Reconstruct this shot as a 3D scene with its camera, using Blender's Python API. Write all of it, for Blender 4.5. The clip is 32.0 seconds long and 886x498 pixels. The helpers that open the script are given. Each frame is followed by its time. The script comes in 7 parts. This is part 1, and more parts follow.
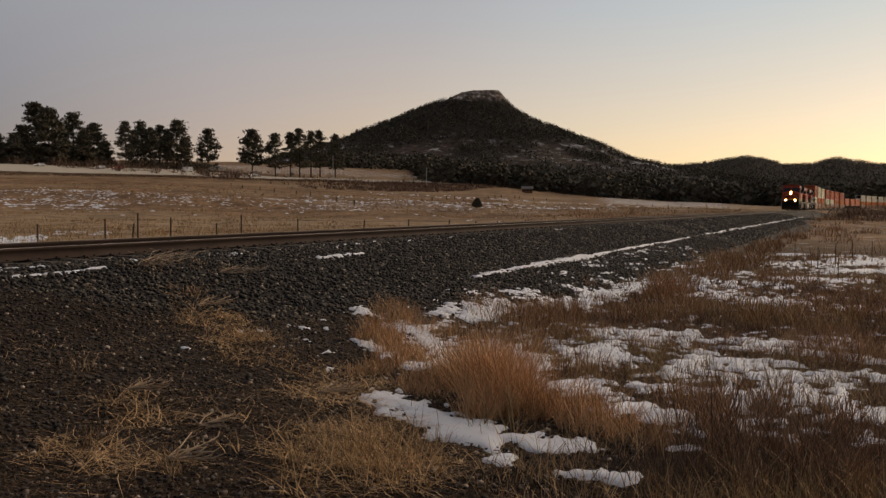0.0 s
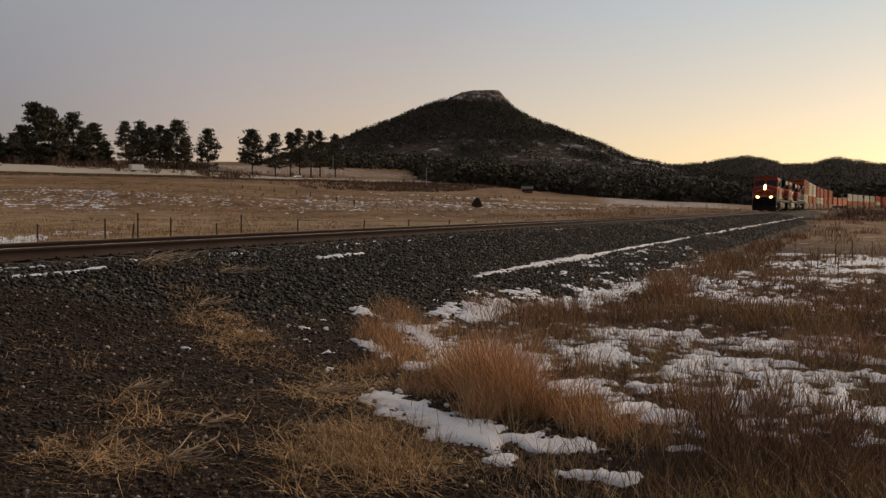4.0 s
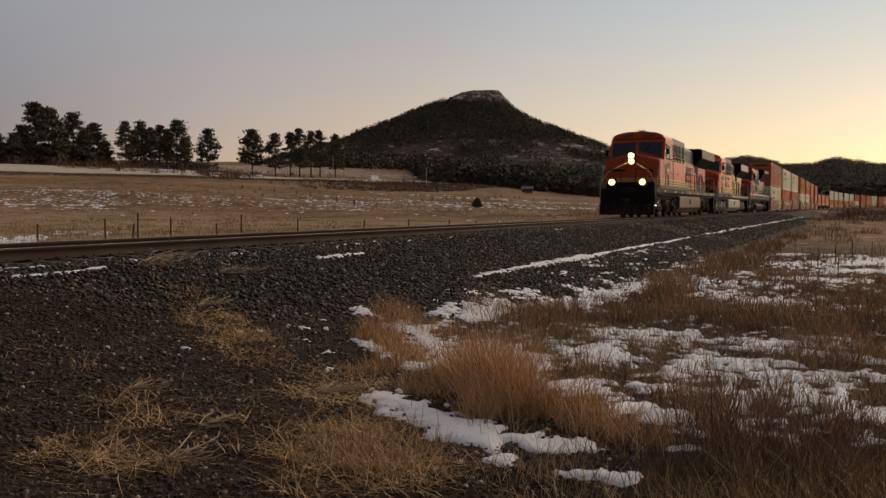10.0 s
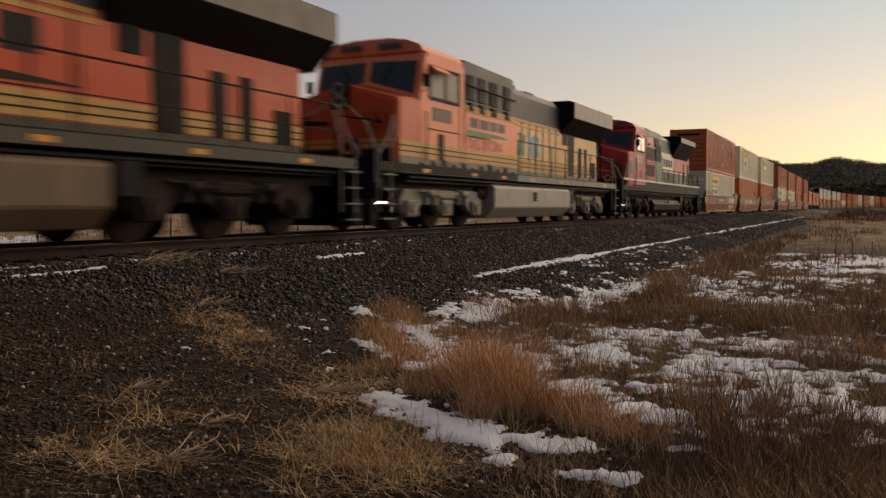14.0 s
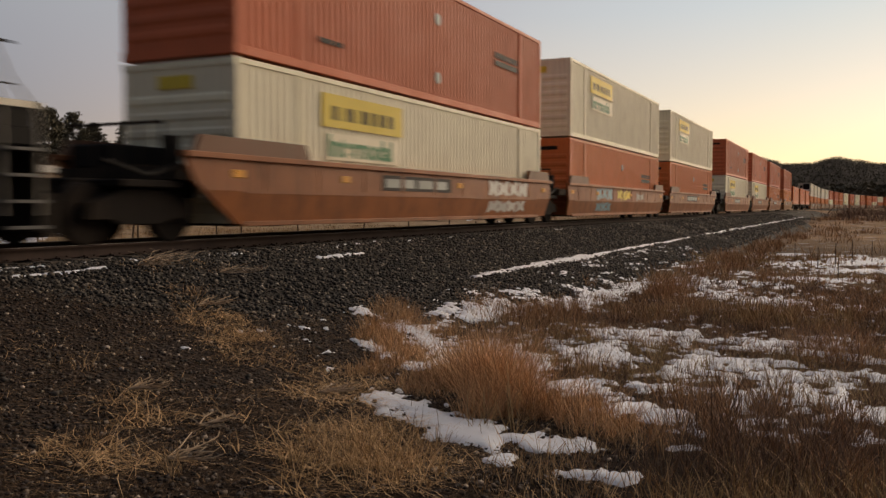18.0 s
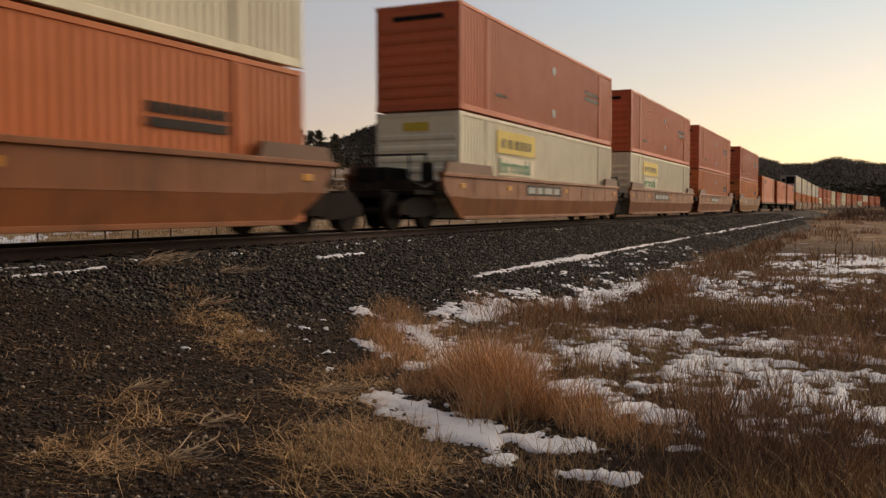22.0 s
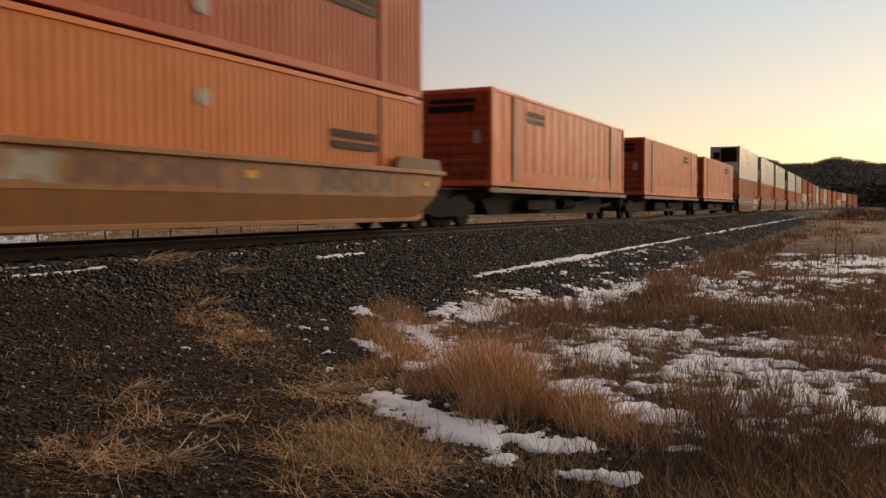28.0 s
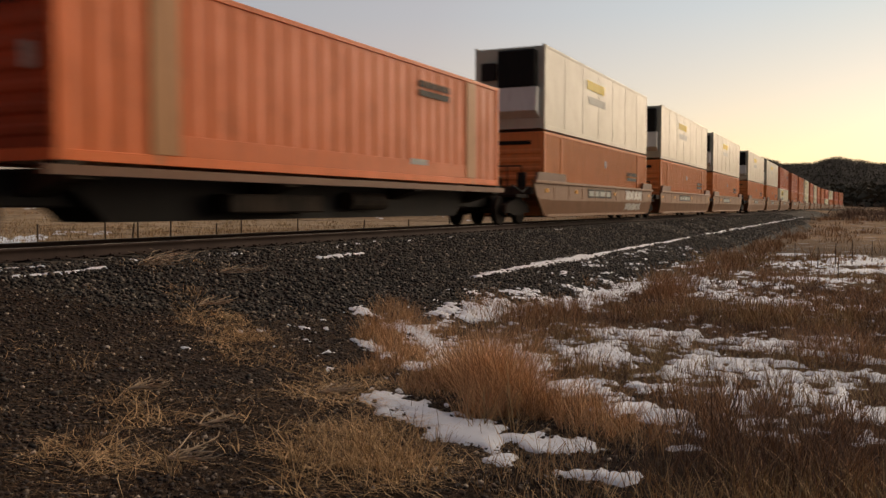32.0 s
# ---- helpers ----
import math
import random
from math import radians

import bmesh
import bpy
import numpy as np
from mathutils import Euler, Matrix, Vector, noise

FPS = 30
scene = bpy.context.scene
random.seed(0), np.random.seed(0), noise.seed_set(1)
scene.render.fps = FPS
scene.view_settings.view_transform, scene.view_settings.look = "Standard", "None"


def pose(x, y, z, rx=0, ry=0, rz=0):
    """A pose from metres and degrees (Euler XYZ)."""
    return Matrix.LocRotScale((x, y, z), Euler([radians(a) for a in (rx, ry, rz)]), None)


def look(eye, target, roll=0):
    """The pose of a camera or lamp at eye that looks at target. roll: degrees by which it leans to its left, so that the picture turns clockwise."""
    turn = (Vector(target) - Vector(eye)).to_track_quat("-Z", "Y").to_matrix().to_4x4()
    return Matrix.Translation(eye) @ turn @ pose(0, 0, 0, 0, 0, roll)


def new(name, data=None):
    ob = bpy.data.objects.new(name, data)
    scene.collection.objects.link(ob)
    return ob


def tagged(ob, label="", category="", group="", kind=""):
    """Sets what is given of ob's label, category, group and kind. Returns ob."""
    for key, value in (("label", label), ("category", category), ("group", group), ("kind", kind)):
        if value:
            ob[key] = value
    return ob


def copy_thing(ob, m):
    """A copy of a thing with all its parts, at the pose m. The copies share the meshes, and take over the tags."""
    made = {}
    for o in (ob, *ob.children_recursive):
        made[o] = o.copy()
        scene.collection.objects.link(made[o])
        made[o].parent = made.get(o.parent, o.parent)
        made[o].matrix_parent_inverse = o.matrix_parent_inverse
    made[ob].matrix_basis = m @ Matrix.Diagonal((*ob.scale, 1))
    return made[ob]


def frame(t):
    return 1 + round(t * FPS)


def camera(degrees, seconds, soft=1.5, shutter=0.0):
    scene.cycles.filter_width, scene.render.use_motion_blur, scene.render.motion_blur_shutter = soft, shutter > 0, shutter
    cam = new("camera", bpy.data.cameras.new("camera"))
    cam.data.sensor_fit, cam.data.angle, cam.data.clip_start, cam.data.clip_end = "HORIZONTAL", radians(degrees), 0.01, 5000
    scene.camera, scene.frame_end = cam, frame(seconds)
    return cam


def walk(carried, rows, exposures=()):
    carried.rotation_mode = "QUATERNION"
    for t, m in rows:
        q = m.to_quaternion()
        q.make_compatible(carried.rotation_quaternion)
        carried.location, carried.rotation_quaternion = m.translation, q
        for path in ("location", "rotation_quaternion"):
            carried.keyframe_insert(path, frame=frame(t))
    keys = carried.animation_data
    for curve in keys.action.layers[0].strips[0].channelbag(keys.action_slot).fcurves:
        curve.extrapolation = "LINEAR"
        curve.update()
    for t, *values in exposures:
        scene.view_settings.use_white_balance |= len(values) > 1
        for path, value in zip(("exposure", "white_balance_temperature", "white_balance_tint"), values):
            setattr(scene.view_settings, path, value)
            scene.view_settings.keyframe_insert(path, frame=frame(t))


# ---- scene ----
# ---- camera ----
EYE = (0.0, 0.0, 0.555)
YAW, PITCH, ROLL = 25.18, -2.71, 0.0
cam = camera(53.42, 32.0, soft=1.45, shutter=0.7)
AIM = (EYE[0] + math.cos(radians(PITCH)) * math.cos(radians(YAW)),
       EYE[1] + math.cos(radians(PITCH)) * math.sin(radians(YAW)),
       EYE[2] + math.sin(radians(PITCH)))
walk(cam, [(0.0, look(EYE, AIM, ROLL)), (32.0, look(EYE, AIM, ROLL))],
     exposures=[(0.0, 0.60, 7500, 16), (16.6, 0.58, 7500, 16), (18.4, 0.81, 7500, 16), (32.0, 0.80, 7500, 16)])

# ---- light ----
SUN_AZ, SUN_EL = -13.0, 2.2          # degrees from the track's direction, above the horizon
world = bpy.data.worlds.new("dusk")
scene.world = world
world.use_nodes = True
wn, wl = world.node_tree.nodes, world.node_tree.links
sky = wn.new("ShaderNodeTexSky")
sky.sky_type = "NISHITA"
sky.sun_disc = False
sky.sun_elevation = radians(SUN_EL)
sky.sun_rotation = radians(90 - SUN_AZ)
sky.altitude, sky.air_density, sky.dust_density, sky.ozone_density = 1900, 1.0, 1.25, 1.8
# the glow of the low sun lies on a veil of twilight haze: peach towards the sun, mauve away from it, pale blue overhead
up = wn.new("ShaderNodeTexCoord")
height = wn.new("ShaderNodeSeparateXYZ")
wl.new(up.outputs["Generated"], height.inputs[0])
toward = wn.new("ShaderNodeVectorMath")
toward.operation = "DOT_PRODUCT"
toward.inputs[1].default_value = (math.cos(radians(SUN_AZ)), math.sin(radians(SUN_AZ)), 0)
wl.new(up.outputs["Generated"], toward.inputs[0])
share = wn.new("ShaderNodeMapRange")
share.inputs["From Min"].default_value, share.inputs["From Max"].default_value = -1.0, 1.0
wl.new(toward.outputs["Value"], share.inputs[0])


def sky_ramp(source, stops):
    r = wn.new("ShaderNodeValToRGB")
    while len(r.color_ramp.elements) < len(stops):
        r.color_ramp.elements.new(0.5)
    for e, (at, c) in zip(r.color_ramp.elements, stops):
        e.position, e.color = at, (*c, 1)
    wl.new(source, r.inputs[0])
    return r.outputs[0]


def sky_mix(fac, a, b, mode="MIX"):
    m = wn.new("ShaderNodeMix")
    m.data_type, m.blend_type, m.clamp_result = "RGBA", mode, False
    for v, socket in ((fac, m.inputs[0]), (a, m.inputs[6]), (b, m.inputs[7])):
        if isinstance(v, bpy.types.NodeSocket):
            wl.new(v, socket)
        else:
            socket.default_value = v
    return m.outputs[2]


low = sky_ramp(share.outputs[0], [(0.0, (0.30, 0.27, 0.36)), (0.5, (0.40, 0.34, 0.46)), (0.70, (0.80, 0.62, 0.92)), (0.80, (1.9, 1.36, 1.42)), (0.86, (2.5, 1.78, 1.5)), (0.97, (3.5, 2.82, 2.15)), (1.0, (3.4, 3.0, 2.65))])
high = sky_ramp(share.outputs[0], [(0.0, (0.42, 0.45, 0.58)), (0.5, (0.62, 0.65, 0.80)), (0.71, (1.4, 1.42, 1.6)), (0.80, (1.7, 1.7, 1.85)), (0.88, (1.94, 1.9, 2.05)), (0.96, (2.3, 2.6, 2.8)), (1.0, (2.35, 2.88, 2.98))])
fade = sky_ramp(share.outputs[0], [(0.40, (0.14, 0.14, 0.16)), (0.70, (0.5, 0.5, 0.5))])
rise = sky_ramp(height.outputs["Z"], [(0.07, (0, 0, 0)), (0.21, (1, 1, 1))])
crest = sky_ramp(height.outputs["Z"], [(0.22, (0, 0, 0)), (0.50, (1, 1, 1))])
veil = sky_mix(crest, sky_mix(rise, low, high), (0.72, 0.86, 1.12, 1))
wl.new(sky_mix(1.0, sky_mix(1.0, sky.outputs[0], fade, "MULTIPLY"), veil, "ADD"), wn["Background"].inputs[0])
wn["Background"].inputs[1].default_value = 0.107
lamp = bpy.data.lights.new("sun", "SUN")
lamp.energy, lamp.angle, lamp.color = 1.5, radians(60), (1.0, 0.85, 0.66)
sun = new("sun", lamp)
sun.matrix_world = look((0, 0, 0), (-math.cos(radians(SUN_AZ - 12)), -math.sin(radians(SUN_AZ - 12)), -math.tan(radians(25))))


# ---- materials ----
def nodes_of(name):
    m = bpy.data.materials.new(name)
    m.use_nodes = True
    n, l = m.node_tree.nodes, m.node_tree.links
    return m, n, l, n["Principled BSDF"]


def noise_node(n, l, scale, detail=4.0, space="Object", rough=0.6):
    tc = n.new("ShaderNodeTexCoord")
    t = n.new("ShaderNodeTexNoise")
    t.inputs["Scale"].default_value, t.inputs["Detail"].default_value = scale, detail
    t.inputs["Roughness"].default_value = rough
    l.new(tc.outputs[space], t.inputs["Vector"])
    return t


def ramp_node(n, l, source, stops):
    r = n.new("ShaderNodeValToRGB")
    while len(r.color_ramp.elements) < len(stops):
        r.color_ramp.elements.new(0.5)
    for e, (at, c) in zip(r.color_ramp.elements, stops):
        e.position, e.color = at, (*c, 1)
    l.new(source, r.inputs[0])
    return r


def mix_node(n, l, fac, a, b, mode="MIX"):
    m = n.new("ShaderNodeMix")
    m.data_type, m.blend_type = "RGBA", mode
    for s, v in ((m.inputs[0], fac), (m.inputs[6], a), (m.inputs[7], b)):
        if isinstance(v, bpy.types.NodeSocket):
            l.new(v, s)
        elif isinstance(v, (int, float)):
            s.default_value = v
        else:
            s.default_value = (*v, 1)
    return m.outputs[2]


def bump_node(n, l, source, bsdf, strength, distance):
    b = n.new("ShaderNodeBump")
    b.inputs["Strength"].default_value, b.inputs["Distance"].default_value = strength, distance
    l.new(source, b.inputs["Height"])
    l.new(b.outputs[0], bsdf.inputs["Normal"])


def painted(name, color, dirt=(0.10, 0.065, 0.04), amount=0.35, rough=0.45, metal=0.0, scale=1.3, vary=0.12, gloss=0.22):
    """Weathered paint or metal: stains at two scales, streaks that run down, object-wise variation."""
    m, n, l, b = nodes_of(name)
    big = noise_node(n, l, scale, 6)
    fine = noise_node(n, l, scale * 14, 4)
    tc = n.new("ShaderNodeTexCoord")
    mp = n.new("ShaderNodeMapping")
    mp.inputs["Scale"].default_value = (5.0, 5.0, 0.35)
    l.new(tc.outputs["Object"], mp.inputs[0])
    streak = n.new("ShaderNodeTexNoise")
    streak.inputs["Scale"].default_value, streak.inputs["Detail"].default_value = 2.2, 5
    l.new(mp.outputs[0], streak.inputs["Vector"])
    mul = n.new("ShaderNodeMath")
    mul.operation = "MULTIPLY"
    l.new(big.outputs[0], mul.inputs[0])
    l.new(streak.outputs[0], mul.inputs[1])
    mask = ramp_node(n, l, mul.outputs[0], [(0.20, (0, 0, 0)), (0.42, (amount,) * 3)])
    info = n.new("ShaderNodeObjectInfo")
    tone = ramp_node(n, l, info.outputs["Random"], [(0.0, tuple(c * (1 - vary) for c in color)), (1.0, tuple(min(1, c * (1 + vary)) for c in color))])
    c1 = mix_node(n, l, mask.outputs[0], tone.outputs[0], dirt)
    spots = ramp_node(n, l, fine.outputs[0], [(0.62, (0, 0, 0)), (0.75, (amount * 0.6,) * 3)])
    l.new(mix_node(n, l, spots.outputs[0], c1, tuple(0.7 * d for d in dirt)), b.inputs["Base Color"])
    rr = n.new("ShaderNodeMapRange")
    rr.inputs["To Min"].default_value, rr.inputs["To Max"].default_value = rough - 0.12, min(1, rough + 0.25)
    l.new(big.outputs[0], rr.inputs[0])
    l.new(rr.outputs[0], b.inputs["Roughness"])
    b.inputs["Metallic"].default_value = metal
    b.inputs["Specular IOR Level"].default_value = gloss
    bump_node(n, l, fine.outputs[0], b, 0.12, 0.01)
    return m


def glow(name, color, strength):
    m, n, l, b = nodes_of(name)
    b.inputs["Base Color"].default_value = (*color, 1)
    b.inputs["Emission Color"].default_value = (*color, 1)
    b.inputs["Emission Strength"].default_value = strength
    return m


def grassy(name, low, high, rough=0.9):
    m, n, l, b = nodes_of(name)
    geo = n.new("ShaderNodeNewGeometry")
    c = ramp_node(n, l, geo.outputs["Random Per Island"], [(0.0, low), (1.0, high)])
    big = noise_node(n, l, 0.6, 3)
    dark = ramp_node(n, l, big.outputs[0], [(0.3, (0.75, 0.7, 0.62)), (0.7, (1.1, 1.05, 1.0))])
    l.new(mix_node(n, l, 1.0, c.outputs[0], dark.outputs[0], "MULTIPLY"), b.inputs["Base Color"])
    b.inputs["Roughness"].default_value = rough
    b.inputs["Specular IOR Level"].default_value = 0.15
    return m


M_ORANGE = painted("orange_container", (0.66, 0.19, 0.062), (0.20, 0.09, 0.04), amount=0.22)
M_AMBER = painted("amber_container", (0.76, 0.245, 0.072), (0.22, 0.11, 0.05), amount=0.25)
M_BRIGHT = painted("bright_orange_container", (0.73, 0.160, 0.038), (0.26, 0.085, 0.03), amount=0.4, rough=0.4, gloss=0.22)
# the bright orange again, darkened for the shaded leading end, with soot stains
M_SHADEDEND = painted("shaded_sooty_end_paint", (0.34, 0.075, 0.03), (0.06, 0.03, 0.022), amount=0.85, rough=0.7, scale=0.9, gloss=0.1)
M_TANORANGE = painted("tan_post_paint", (0.46, 0.22, 0.09), amount=0.3)
M_RED = painted("faded_red_container", (0.62, 0.155, 0.065), (0.24, 0.10, 0.06), amount=0.25)
M_WHITE = painted("cream_container", (0.92, 0.84, 0.62), (0.42, 0.33, 0.21), amount=0.25)
M_REEFER = painted("white_reefer", (0.50, 0.475, 0.375), (0.3, 0.25, 0.18), amount=0.25, rough=0.3)
M_RUST = painted("brown_well_paint", (0.32, 0.108, 0.036), (0.10, 0.045, 0.024), amount=0.75, scale=0.8)
M_BAND = painted("dark_grimy_brown", (0.17, 0.075, 0.04), (0.16, 0.12, 0.085), amount=0.5)
M_YELLOWBROWN = painted("ochre_well_paint", (0.36, 0.16, 0.055), (0.12, 0.065, 0.03), amount=0.5)
M_TAN = painted("dusty_tan_paint", (0.28, 0.13, 0.062), (0.14, 0.09, 0.05), amount=0.5)
M_LOCO = painted("orange_engine_paint", (0.60, 0.088, 0.029), (0.12, 0.05, 0.03), amount=0.2, rough=0.38)
# faded paints with the low sun's glow on the side mixed into the colour
M_LOCO2 = painted("faded_sunlit_engine_paint", (0.94, 0.26, 0.125), (0.72, 0.36, 0.2), amount=0.3, rough=0.4)
M_HOOD2 = painted("bleached_sunlit_hood_paint", (0.92, 0.58, 0.25), (0.66, 0.26, 0.11), amount=0.6, rough=0.45)
M_CRIMSON = painted("crimson_engine_paint", (0.48, 0.045, 0.04), (0.12, 0.05, 0.04), amount=0.25, rough=0.4)
M_GREEN = painted("dark_green_engine_paint", (0.034, 0.080, 0.068), (0.16, 0.14, 0.11), amount=0.4, rough=0.42)
M_CREAM = painted("cream_engine_paint", (0.80, 0.74, 0.60), (0.40, 0.30, 0.19), amount=0.3, rough=0.42)
M_YELLOW = painted("yellow_stripe_paint", (0.64, 0.35, 0.10), (0.2, 0.12, 0.05), amount=0.3)
M_BLACK = painted("black_engine_paint", (0.011, 0.010, 0.009), (0.035, 0.026, 0.019), amount=0.3, rough=0.6, gloss=0.12)
M_GREY = painted("grey_engine_steel", (0.11, 0.11, 0.105), (0.2, 0.16, 0.11), amount=0.4, rough=0.5)
M_TRUCK = painted("dusty_truck_iron", (0.022, 0.017, 0.013), (0.12, 0.085, 0.058), amount=0.5, rough=0.8, gloss=0.1)
M_BOGIE = painted("oily_car_truck_iron", (0.014, 0.011, 0.009), (0.060, 0.042, 0.029), amount=0.45, rough=0.8, gloss=0.1)
M_TRUCKLIGHT = painted("silver_truck_iron", (0.30, 0.27, 0.22), (0.14, 0.10, 0.06), amount=0.5, rough=0.6)
M_TANK = painted("dusty_tank_paint", (0.17, 0.115, 0.07), (0.30, 0.21, 0.13), amount=0.5, rough=0.6)
M_TANKPALE = painted("pale_tank_paint", (0.40, 0.37, 0.31), (0.2, 0.14, 0.09), amount=0.4, rough=0.5)
M_STEEL = painted("rubbed_steel", (0.35, 0.33, 0.30), (0.12, 0.08, 0.05), amount=0.3, rough=0.35, metal=0.8)
M_RAILSIDE = painted("rusty_rail", (0.055, 0.034, 0.026), (0.03, 0.022, 0.018), amount=0.6, rough=0.8)
M_RAILTOP = painted("polished_rail_head", (0.30, 0.28, 0.26), (0.15, 0.1, 0.07), amount=0.3, rough=0.4, metal=0.9)
M_TIE = painted("creosoted_wood", (0.055, 0.043, 0.034), (0.11, 0.09, 0.07), amount=0.5, rough=0.9, scale=4)
M_GLASS = painted("dark_window_glass", (0.012, 0.016, 0.02), (0.03, 0.03, 0.03), amount=0.1, rough=0.14, gloss=0.5)
M_WHITEPAINT = painted("white_lettering", (0.7, 0.68, 0.62), (0.3, 0.25, 0.2), amount=0.25)
M_DARKPRINT = painted("dark_print", (0.022, 0.018, 0.016), (0.08, 0.05, 0.035), amount=0.3, gloss=0.1)
M_GREENPRINT = painted("green_print", (0.05, 0.22, 0.10), (0.3, 0.3, 0.2), amount=0.25)
M_YELLOWPRINT = painted("yellow_print", (0.80, 0.60, 0.07), (0.4, 0.3, 0.12), amount=0.25)
M_PALEPRINT = painted("pale_print", (0.42, 0.44, 0.40), (0.3, 0.25, 0.2), amount=0.4)
M_BLUEPRINT = painted("blue_spray_paint", (0.24, 0.42, 0.48), (0.2, 0.2, 0.2), amount=0.4)
M_SILL = painted("grimy_grey_sill", (0.085, 0.08, 0.06), (0.16, 0.12, 0.085), amount=0.5, rough=0.6)
M_SILLPALE = painted("bleached_grey_sill", (0.30, 0.29, 0.25), (0.12, 0.10, 0.08), amount=0.6, rough=0.6)
M_HEAD = glow("headlight_glass", (1.0, 0.74, 0.30), 220.0)
# weaker yellow emission that imitates the halo round a lit lamp
M_HALO = glow("lamp_halo_glow", (1.0, 0.42, 0.05), 1.6)
M_DITCH = glow("ditch_light_glass", (1.0, 0.68, 0.24), 160.0)
M_STEPLIGHT = glow("step_light_glass", (1.0, 0.93, 0.78), 6.0)
M_REFLECTOR = painted("amber_reflector", (0.75, 0.33, 0.03), (0.3, 0.15, 0.05), amount=0.2, rough=0.3)


# ---- the lie of the land ----
TRACK_Y, TRACK_BEND, BEND_RADIUS = 11.06, 255.0, 1650.0


def track_y(x):
    return TRACK_Y - (max(0.0, x - TRACK_BEND) ** 2) / (2 * BEND_RADIUS)


def smooth(a, b, x):
    t = min(1.0, max(0.0, (x - a) / (b - a)))
    return t * t * (3 - 2 * t)


# by bearing: rise seen from the eye at 100 m, at 200 m, before the highway, behind it, on the slope above, at the far end
RISE = ((-14, (-.0170, -.0083, -.0040, -.0040, -.0030, -.0030)),
        (4, (-.0170, -.0060, .0040, .0050, .0070, .0090)),
        (10, (-.0175, -.0045, .0095, .0105, .0140, .0180)),
        (17, (-.0180, -.0030, .0185, .0200, .0260, .0300)),
        (23, (-.0180, .0000, .0255, .0270, .0340, .0400)),
        (28, (-.0180, .0020, .0275, .0290, .0420, .0500)),
        (34, (-.0150, .0060, .0305, .0325, .0440, .0500)),
        (44, (-.0110, .0130, .0338, .0410, .0460, .0500)),
        (52, (-.0110, .0130, .0350, .0435, .0480, .0500)),
        (75, (-.0110, .0130, .0350, .0435, .0480, .0500)),
        (110, (-.0170, -.0083, -.0040, -.0040, -.0030, -.0030)))


def road_reach(phi, off):
    """How far the highway's line lies along a bearing, off metres beyond its middle."""
    a = radians(YAW - phi)
    k = 0.642 * math.cos(a) - 0.766 * math.sin(a)
    return (372.2 + off) / k if k > 0.5 else 700.0


def slope_at(phi, r):
    near = road_reach(phi, -24)
    far_edge = road_reach(phi, 18)
    knots = (48, 100, 200, near, far_edge, far_edge + 120, far_edge + 300)

    def row(vals):
        return float(np.interp(r, knots, (-.0345,) + vals))
    phis = [a for a, _ in RISE]
    if phi <= phis[0] or phi >= phis[-1]:
        return row(RISE[0][1])
    for (a, va), (b, vb) in zip(RISE, RISE[1:]):
        if phi <= b:
            k = smooth(a, b, phi)
            return row(va) * (1 - k) + row(vb) * k


def ground_z(x, y):
    """Height of the bare ground: a low meadow, a bank under the track, fields that rise beyond it."""
    r, phi = math.hypot(x, y), math.degrees(math.atan2(y, x))
    n1 = noise.noise((x * 0.35, y * 0.35, 0.3))
    n2 = noise.noise((x * 0.045, y * 0.045, 4.1))
    if r < 48:
        z = -1.0 - 0.1 * smooth(10, 40, r)
    else:
        z = 0.555 + slope_at(phi, min(r, 900)) * min(r, 900)
        z += n2 * min(1.0, (r - 48) * 0.012) * (1 - 0.8 * smooth(300, 360, r))
    if r < 60:
        z += 0.05 * n1 * (1 - smooth(25, 60, r)) + 0.10 * n2 * smooth(2, 8, r)
        z += 0.02 * noise.noise((x * 1.9, y * 1.9, 1.7)) * (1 - smooth(14, 30, r))
    return z


def zone_of(x, y):
    """0 where the ground is dark gravelly dirt beside the track, 1 where it is dry grass."""
    side = track_y(x) - y
    edge = 6.9 - 1.3 * smooth(5.0, 3.0, x) + 0.5 * noise.noise((x * 0.5, y * 0.5, 9.0))
    reach = 3.2 if x > 9 else 3.2 + 3.9 * smooth(9, 5.2, x)
    if side < 0:
        return smooth(4.5, 6.5, -side + noise.noise((x * 0.4, y * 0.4, 3.0)))
    return smooth(edge - 1.0 + reach - 3.2, edge + 0.6 + reach - 3.2, side)


# ---- helpers that build ----
def mesh_of(name, bm, material, smooth_faces=False):
    me = bpy.data.meshes.new(name)
    bm.to_mesh(me)
    bm.free()
    me.materials.append(material)
    if smooth_faces:
        me.polygons.foreach_set("use_smooth", [True] * len(me.polygons))
    return me


def part(name, bm, material, parent, label="", smooth_faces=False):
    ob = new(name, mesh_of(name, bm, material, smooth_faces))
    ob.parent = parent
    return tagged(ob, label)


def parts(name, bm, material, parent, label=""):
    """Like part(), but every loose piece becomes a part of its own."""
    bm.verts.index_update()
    seen, n = [-1] * len(bm.verts), 0
    for v in bm.verts:
        if seen[v.index] < 0:
            todo = [v]
            seen[v.index] = n
            while todo:
                for e in todo.pop().link_edges:
                    for w in e.verts:
                        if seen[w.index] < 0:
                            seen[w.index] = n
                            todo.append(w)
            n += 1
    made = []
    for k in range(n):
        vs = [v for v in bm.verts if seen[v.index] == k]
        at = {v.index: i for i, v in enumerate(vs)}
        fs = [[at[v.index] for v in f.verts] for f in bm.faces if seen[f.verts[0].index] == k]
        me = bpy.data.meshes.new(name)
        me.from_pydata([v.co for v in vs], [], fs)
        me.materials.append(material)
        ob = new(name, me)
        ob.parent = parent
        made.append(tagged(ob, label))
    bm.free()
    return made


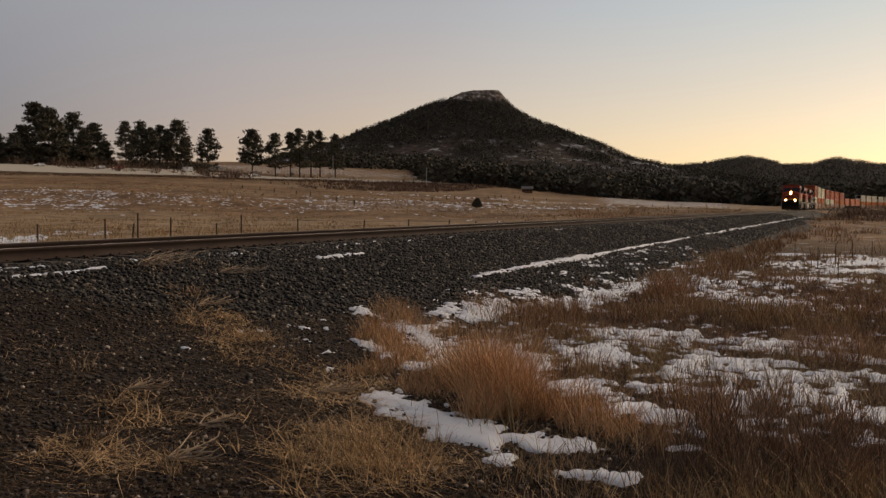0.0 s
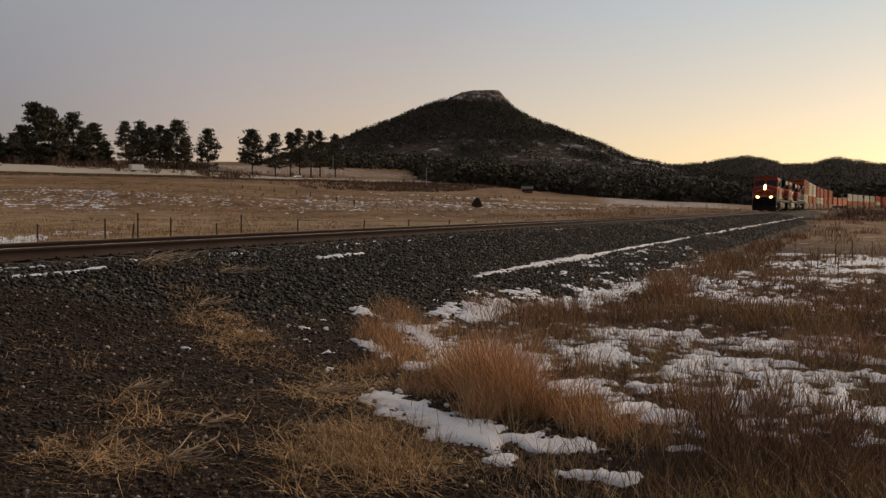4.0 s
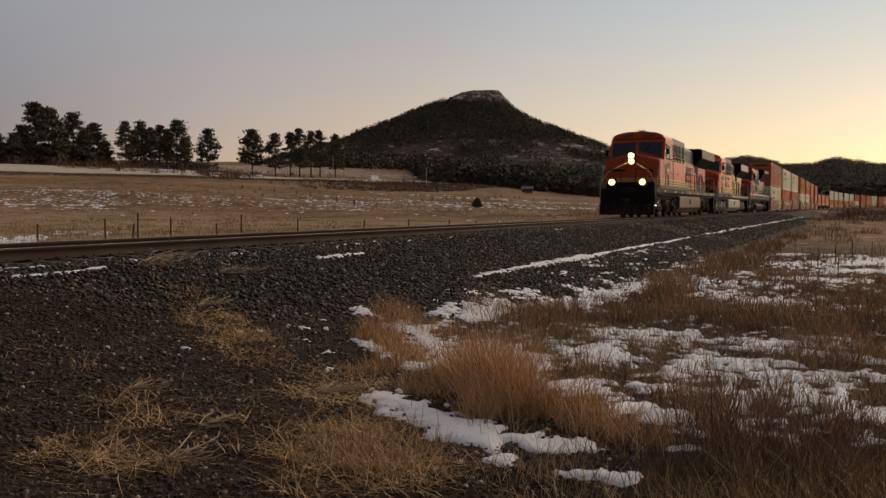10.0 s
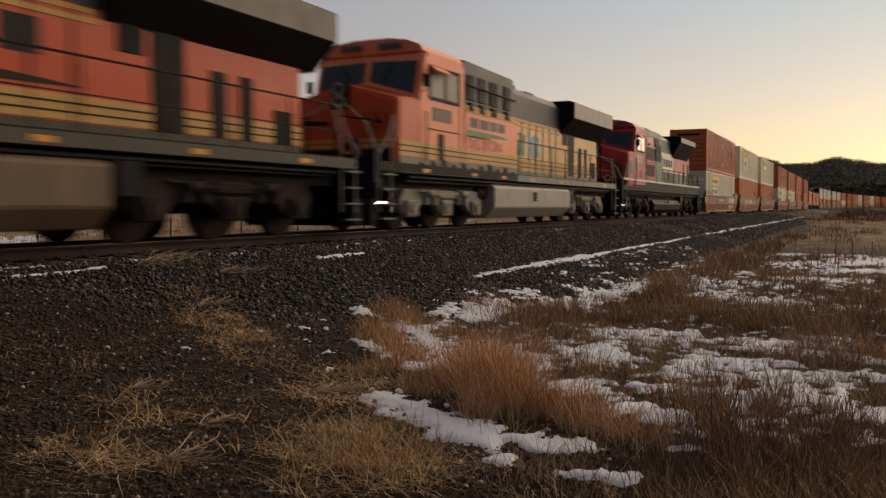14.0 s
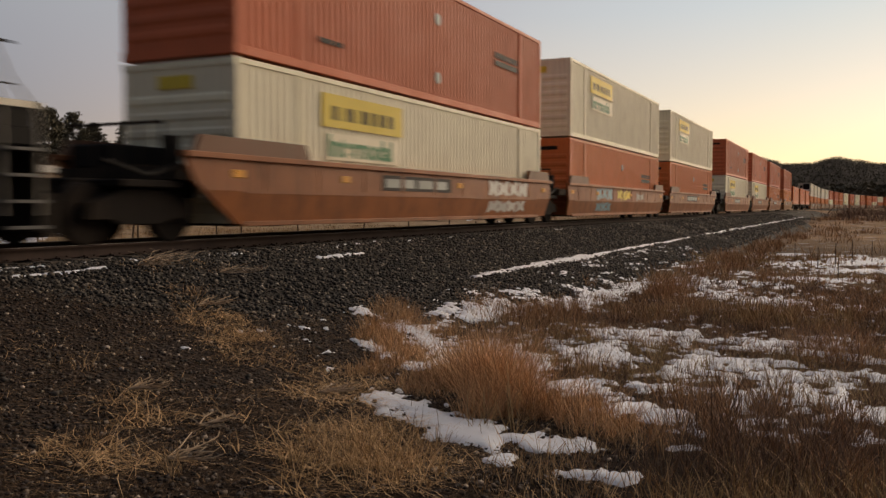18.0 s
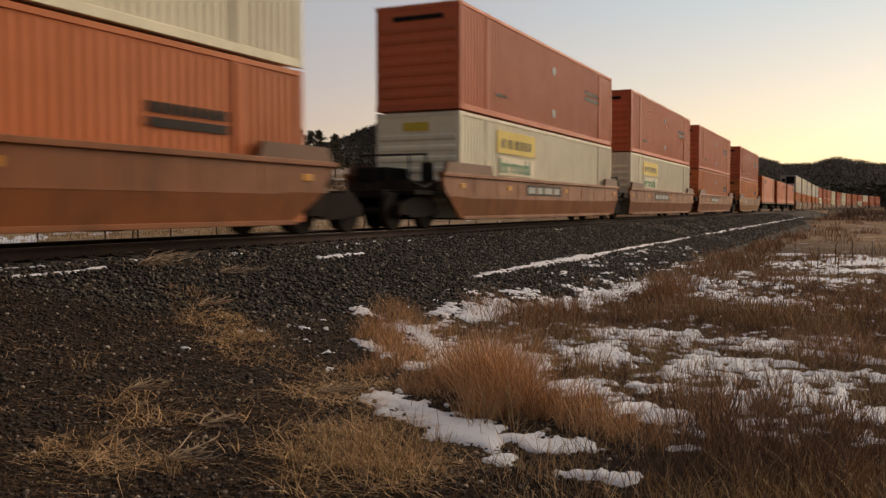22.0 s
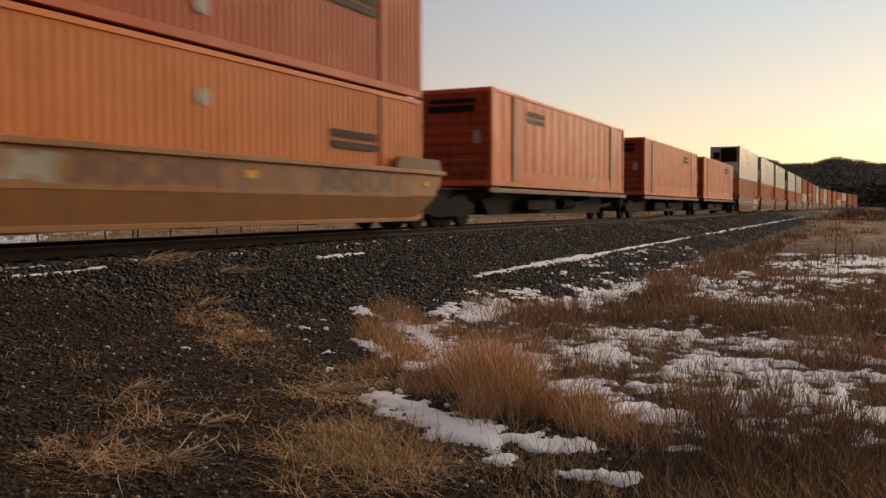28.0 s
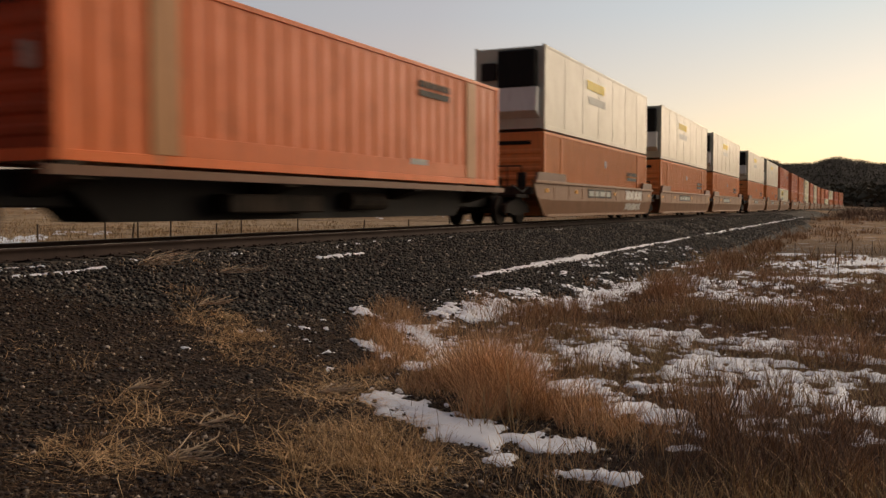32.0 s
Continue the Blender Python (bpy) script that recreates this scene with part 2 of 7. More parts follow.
def raw_mesh(name, verts, faces, material):
    """A mesh from arrays: verts (n,3), faces (m,3) or (m,4)."""
    verts, faces = np.asarray(verts, np.float32), np.asarray(faces, np.int32)
    me = bpy.data.meshes.new(name)
    k = faces.shape[1]
    me.vertices.add(len(verts))
    me.vertices.foreach_set("co", verts.ravel())
    me.loops.add(faces.size)
    me.loops.foreach_set("vertex_index", faces.ravel())
    me.polygons.add(len(faces))
    me.polygons.foreach_set("loop_start", np.arange(0, faces.size, k, dtype=np.int32))
    me.update(calc_edges=True)
    me.validate()
    me.materials.append(material)
    return me


def box(bm, x0, x1, y0, y1, z0, z1, bevel=0.0):
    made = bmesh.ops.create_cube(bm, size=1.0)["verts"]
    for v in made:
        v.co = Vector(((x0 + x1) / 2 + v.co.x * (x1 - x0), (y0 + y1) / 2 + v.co.y * (y1 - y0), (z0 + z1) / 2 + v.co.z * (z1 - z0)))
    if bevel:
        edges = list({e for v in made for e in v.link_edges})
        bmesh.ops.bevel(bm, geom=edges, offset=bevel, segments=1, affect="EDGES")
    return bm


def prism(bm, outline, axis, a, b):
    """Extrudes a closed outline along an axis from a to b. The outline gives the other two coordinates in order."""
    def at(p, w):
        return {"x": (w, p[0], p[1]), "y": (p[0], w, p[1]), "z": (p[0], p[1], w)}[axis]
    lo = [bm.verts.new(at(p, a)) for p in outline]
    hi = [bm.verts.new(at(p, b)) for p in outline]
    k = len(outline)
    bm.faces.new(lo)
    bm.faces.new(hi[::-1])
    for i in range(k):
        bm.faces.new((lo[i], hi[i], hi[(i + 1) % k], lo[(i + 1) % k]))
    bmesh.ops.recalc_face_normals(bm, faces=bm.faces[:])
    return bm


def cyl(bm, p, q, radius, sides=12, radius2=None):
    p, q = Vector(p), Vector(q)
    d = q - p
    m = Matrix.Translation((p + q) / 2) @ d.to_track_quat("Z", "Y").to_matrix().to_4x4()
    bmesh.ops.create_cone(bm, cap_ends=True, segments=sides, radius1=radius, radius2=radius if radius2 is None else radius2, depth=d.length, matrix=m)
    return bm


def rod(bm, points, radius, sides=6):
    for p, q in zip(points, points[1:]):
        cyl(bm, p, q, radius, sides)
    return bm


def empty(name, m=None):
    ob = new(name)
    if m is not None:
        ob.matrix_basis = m
    return ob
# ---- ground ----
def ground_material():
    m, n, l, b = nodes_of("meadow_and_dirt")
    at = n.new("ShaderNodeAttribute")
    at.attribute_name = "zone"
    sn = n.new("ShaderNodeAttribute")
    sn.attribute_name = "snow"
    big, mid, fine = noise_node(n, l, 0.09, 5), noise_node(n, l, 1.4, 6), noise_node(n, l, 22, 6, rough=0.75)
    dirt = ramp_node(n, l, fine.outputs[0], [(0.34, (0.008, 0.005, 0.0035)), (0.55, (0.030, 0.018, 0.0115)), (0.70, (0.12, 0.085, 0.058))])
    grass = ramp_node(n, l, mid.outputs[0], [(0.3, (0.13, 0.080, 0.045)), (0.5, (0.22, 0.145, 0.086)), (0.72, (0.33, 0.23, 0.145))])
    wide = ramp_node(n, l, big.outputs[0], [(0.38, (0.66, 0.60, 0.55)), (0.62, (1.2, 1.13, 1.06))])
    g1 = mix_node(n, l, 1.0, grass.outputs[0], wide.outputs[0], "MULTIPLY")
    tuss = noise_node(n, l, 0.33, 7, rough=0.78)
    clump = ramp_node(n, l, tuss.outputs[0], [(0.36, (0.55, 0.47, 0.40)), (0.5, (1.0, 0.97, 0.93)), (0.64, (1.3, 1.25, 1.2))])
    hay = n.new("ShaderNodeAttribute")
    hay.attribute_name = "hay"
    g0 = mix_node(n, l, hay.outputs["Fac"], g1, (0.34, 0.255, 0.165))
    g2 = mix_node(n, l, 1.0, g0, clump.outputs[0], "MULTIPLY")
    c = mix_node(n, l, at.outputs["Fac"], dirt.outputs[0], g2)
    # old snow lies in the hollows between the tussocks
    tc = n.new("ShaderNodeTexCoord")
    mp = n.new("ShaderNodeMapping")
    mp.inputs["Scale"].default_value = (1.0, 1.0, 3.0)
    l.new(tc.outputs["Object"], mp.inputs[0])
    ts = n.new("ShaderNodeTexNoise")
    ts.inputs["Scale"].default_value, ts.inputs["Detail"].default_value, ts.inputs["Roughness"].default_value = 0.8, 9, 0.80
    l.new(mp.outputs[0], ts.inputs["Vector"])
    add = n.new("ShaderNodeMath")
    add.operation = "ADD"
    l.new(ts.outputs[0], add.inputs[0])
    l.new(sn.outputs["Fac"], add.inputs[1])
    mask = ramp_node(n, l, add.outputs[0], [(0.79, (0, 0, 0)), (0.85, (1, 1, 1))])
    l.new(mix_node(n, l, mask.outputs[0], c, (0.62, 0.64, 0.68)), b.inputs["Base Color"])
    b.inputs["Roughness"].default_value = 0.95
    b.inputs["Specular IOR Level"].default_value = 0.1
    bump_node(n, l, fine.outputs[0], b, 0.6, 0.03)
    return m


def far_snow(x, y):
    """How much old snow lies on the far fields."""
    r, phi = math.hypot(x, y), math.degrees(math.atan2(y, x))
    s = 0.0
    if r < 60 and y > TRACK_Y:
        s = 0.30 * smooth(49, 52.5, phi) * smooth(28, 40, r)
    s += 0.16 * smooth(150, 180, r) * (1 - smooth(225, 260, r)) * smooth(33, 46, phi)
    s += 0.24 * smooth(150, 170, r) * (1 - smooth(215, 245, r)) * smooth(10, 20, phi) * (1 - smooth(33, 40, phi))
    s += 0.27 * smooth(20, 40, r - road_reach(phi, 18)) * (1 - smooth(640, 760, r)) * smooth(16, 22, phi) * (1 - smooth(46, 52, phi))
    s += 0.30 * smooth(380, 400, r) * (1 - smooth(560, 600, r)) * smooth(4, 8, phi) * (1 - smooth(14, 18, phi))
    if y < track_y(x) - 3:
        s += 0.22 * smooth(24, 34, r) * (1 - smooth(110, 160, r))
    return s


def build_ground():
    angles = list(np.arange(-7, 60, 0.3)) + list(np.arange(60, 353, 4.0))
    radii = [0.7 * (4700 / 0.7) ** (i / 229) for i in range(230)]
    verts, zone, snow, hay = [(0, 0, ground_z(0, 0))], [0.5], [0.0], [0.0]
    for r in radii:
        for a in angles:
            x, y = r * math.cos(radians(a)), r * math.sin(radians(a))
            z = ground_z(x, y)
            verts.append((x, y, z))
            zone.append(zone_of(x, y) * (1 - 0.6 * smooth(60, 30, r) * smooth(0, -6, y - track_y(x))) if r < 120 else 1.0)
            snow.append(far_snow(x, y))
            hay.append(0.75 * smooth(150, 90, r + 40 * noise.noise((x * 0.02, y * 0.02, 5))) + 0.5 * smooth(225, 260, r) * smooth(0.0, 0.3, noise.noise((x * 0.012, y * 0.03, 8))) if y > track_y(x) + 5 else 0.0)
    k = len(angles)
    i = np.arange(len(radii) - 1)[:, None] * k + 1
    j = np.arange(k)[None, :]
    a, b = i + j, i + (j + 1) % k
    quads = np.stack([a, a + k, b + k, b], -1).reshape(-1, 4)
    c = np.arange(0, k, 2)
    middle = np.stack([0 * c, 1 + c, 1 + (c + 1) % k, 1 + (c + 2) % k], -1)
    quads = np.concatenate([quads, middle])
    me = raw_mesh("ground", verts, quads, ground_material())
    for name, vals in (("zone", zone), ("snow", snow), ("hay", hay)):
        me.attributes.new(name, "FLOAT", "POINT").data.foreach_set("value", np.array(vals, np.float32))
    me.polygons.foreach_set("use_smooth", [True] * len(me.polygons))
    return tagged(new("ground", me), "dry brown meadow and dark dirt with patches of old snow", "ground", kind="structure")


build_ground()


# ---- track ----
def ballast_material(name, stops):
    m, n, l, b = nodes_of(name)
    tc = n.new("ShaderNodeTexCoord")
    v = n.new("ShaderNodeTexVoronoi")
    v.inputs["Scale"].default_value = 19
    l.new(tc.outputs["Object"], v.inputs["Vector"])
    sep = n.new("ShaderNodeSeparateColor")
    l.new(v.outputs["Color"], sep.inputs[0])
    c = ramp_node(n, l, sep.outputs[0], stops)
    big = noise_node(n, l, 0.5, 4)
    dust = ramp_node(n, l, big.outputs[0], [(0.35, (0.75, 0.72, 0.7)), (0.65, (1.15, 1.08, 1.0))])
    earth = n.new("ShaderNodeAttribute")
    earth.attribute_name = "earth"
    fine = noise_node(n, l, 22, 6, rough=0.75)
    dirt = ramp_node(n, l, fine.outputs[0], [(0.34, (0.008, 0.005, 0.0035)), (0.55, (0.028, 0.0165, 0.0105)), (0.70, (0.12, 0.085, 0.058))])
    stone = mix_node(n, l, 1.0, c.outputs[0], dust.outputs[0], "MULTIPLY")
    l.new(mix_node(n, l, earth.outputs["Fac"], stone, dirt.outputs[0]), b.inputs["Base Color"])
    b.inputs["Roughness"].default_value = 0.9
    b.inputs["Specular IOR Level"].default_value = 0.2
    bump_node(n, l, v.outputs["Distance"], b, 0.9, 0.05)
    return m


STONE_STOPS = [(0.0, (0.007, 0.006, 0.005)), (0.6, (0.020, 0.0172, 0.0142)), (0.9, (0.046, 0.040, 0.032)), (1.0, (0.13, 0.115, 0.093))]
M_BALLAST = ballast_material("ballast", STONE_STOPS)
# across the bed, from the camera's side: offset from the track's middle, height over the railhead
BED = ((-8.3, -1.6), (-6.9, -1.12), (-6.1, -0.90), (-4.9, -0.735), (-4.5, -0.70), (-3.6, -0.45), (-2.5, -0.24), (-2.0, -0.205),
       (0.0, -0.21), (2.0, -0.205), (2.5, -0.24), (3.6, -0.62), (4.6, -1.0), (5.6, -1.35))


def bed_z(x, off):
    z = float(np.interp(off, [a for a, _ in BED], [b for _, b in BED]))
    return z + 0.05 * noise.noise((x * 0.6, off * 0.6, 2.0)) * min(1, max(0, abs(off) - 1.6)) + 0.018 * noise.noise((x * 4, off * 4, 7.0))


def earthy(x, o):
    """1 where the foot of the bank is trodden dirt rather than stone."""
    edge = float(np.interp(x, (4.0, 6.5, 7.7, 10.0, 14.0), (-2.1, -2.6, -4.2, -5.3, -6.6)))
    return smooth(edge + 0.25, edge - 0.75, o + 0.6 * noise.noise((x * 0.8, o * 0.8, 5.5)))


def build_bed():
    xs = [-70 + i * 1.0 for i in range(70)] + [i * 0.16 for i in range(0, 250)] + [40 + i * 0.8 for i in range(100)] + [120 + i * 6 for i in range(101)]
    offs = sorted(set([a for a, _ in BED] + [-8.0 + 0.2 * i for i in range(66)]))
    verts = [(x, track_y(x) + o, bed_z(x, o)) for x in xs for o in offs]
    k = len(offs)
    i = np.arange(len(xs) - 1)[:, None] * k
    j = np.arange(k - 1)[None, :]
    quads = np.stack([i + j, i + j + k, i + j + k + 1, i + j + 1], -1).reshape(-1, 4)
    me = raw_mesh("ballast_bed", verts, quads, M_BALLAST)
    me.attributes.new("earth", "FLOAT", "POINT").data.foreach_set("value", np.array([earthy(x, o) for x in xs for o in offs], np.float32))
    me.polygons.foreach_set("use_smooth", [True] * len(me.polygons))
    return tagged(new("ballast_bed", me), "dark grey crushed stone bank under the track", "ballast", kind="structure")


build_bed()

RAIL_OUTLINE = ((-0.075, -0.17), (0.075, -0.17), (0.075, -0.158), (0.012, -0.135), (0.012, -0.045), (0.036, -0.035), (0.036, -0.006), (0.03, -0.0005),
                (-0.03, -0.0005), (-0.036, -0.006), (-0.036, -0.035), (-0.012, -0.045), (-0.012, -0.135), (-0.075, -0.158))


def along(outline, offset, xs):
    verts = [(x, track_y(x) + offset + p[0], p[1]) for x in xs for p in outline]
    k = len(outline)
    faces = [(i * k + j, (i + 1) * k + j, (i + 1) * k + (j + 1) % k, i * k + (j + 1) % k) for i in range(len(xs) - 1) for j in range(k)]
    return verts, faces


RAIL_XS = [-70, -30, 0, 40, 120, 255] + [255 + 15 * i for i in range(1, 32)]
track = tagged(empty("railway_track", pose(0, 0, 0)), "single railway track with rusty rails on dark ties", "railway track", kind="structure")
for off in (-0.7535, 0.7535):
    v, f = along(RAIL_OUTLINE, off, RAIL_XS)
    rail = new("rail", raw_mesh("rail", v, f, M_RAILSIDE))
    rail.parent = track
    v, f = along(((-0.030, 0.0), (-0.033, 0.0025), (0.033, 0.0025), (0.030, 0.0)), off, RAIL_XS)
    head = new("railhead", raw_mesh("railhead", v, f, M_RAILTOP))
    head.parent = rail
    tagged(head, "polished running surface")


bm = bmesh.new()
box(bm, -0.115, 0.115, -1.3, 1.3, -0.40, -0.172, 0.012)
tie_mesh = mesh_of("tie", bm, M_TIE)
bm = bmesh.new()
box(bm, -0.18, 0.18, -0.10, 0.10, -0.173, -0.155)
for dx, dy in ((-0.1, -0.09), (0.1, -0.09), (-0.1, 0.09), (0.1, 0.09)):
    cyl(bm, (dx, dy, -0.16), (dx, dy, -0.135), 0.018, 6)
plate_mesh = mesh_of("tie_plate", bm, M_RAILSIDE)
for k in range(300):
    x = 1.0 + 0.5 * k
    tie = new("tie", tie_mesh)
    tie.parent = track
    tie.matrix_basis = pose(x + random.uniform(-.03, .03), track_y(x), random.uniform(-.008, 0), 0, 0, random.uniform(-1, 1))
    if k < 90:
        for off in (-0.7535, 0.7535):
            plate = new("tie_plate", plate_mesh)
            plate.parent = tie
            plate.matrix_basis = pose(0, off, 0, 0, 0, 90)


# ---- trees, hills, distance ----
M_NEEDLE = grassy("dark_pine_needles", (0.075, 0.074, 0.058), (0.165, 0.155, 0.112))
M_BARK = painted("pine_bark", (0.055, 0.034, 0.022), (0.02, 0.015, 0.012), amount=0.5, rough=0.95)
M_WOODS = grassy("far_pine_woods", (0.078, 0.075, 0.058), (0.155, 0.14, 0.108))


def shaggy(rng, x, y, z, h, spread, clumps):
    """One pine of the middle distance: a rounded crown of slanting needle clumps, as vertices and quads."""
    vs, fs = [], []
    for i in range(clumps):
        t = (i + rng.random()) / clumps
        reach = spread * h * (0.35 + 0.65 * math.sin(math.pi * (0.22 + 0.74 * t)))
        a, rr = rng.uniform(0, 6.283), reach * rng.uniform(0.1, 0.9)
        cx, cy, cz = x + rr * math.cos(a), y + rr * math.sin(a), z + h * (0.06 + 0.90 * t)
        size = h * rng.uniform(0.09, 0.17) * (1.15 - 0.5 * t)
        b = rng.uniform(0, 6.283)
        ux, uy, uz = math.cos(b) * size * 1.3, math.sin(b) * size * 1.3, rng.uniform(-0.4, 0.4) * size
        wx, wy, wz = -math.sin(b) * size * 0.5, math.cos(b) * size * 0.5, rng.uniform(0.5, 1.0) * size
        o = len(vs)
        vs += [(cx - ux, cy - uy, cz - uz), (cx - wx, cy - wy, cz - wz), (cx + ux, cy + uy, cz + uz), (cx + wx, cy + wy, cz + wz)]
        fs.append((o, o + 1, o + 2, o + 3))
    return vs, fs


def pinewood(name, label, spots, clumps, seed):
    rng = random.Random(seed)
    vs, fs = [], []
    for x, y, z, h, s in spots:
        v, f = shaggy(rng, x, y, z, h, s, clumps)
        o = len(vs)
        vs += v
        fs += [tuple(k + o for k in q) for q in f]
    return tagged(new(name, raw_mesh(name, vs, fs, M_WOODS)), label, "woods", kind="stuff")


def polar(r, phi):
    return r * math.cos(radians(phi)), r * math.sin(radians(phi))


BUTTE_X, BUTTE_Y = polar(1500, 22.75)
BUTTE_W = ((0, 30, 55, 80, 110, 150, 250, 340, 430, 650, 950), (196, 194, 184, 174, 161, 145, 104, 78, 50, 18, -16))
BUTTE_E = ((0, 34, 44, 60, 100, 150, 200, 250, 280, 340, 430, 650, 950), (196, 195, 181, 164, 141, 122, 101, 81, 70, 57, 40, 12, -16))


def butte_h(x, y):
    """A knob of rock, long slope to one side, short cliff to the other."""
    dx, dy = x - BUTTE_X, y - BUTTE_Y
    d, a = math.hypot(dx, dy), math.atan2(dy, dx)
    k = smooth(-1, 1, (dx * BUTTE_Y - dy * BUTTE_X) / (1500 * d + 1))
    d *= 1 + 0.06 * noise.noise((math.cos(a) * 1.3, math.sin(a) * 1.3, 5.0)) * min(1, d / 80)
    h = float(np.interp(d, *BUTTE_E)) * k + float(np.interp(d, *BUTTE_W)) * (1 - k)
    return h + 4.0 * noise.noise((x * 0.02, y * 0.02, 0)) * min(1, d / 90) + 1.6 * noise.noise((x * 0.07, y * 0.07, 3)) + 0.8 * noise.noise((x * 0.2, y * 0.2, 6))


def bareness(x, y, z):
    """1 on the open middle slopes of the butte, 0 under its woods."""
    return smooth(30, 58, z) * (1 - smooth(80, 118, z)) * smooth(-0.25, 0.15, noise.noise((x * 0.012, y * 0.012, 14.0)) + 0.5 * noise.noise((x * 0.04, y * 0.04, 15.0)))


def hill_material():
    m, n, l, b = nodes_of("brushy_hillside")
    big, fine = noise_node(n, l, 0.02, 6), noise_node(n, l, 0.12, 6, rough=0.7)
    c = ramp_node(n, l, fine.outputs[0], [(0.38, (0.020, 0.017, 0.014)), (0.54, (0.060, 0.044, 0.036)), (0.70, (0.13, 0.092, 0.076))])
    cap = n.new("ShaderNodeAttribute")
    cap.attribute_name = "cap"
    rock = ramp_node(n, l, fine.outputs[0], [(0.38, (0.055, 0.045, 0.036)), (0.5, (0.15, 0.115, 0.09)), (0.54, (0.22, 0.17, 0.14)), (0.60, (0.50, 0.50, 0.51))])
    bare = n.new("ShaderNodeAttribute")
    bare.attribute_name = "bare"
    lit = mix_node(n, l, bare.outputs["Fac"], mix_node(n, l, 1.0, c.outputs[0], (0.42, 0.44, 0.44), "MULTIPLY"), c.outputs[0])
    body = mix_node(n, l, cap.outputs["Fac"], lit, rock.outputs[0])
    drift = ramp_node(n, l, mix_node(n, l, 0.45, big.outputs[0], fine.outputs[0]), [(0.53, (0, 0, 0)), (0.58, (0.9, 0.9, 0.9))])
    snow = mix_node(n, l, 1.0, drift.outputs[0], bare.outputs["Color"], "MULTIPLY")
    l.new(mix_node(n, l, snow, body, (0.46, 0.47, 0.50)), b.inputs["Base Color"])
    b.inputs["Roughness"].default_value = 0.95
    b.inputs["Specular IOR Level"].default_value = 0.05
    return m


M_HILL = hill_material()


def build_butte():
    angles, ds = [i * 3.0 for i in range(120)], [0.5] + [12 + 7 * i for i in range(30)] + [230 + 24 * i for i in range(32)]
    verts = []
    for d in ds:
        for a in angles:
            x, y = BUTTE_X + d * math.cos(radians(a)), BUTTE_Y + d * math.sin(radians(a))
            verts.append((x, y, butte_h(x, y)))
    k = 120
    i = np.arange(len(ds) - 1)[:, None] * k
    j = np.arange(k)[None, :]
    quads = np.stack([i + j, i + j + k, i + (j + 1) % k + k, i + (j + 1) % k], -1).reshape(-1, 4)
    me = raw_mesh("butte", verts, quads, M_HILL)
    me.attributes.new("cap", "FLOAT", "POINT").data.foreach_set("value", np.array([smooth(171, 178, v[2] + 5 * noise.noise((v[0] * 0.05, v[1] * 0.05, 9))) for v in verts], np.float32))
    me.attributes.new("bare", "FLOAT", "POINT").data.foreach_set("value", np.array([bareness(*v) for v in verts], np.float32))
    return tagged(new("butte", me), "flat-topped butte, wooded slopes with thin snow", "butte", kind="structure")


build_butte()
rng = random.Random(5)
spots = []
while len(spots) < 21000:
    d, a = 44 + 640 * rng.random() ** 0.75, rng.uniform(95, 315)
    x, y = BUTTE_X + d * math.cos(radians(a)), BUTTE_Y + d * math.sin(radians(a))
    z = butte_h(x, y)
    cover = 0.8 * noise.noise((x * 0.014, y * 0.014, 8.0)) + 0.6 * noise.noise((x * 0.05, y * 0.05, 2.0)) + 0.66 - 0.72 * bareness(x, y, z)
    if z < 178 and rng.random() < cover * 1.3:
        spots.append((x, y, z - 1.0, rng.uniform(4.0, 9.0) * (0.85 if z > 120 else 1), rng.uniform(0.28, 0.42)))
pinewood("butte_woods", "dark pines scattered over the butte's slopes", spots, 8, 11)

# the far ridge: its rise by bearing, as seen from the meadow
RIDGE = ((-40, -20, -10, -5, -1.2, 0.1, 1.1, 1.7, 2.5, 4.2, 5.2, 6.3, 7.6, 9.0, 10.8, 12.2, 14, 20, 32, 42, 50, 58, 75),
         (.045, .055, .050, .044, .0425, .0465, .0505, .048, .044, .0445, .0505, .0532, .0500, .0468, .0447, .0455, .044, .030, .020, .052, .046, .052, .04))


def hill_h(r, phi):
    z = 2050 * float(np.interp(phi, *RIDGE)) * math.exp(-((r - 2050) / 430) ** 2)
    return z + 2.2 * noise.noise((phi * 0.9, r * 0.006, 1.0)) + 1.2 * noise.noise((phi * 2.0, r * 0.02, 4.0))


def build_hills():
    phis, rs = [-40 + 0.45 * i for i in range(250)], [1250 + 40 * i for i in range(45)]
    verts = [(*polar(r, p), hill_h(r, p) if r < 2900 else -20) for r in rs for p in phis]
    k = len(phis)
    i = np.arange(len(rs) - 1)[:, None] * k
    j = np.arange(k - 1)[None, :]
    quads = np.stack([i + j, i + j + k, i + j + k + 1, i + j + 1], -1).reshape(-1, 4)
    return tagged(new("wooded_hills", raw_mesh("wooded_hills", verts, quads, M_HILL)), "low wooded hills along the horizon", "hills", kind="structure")


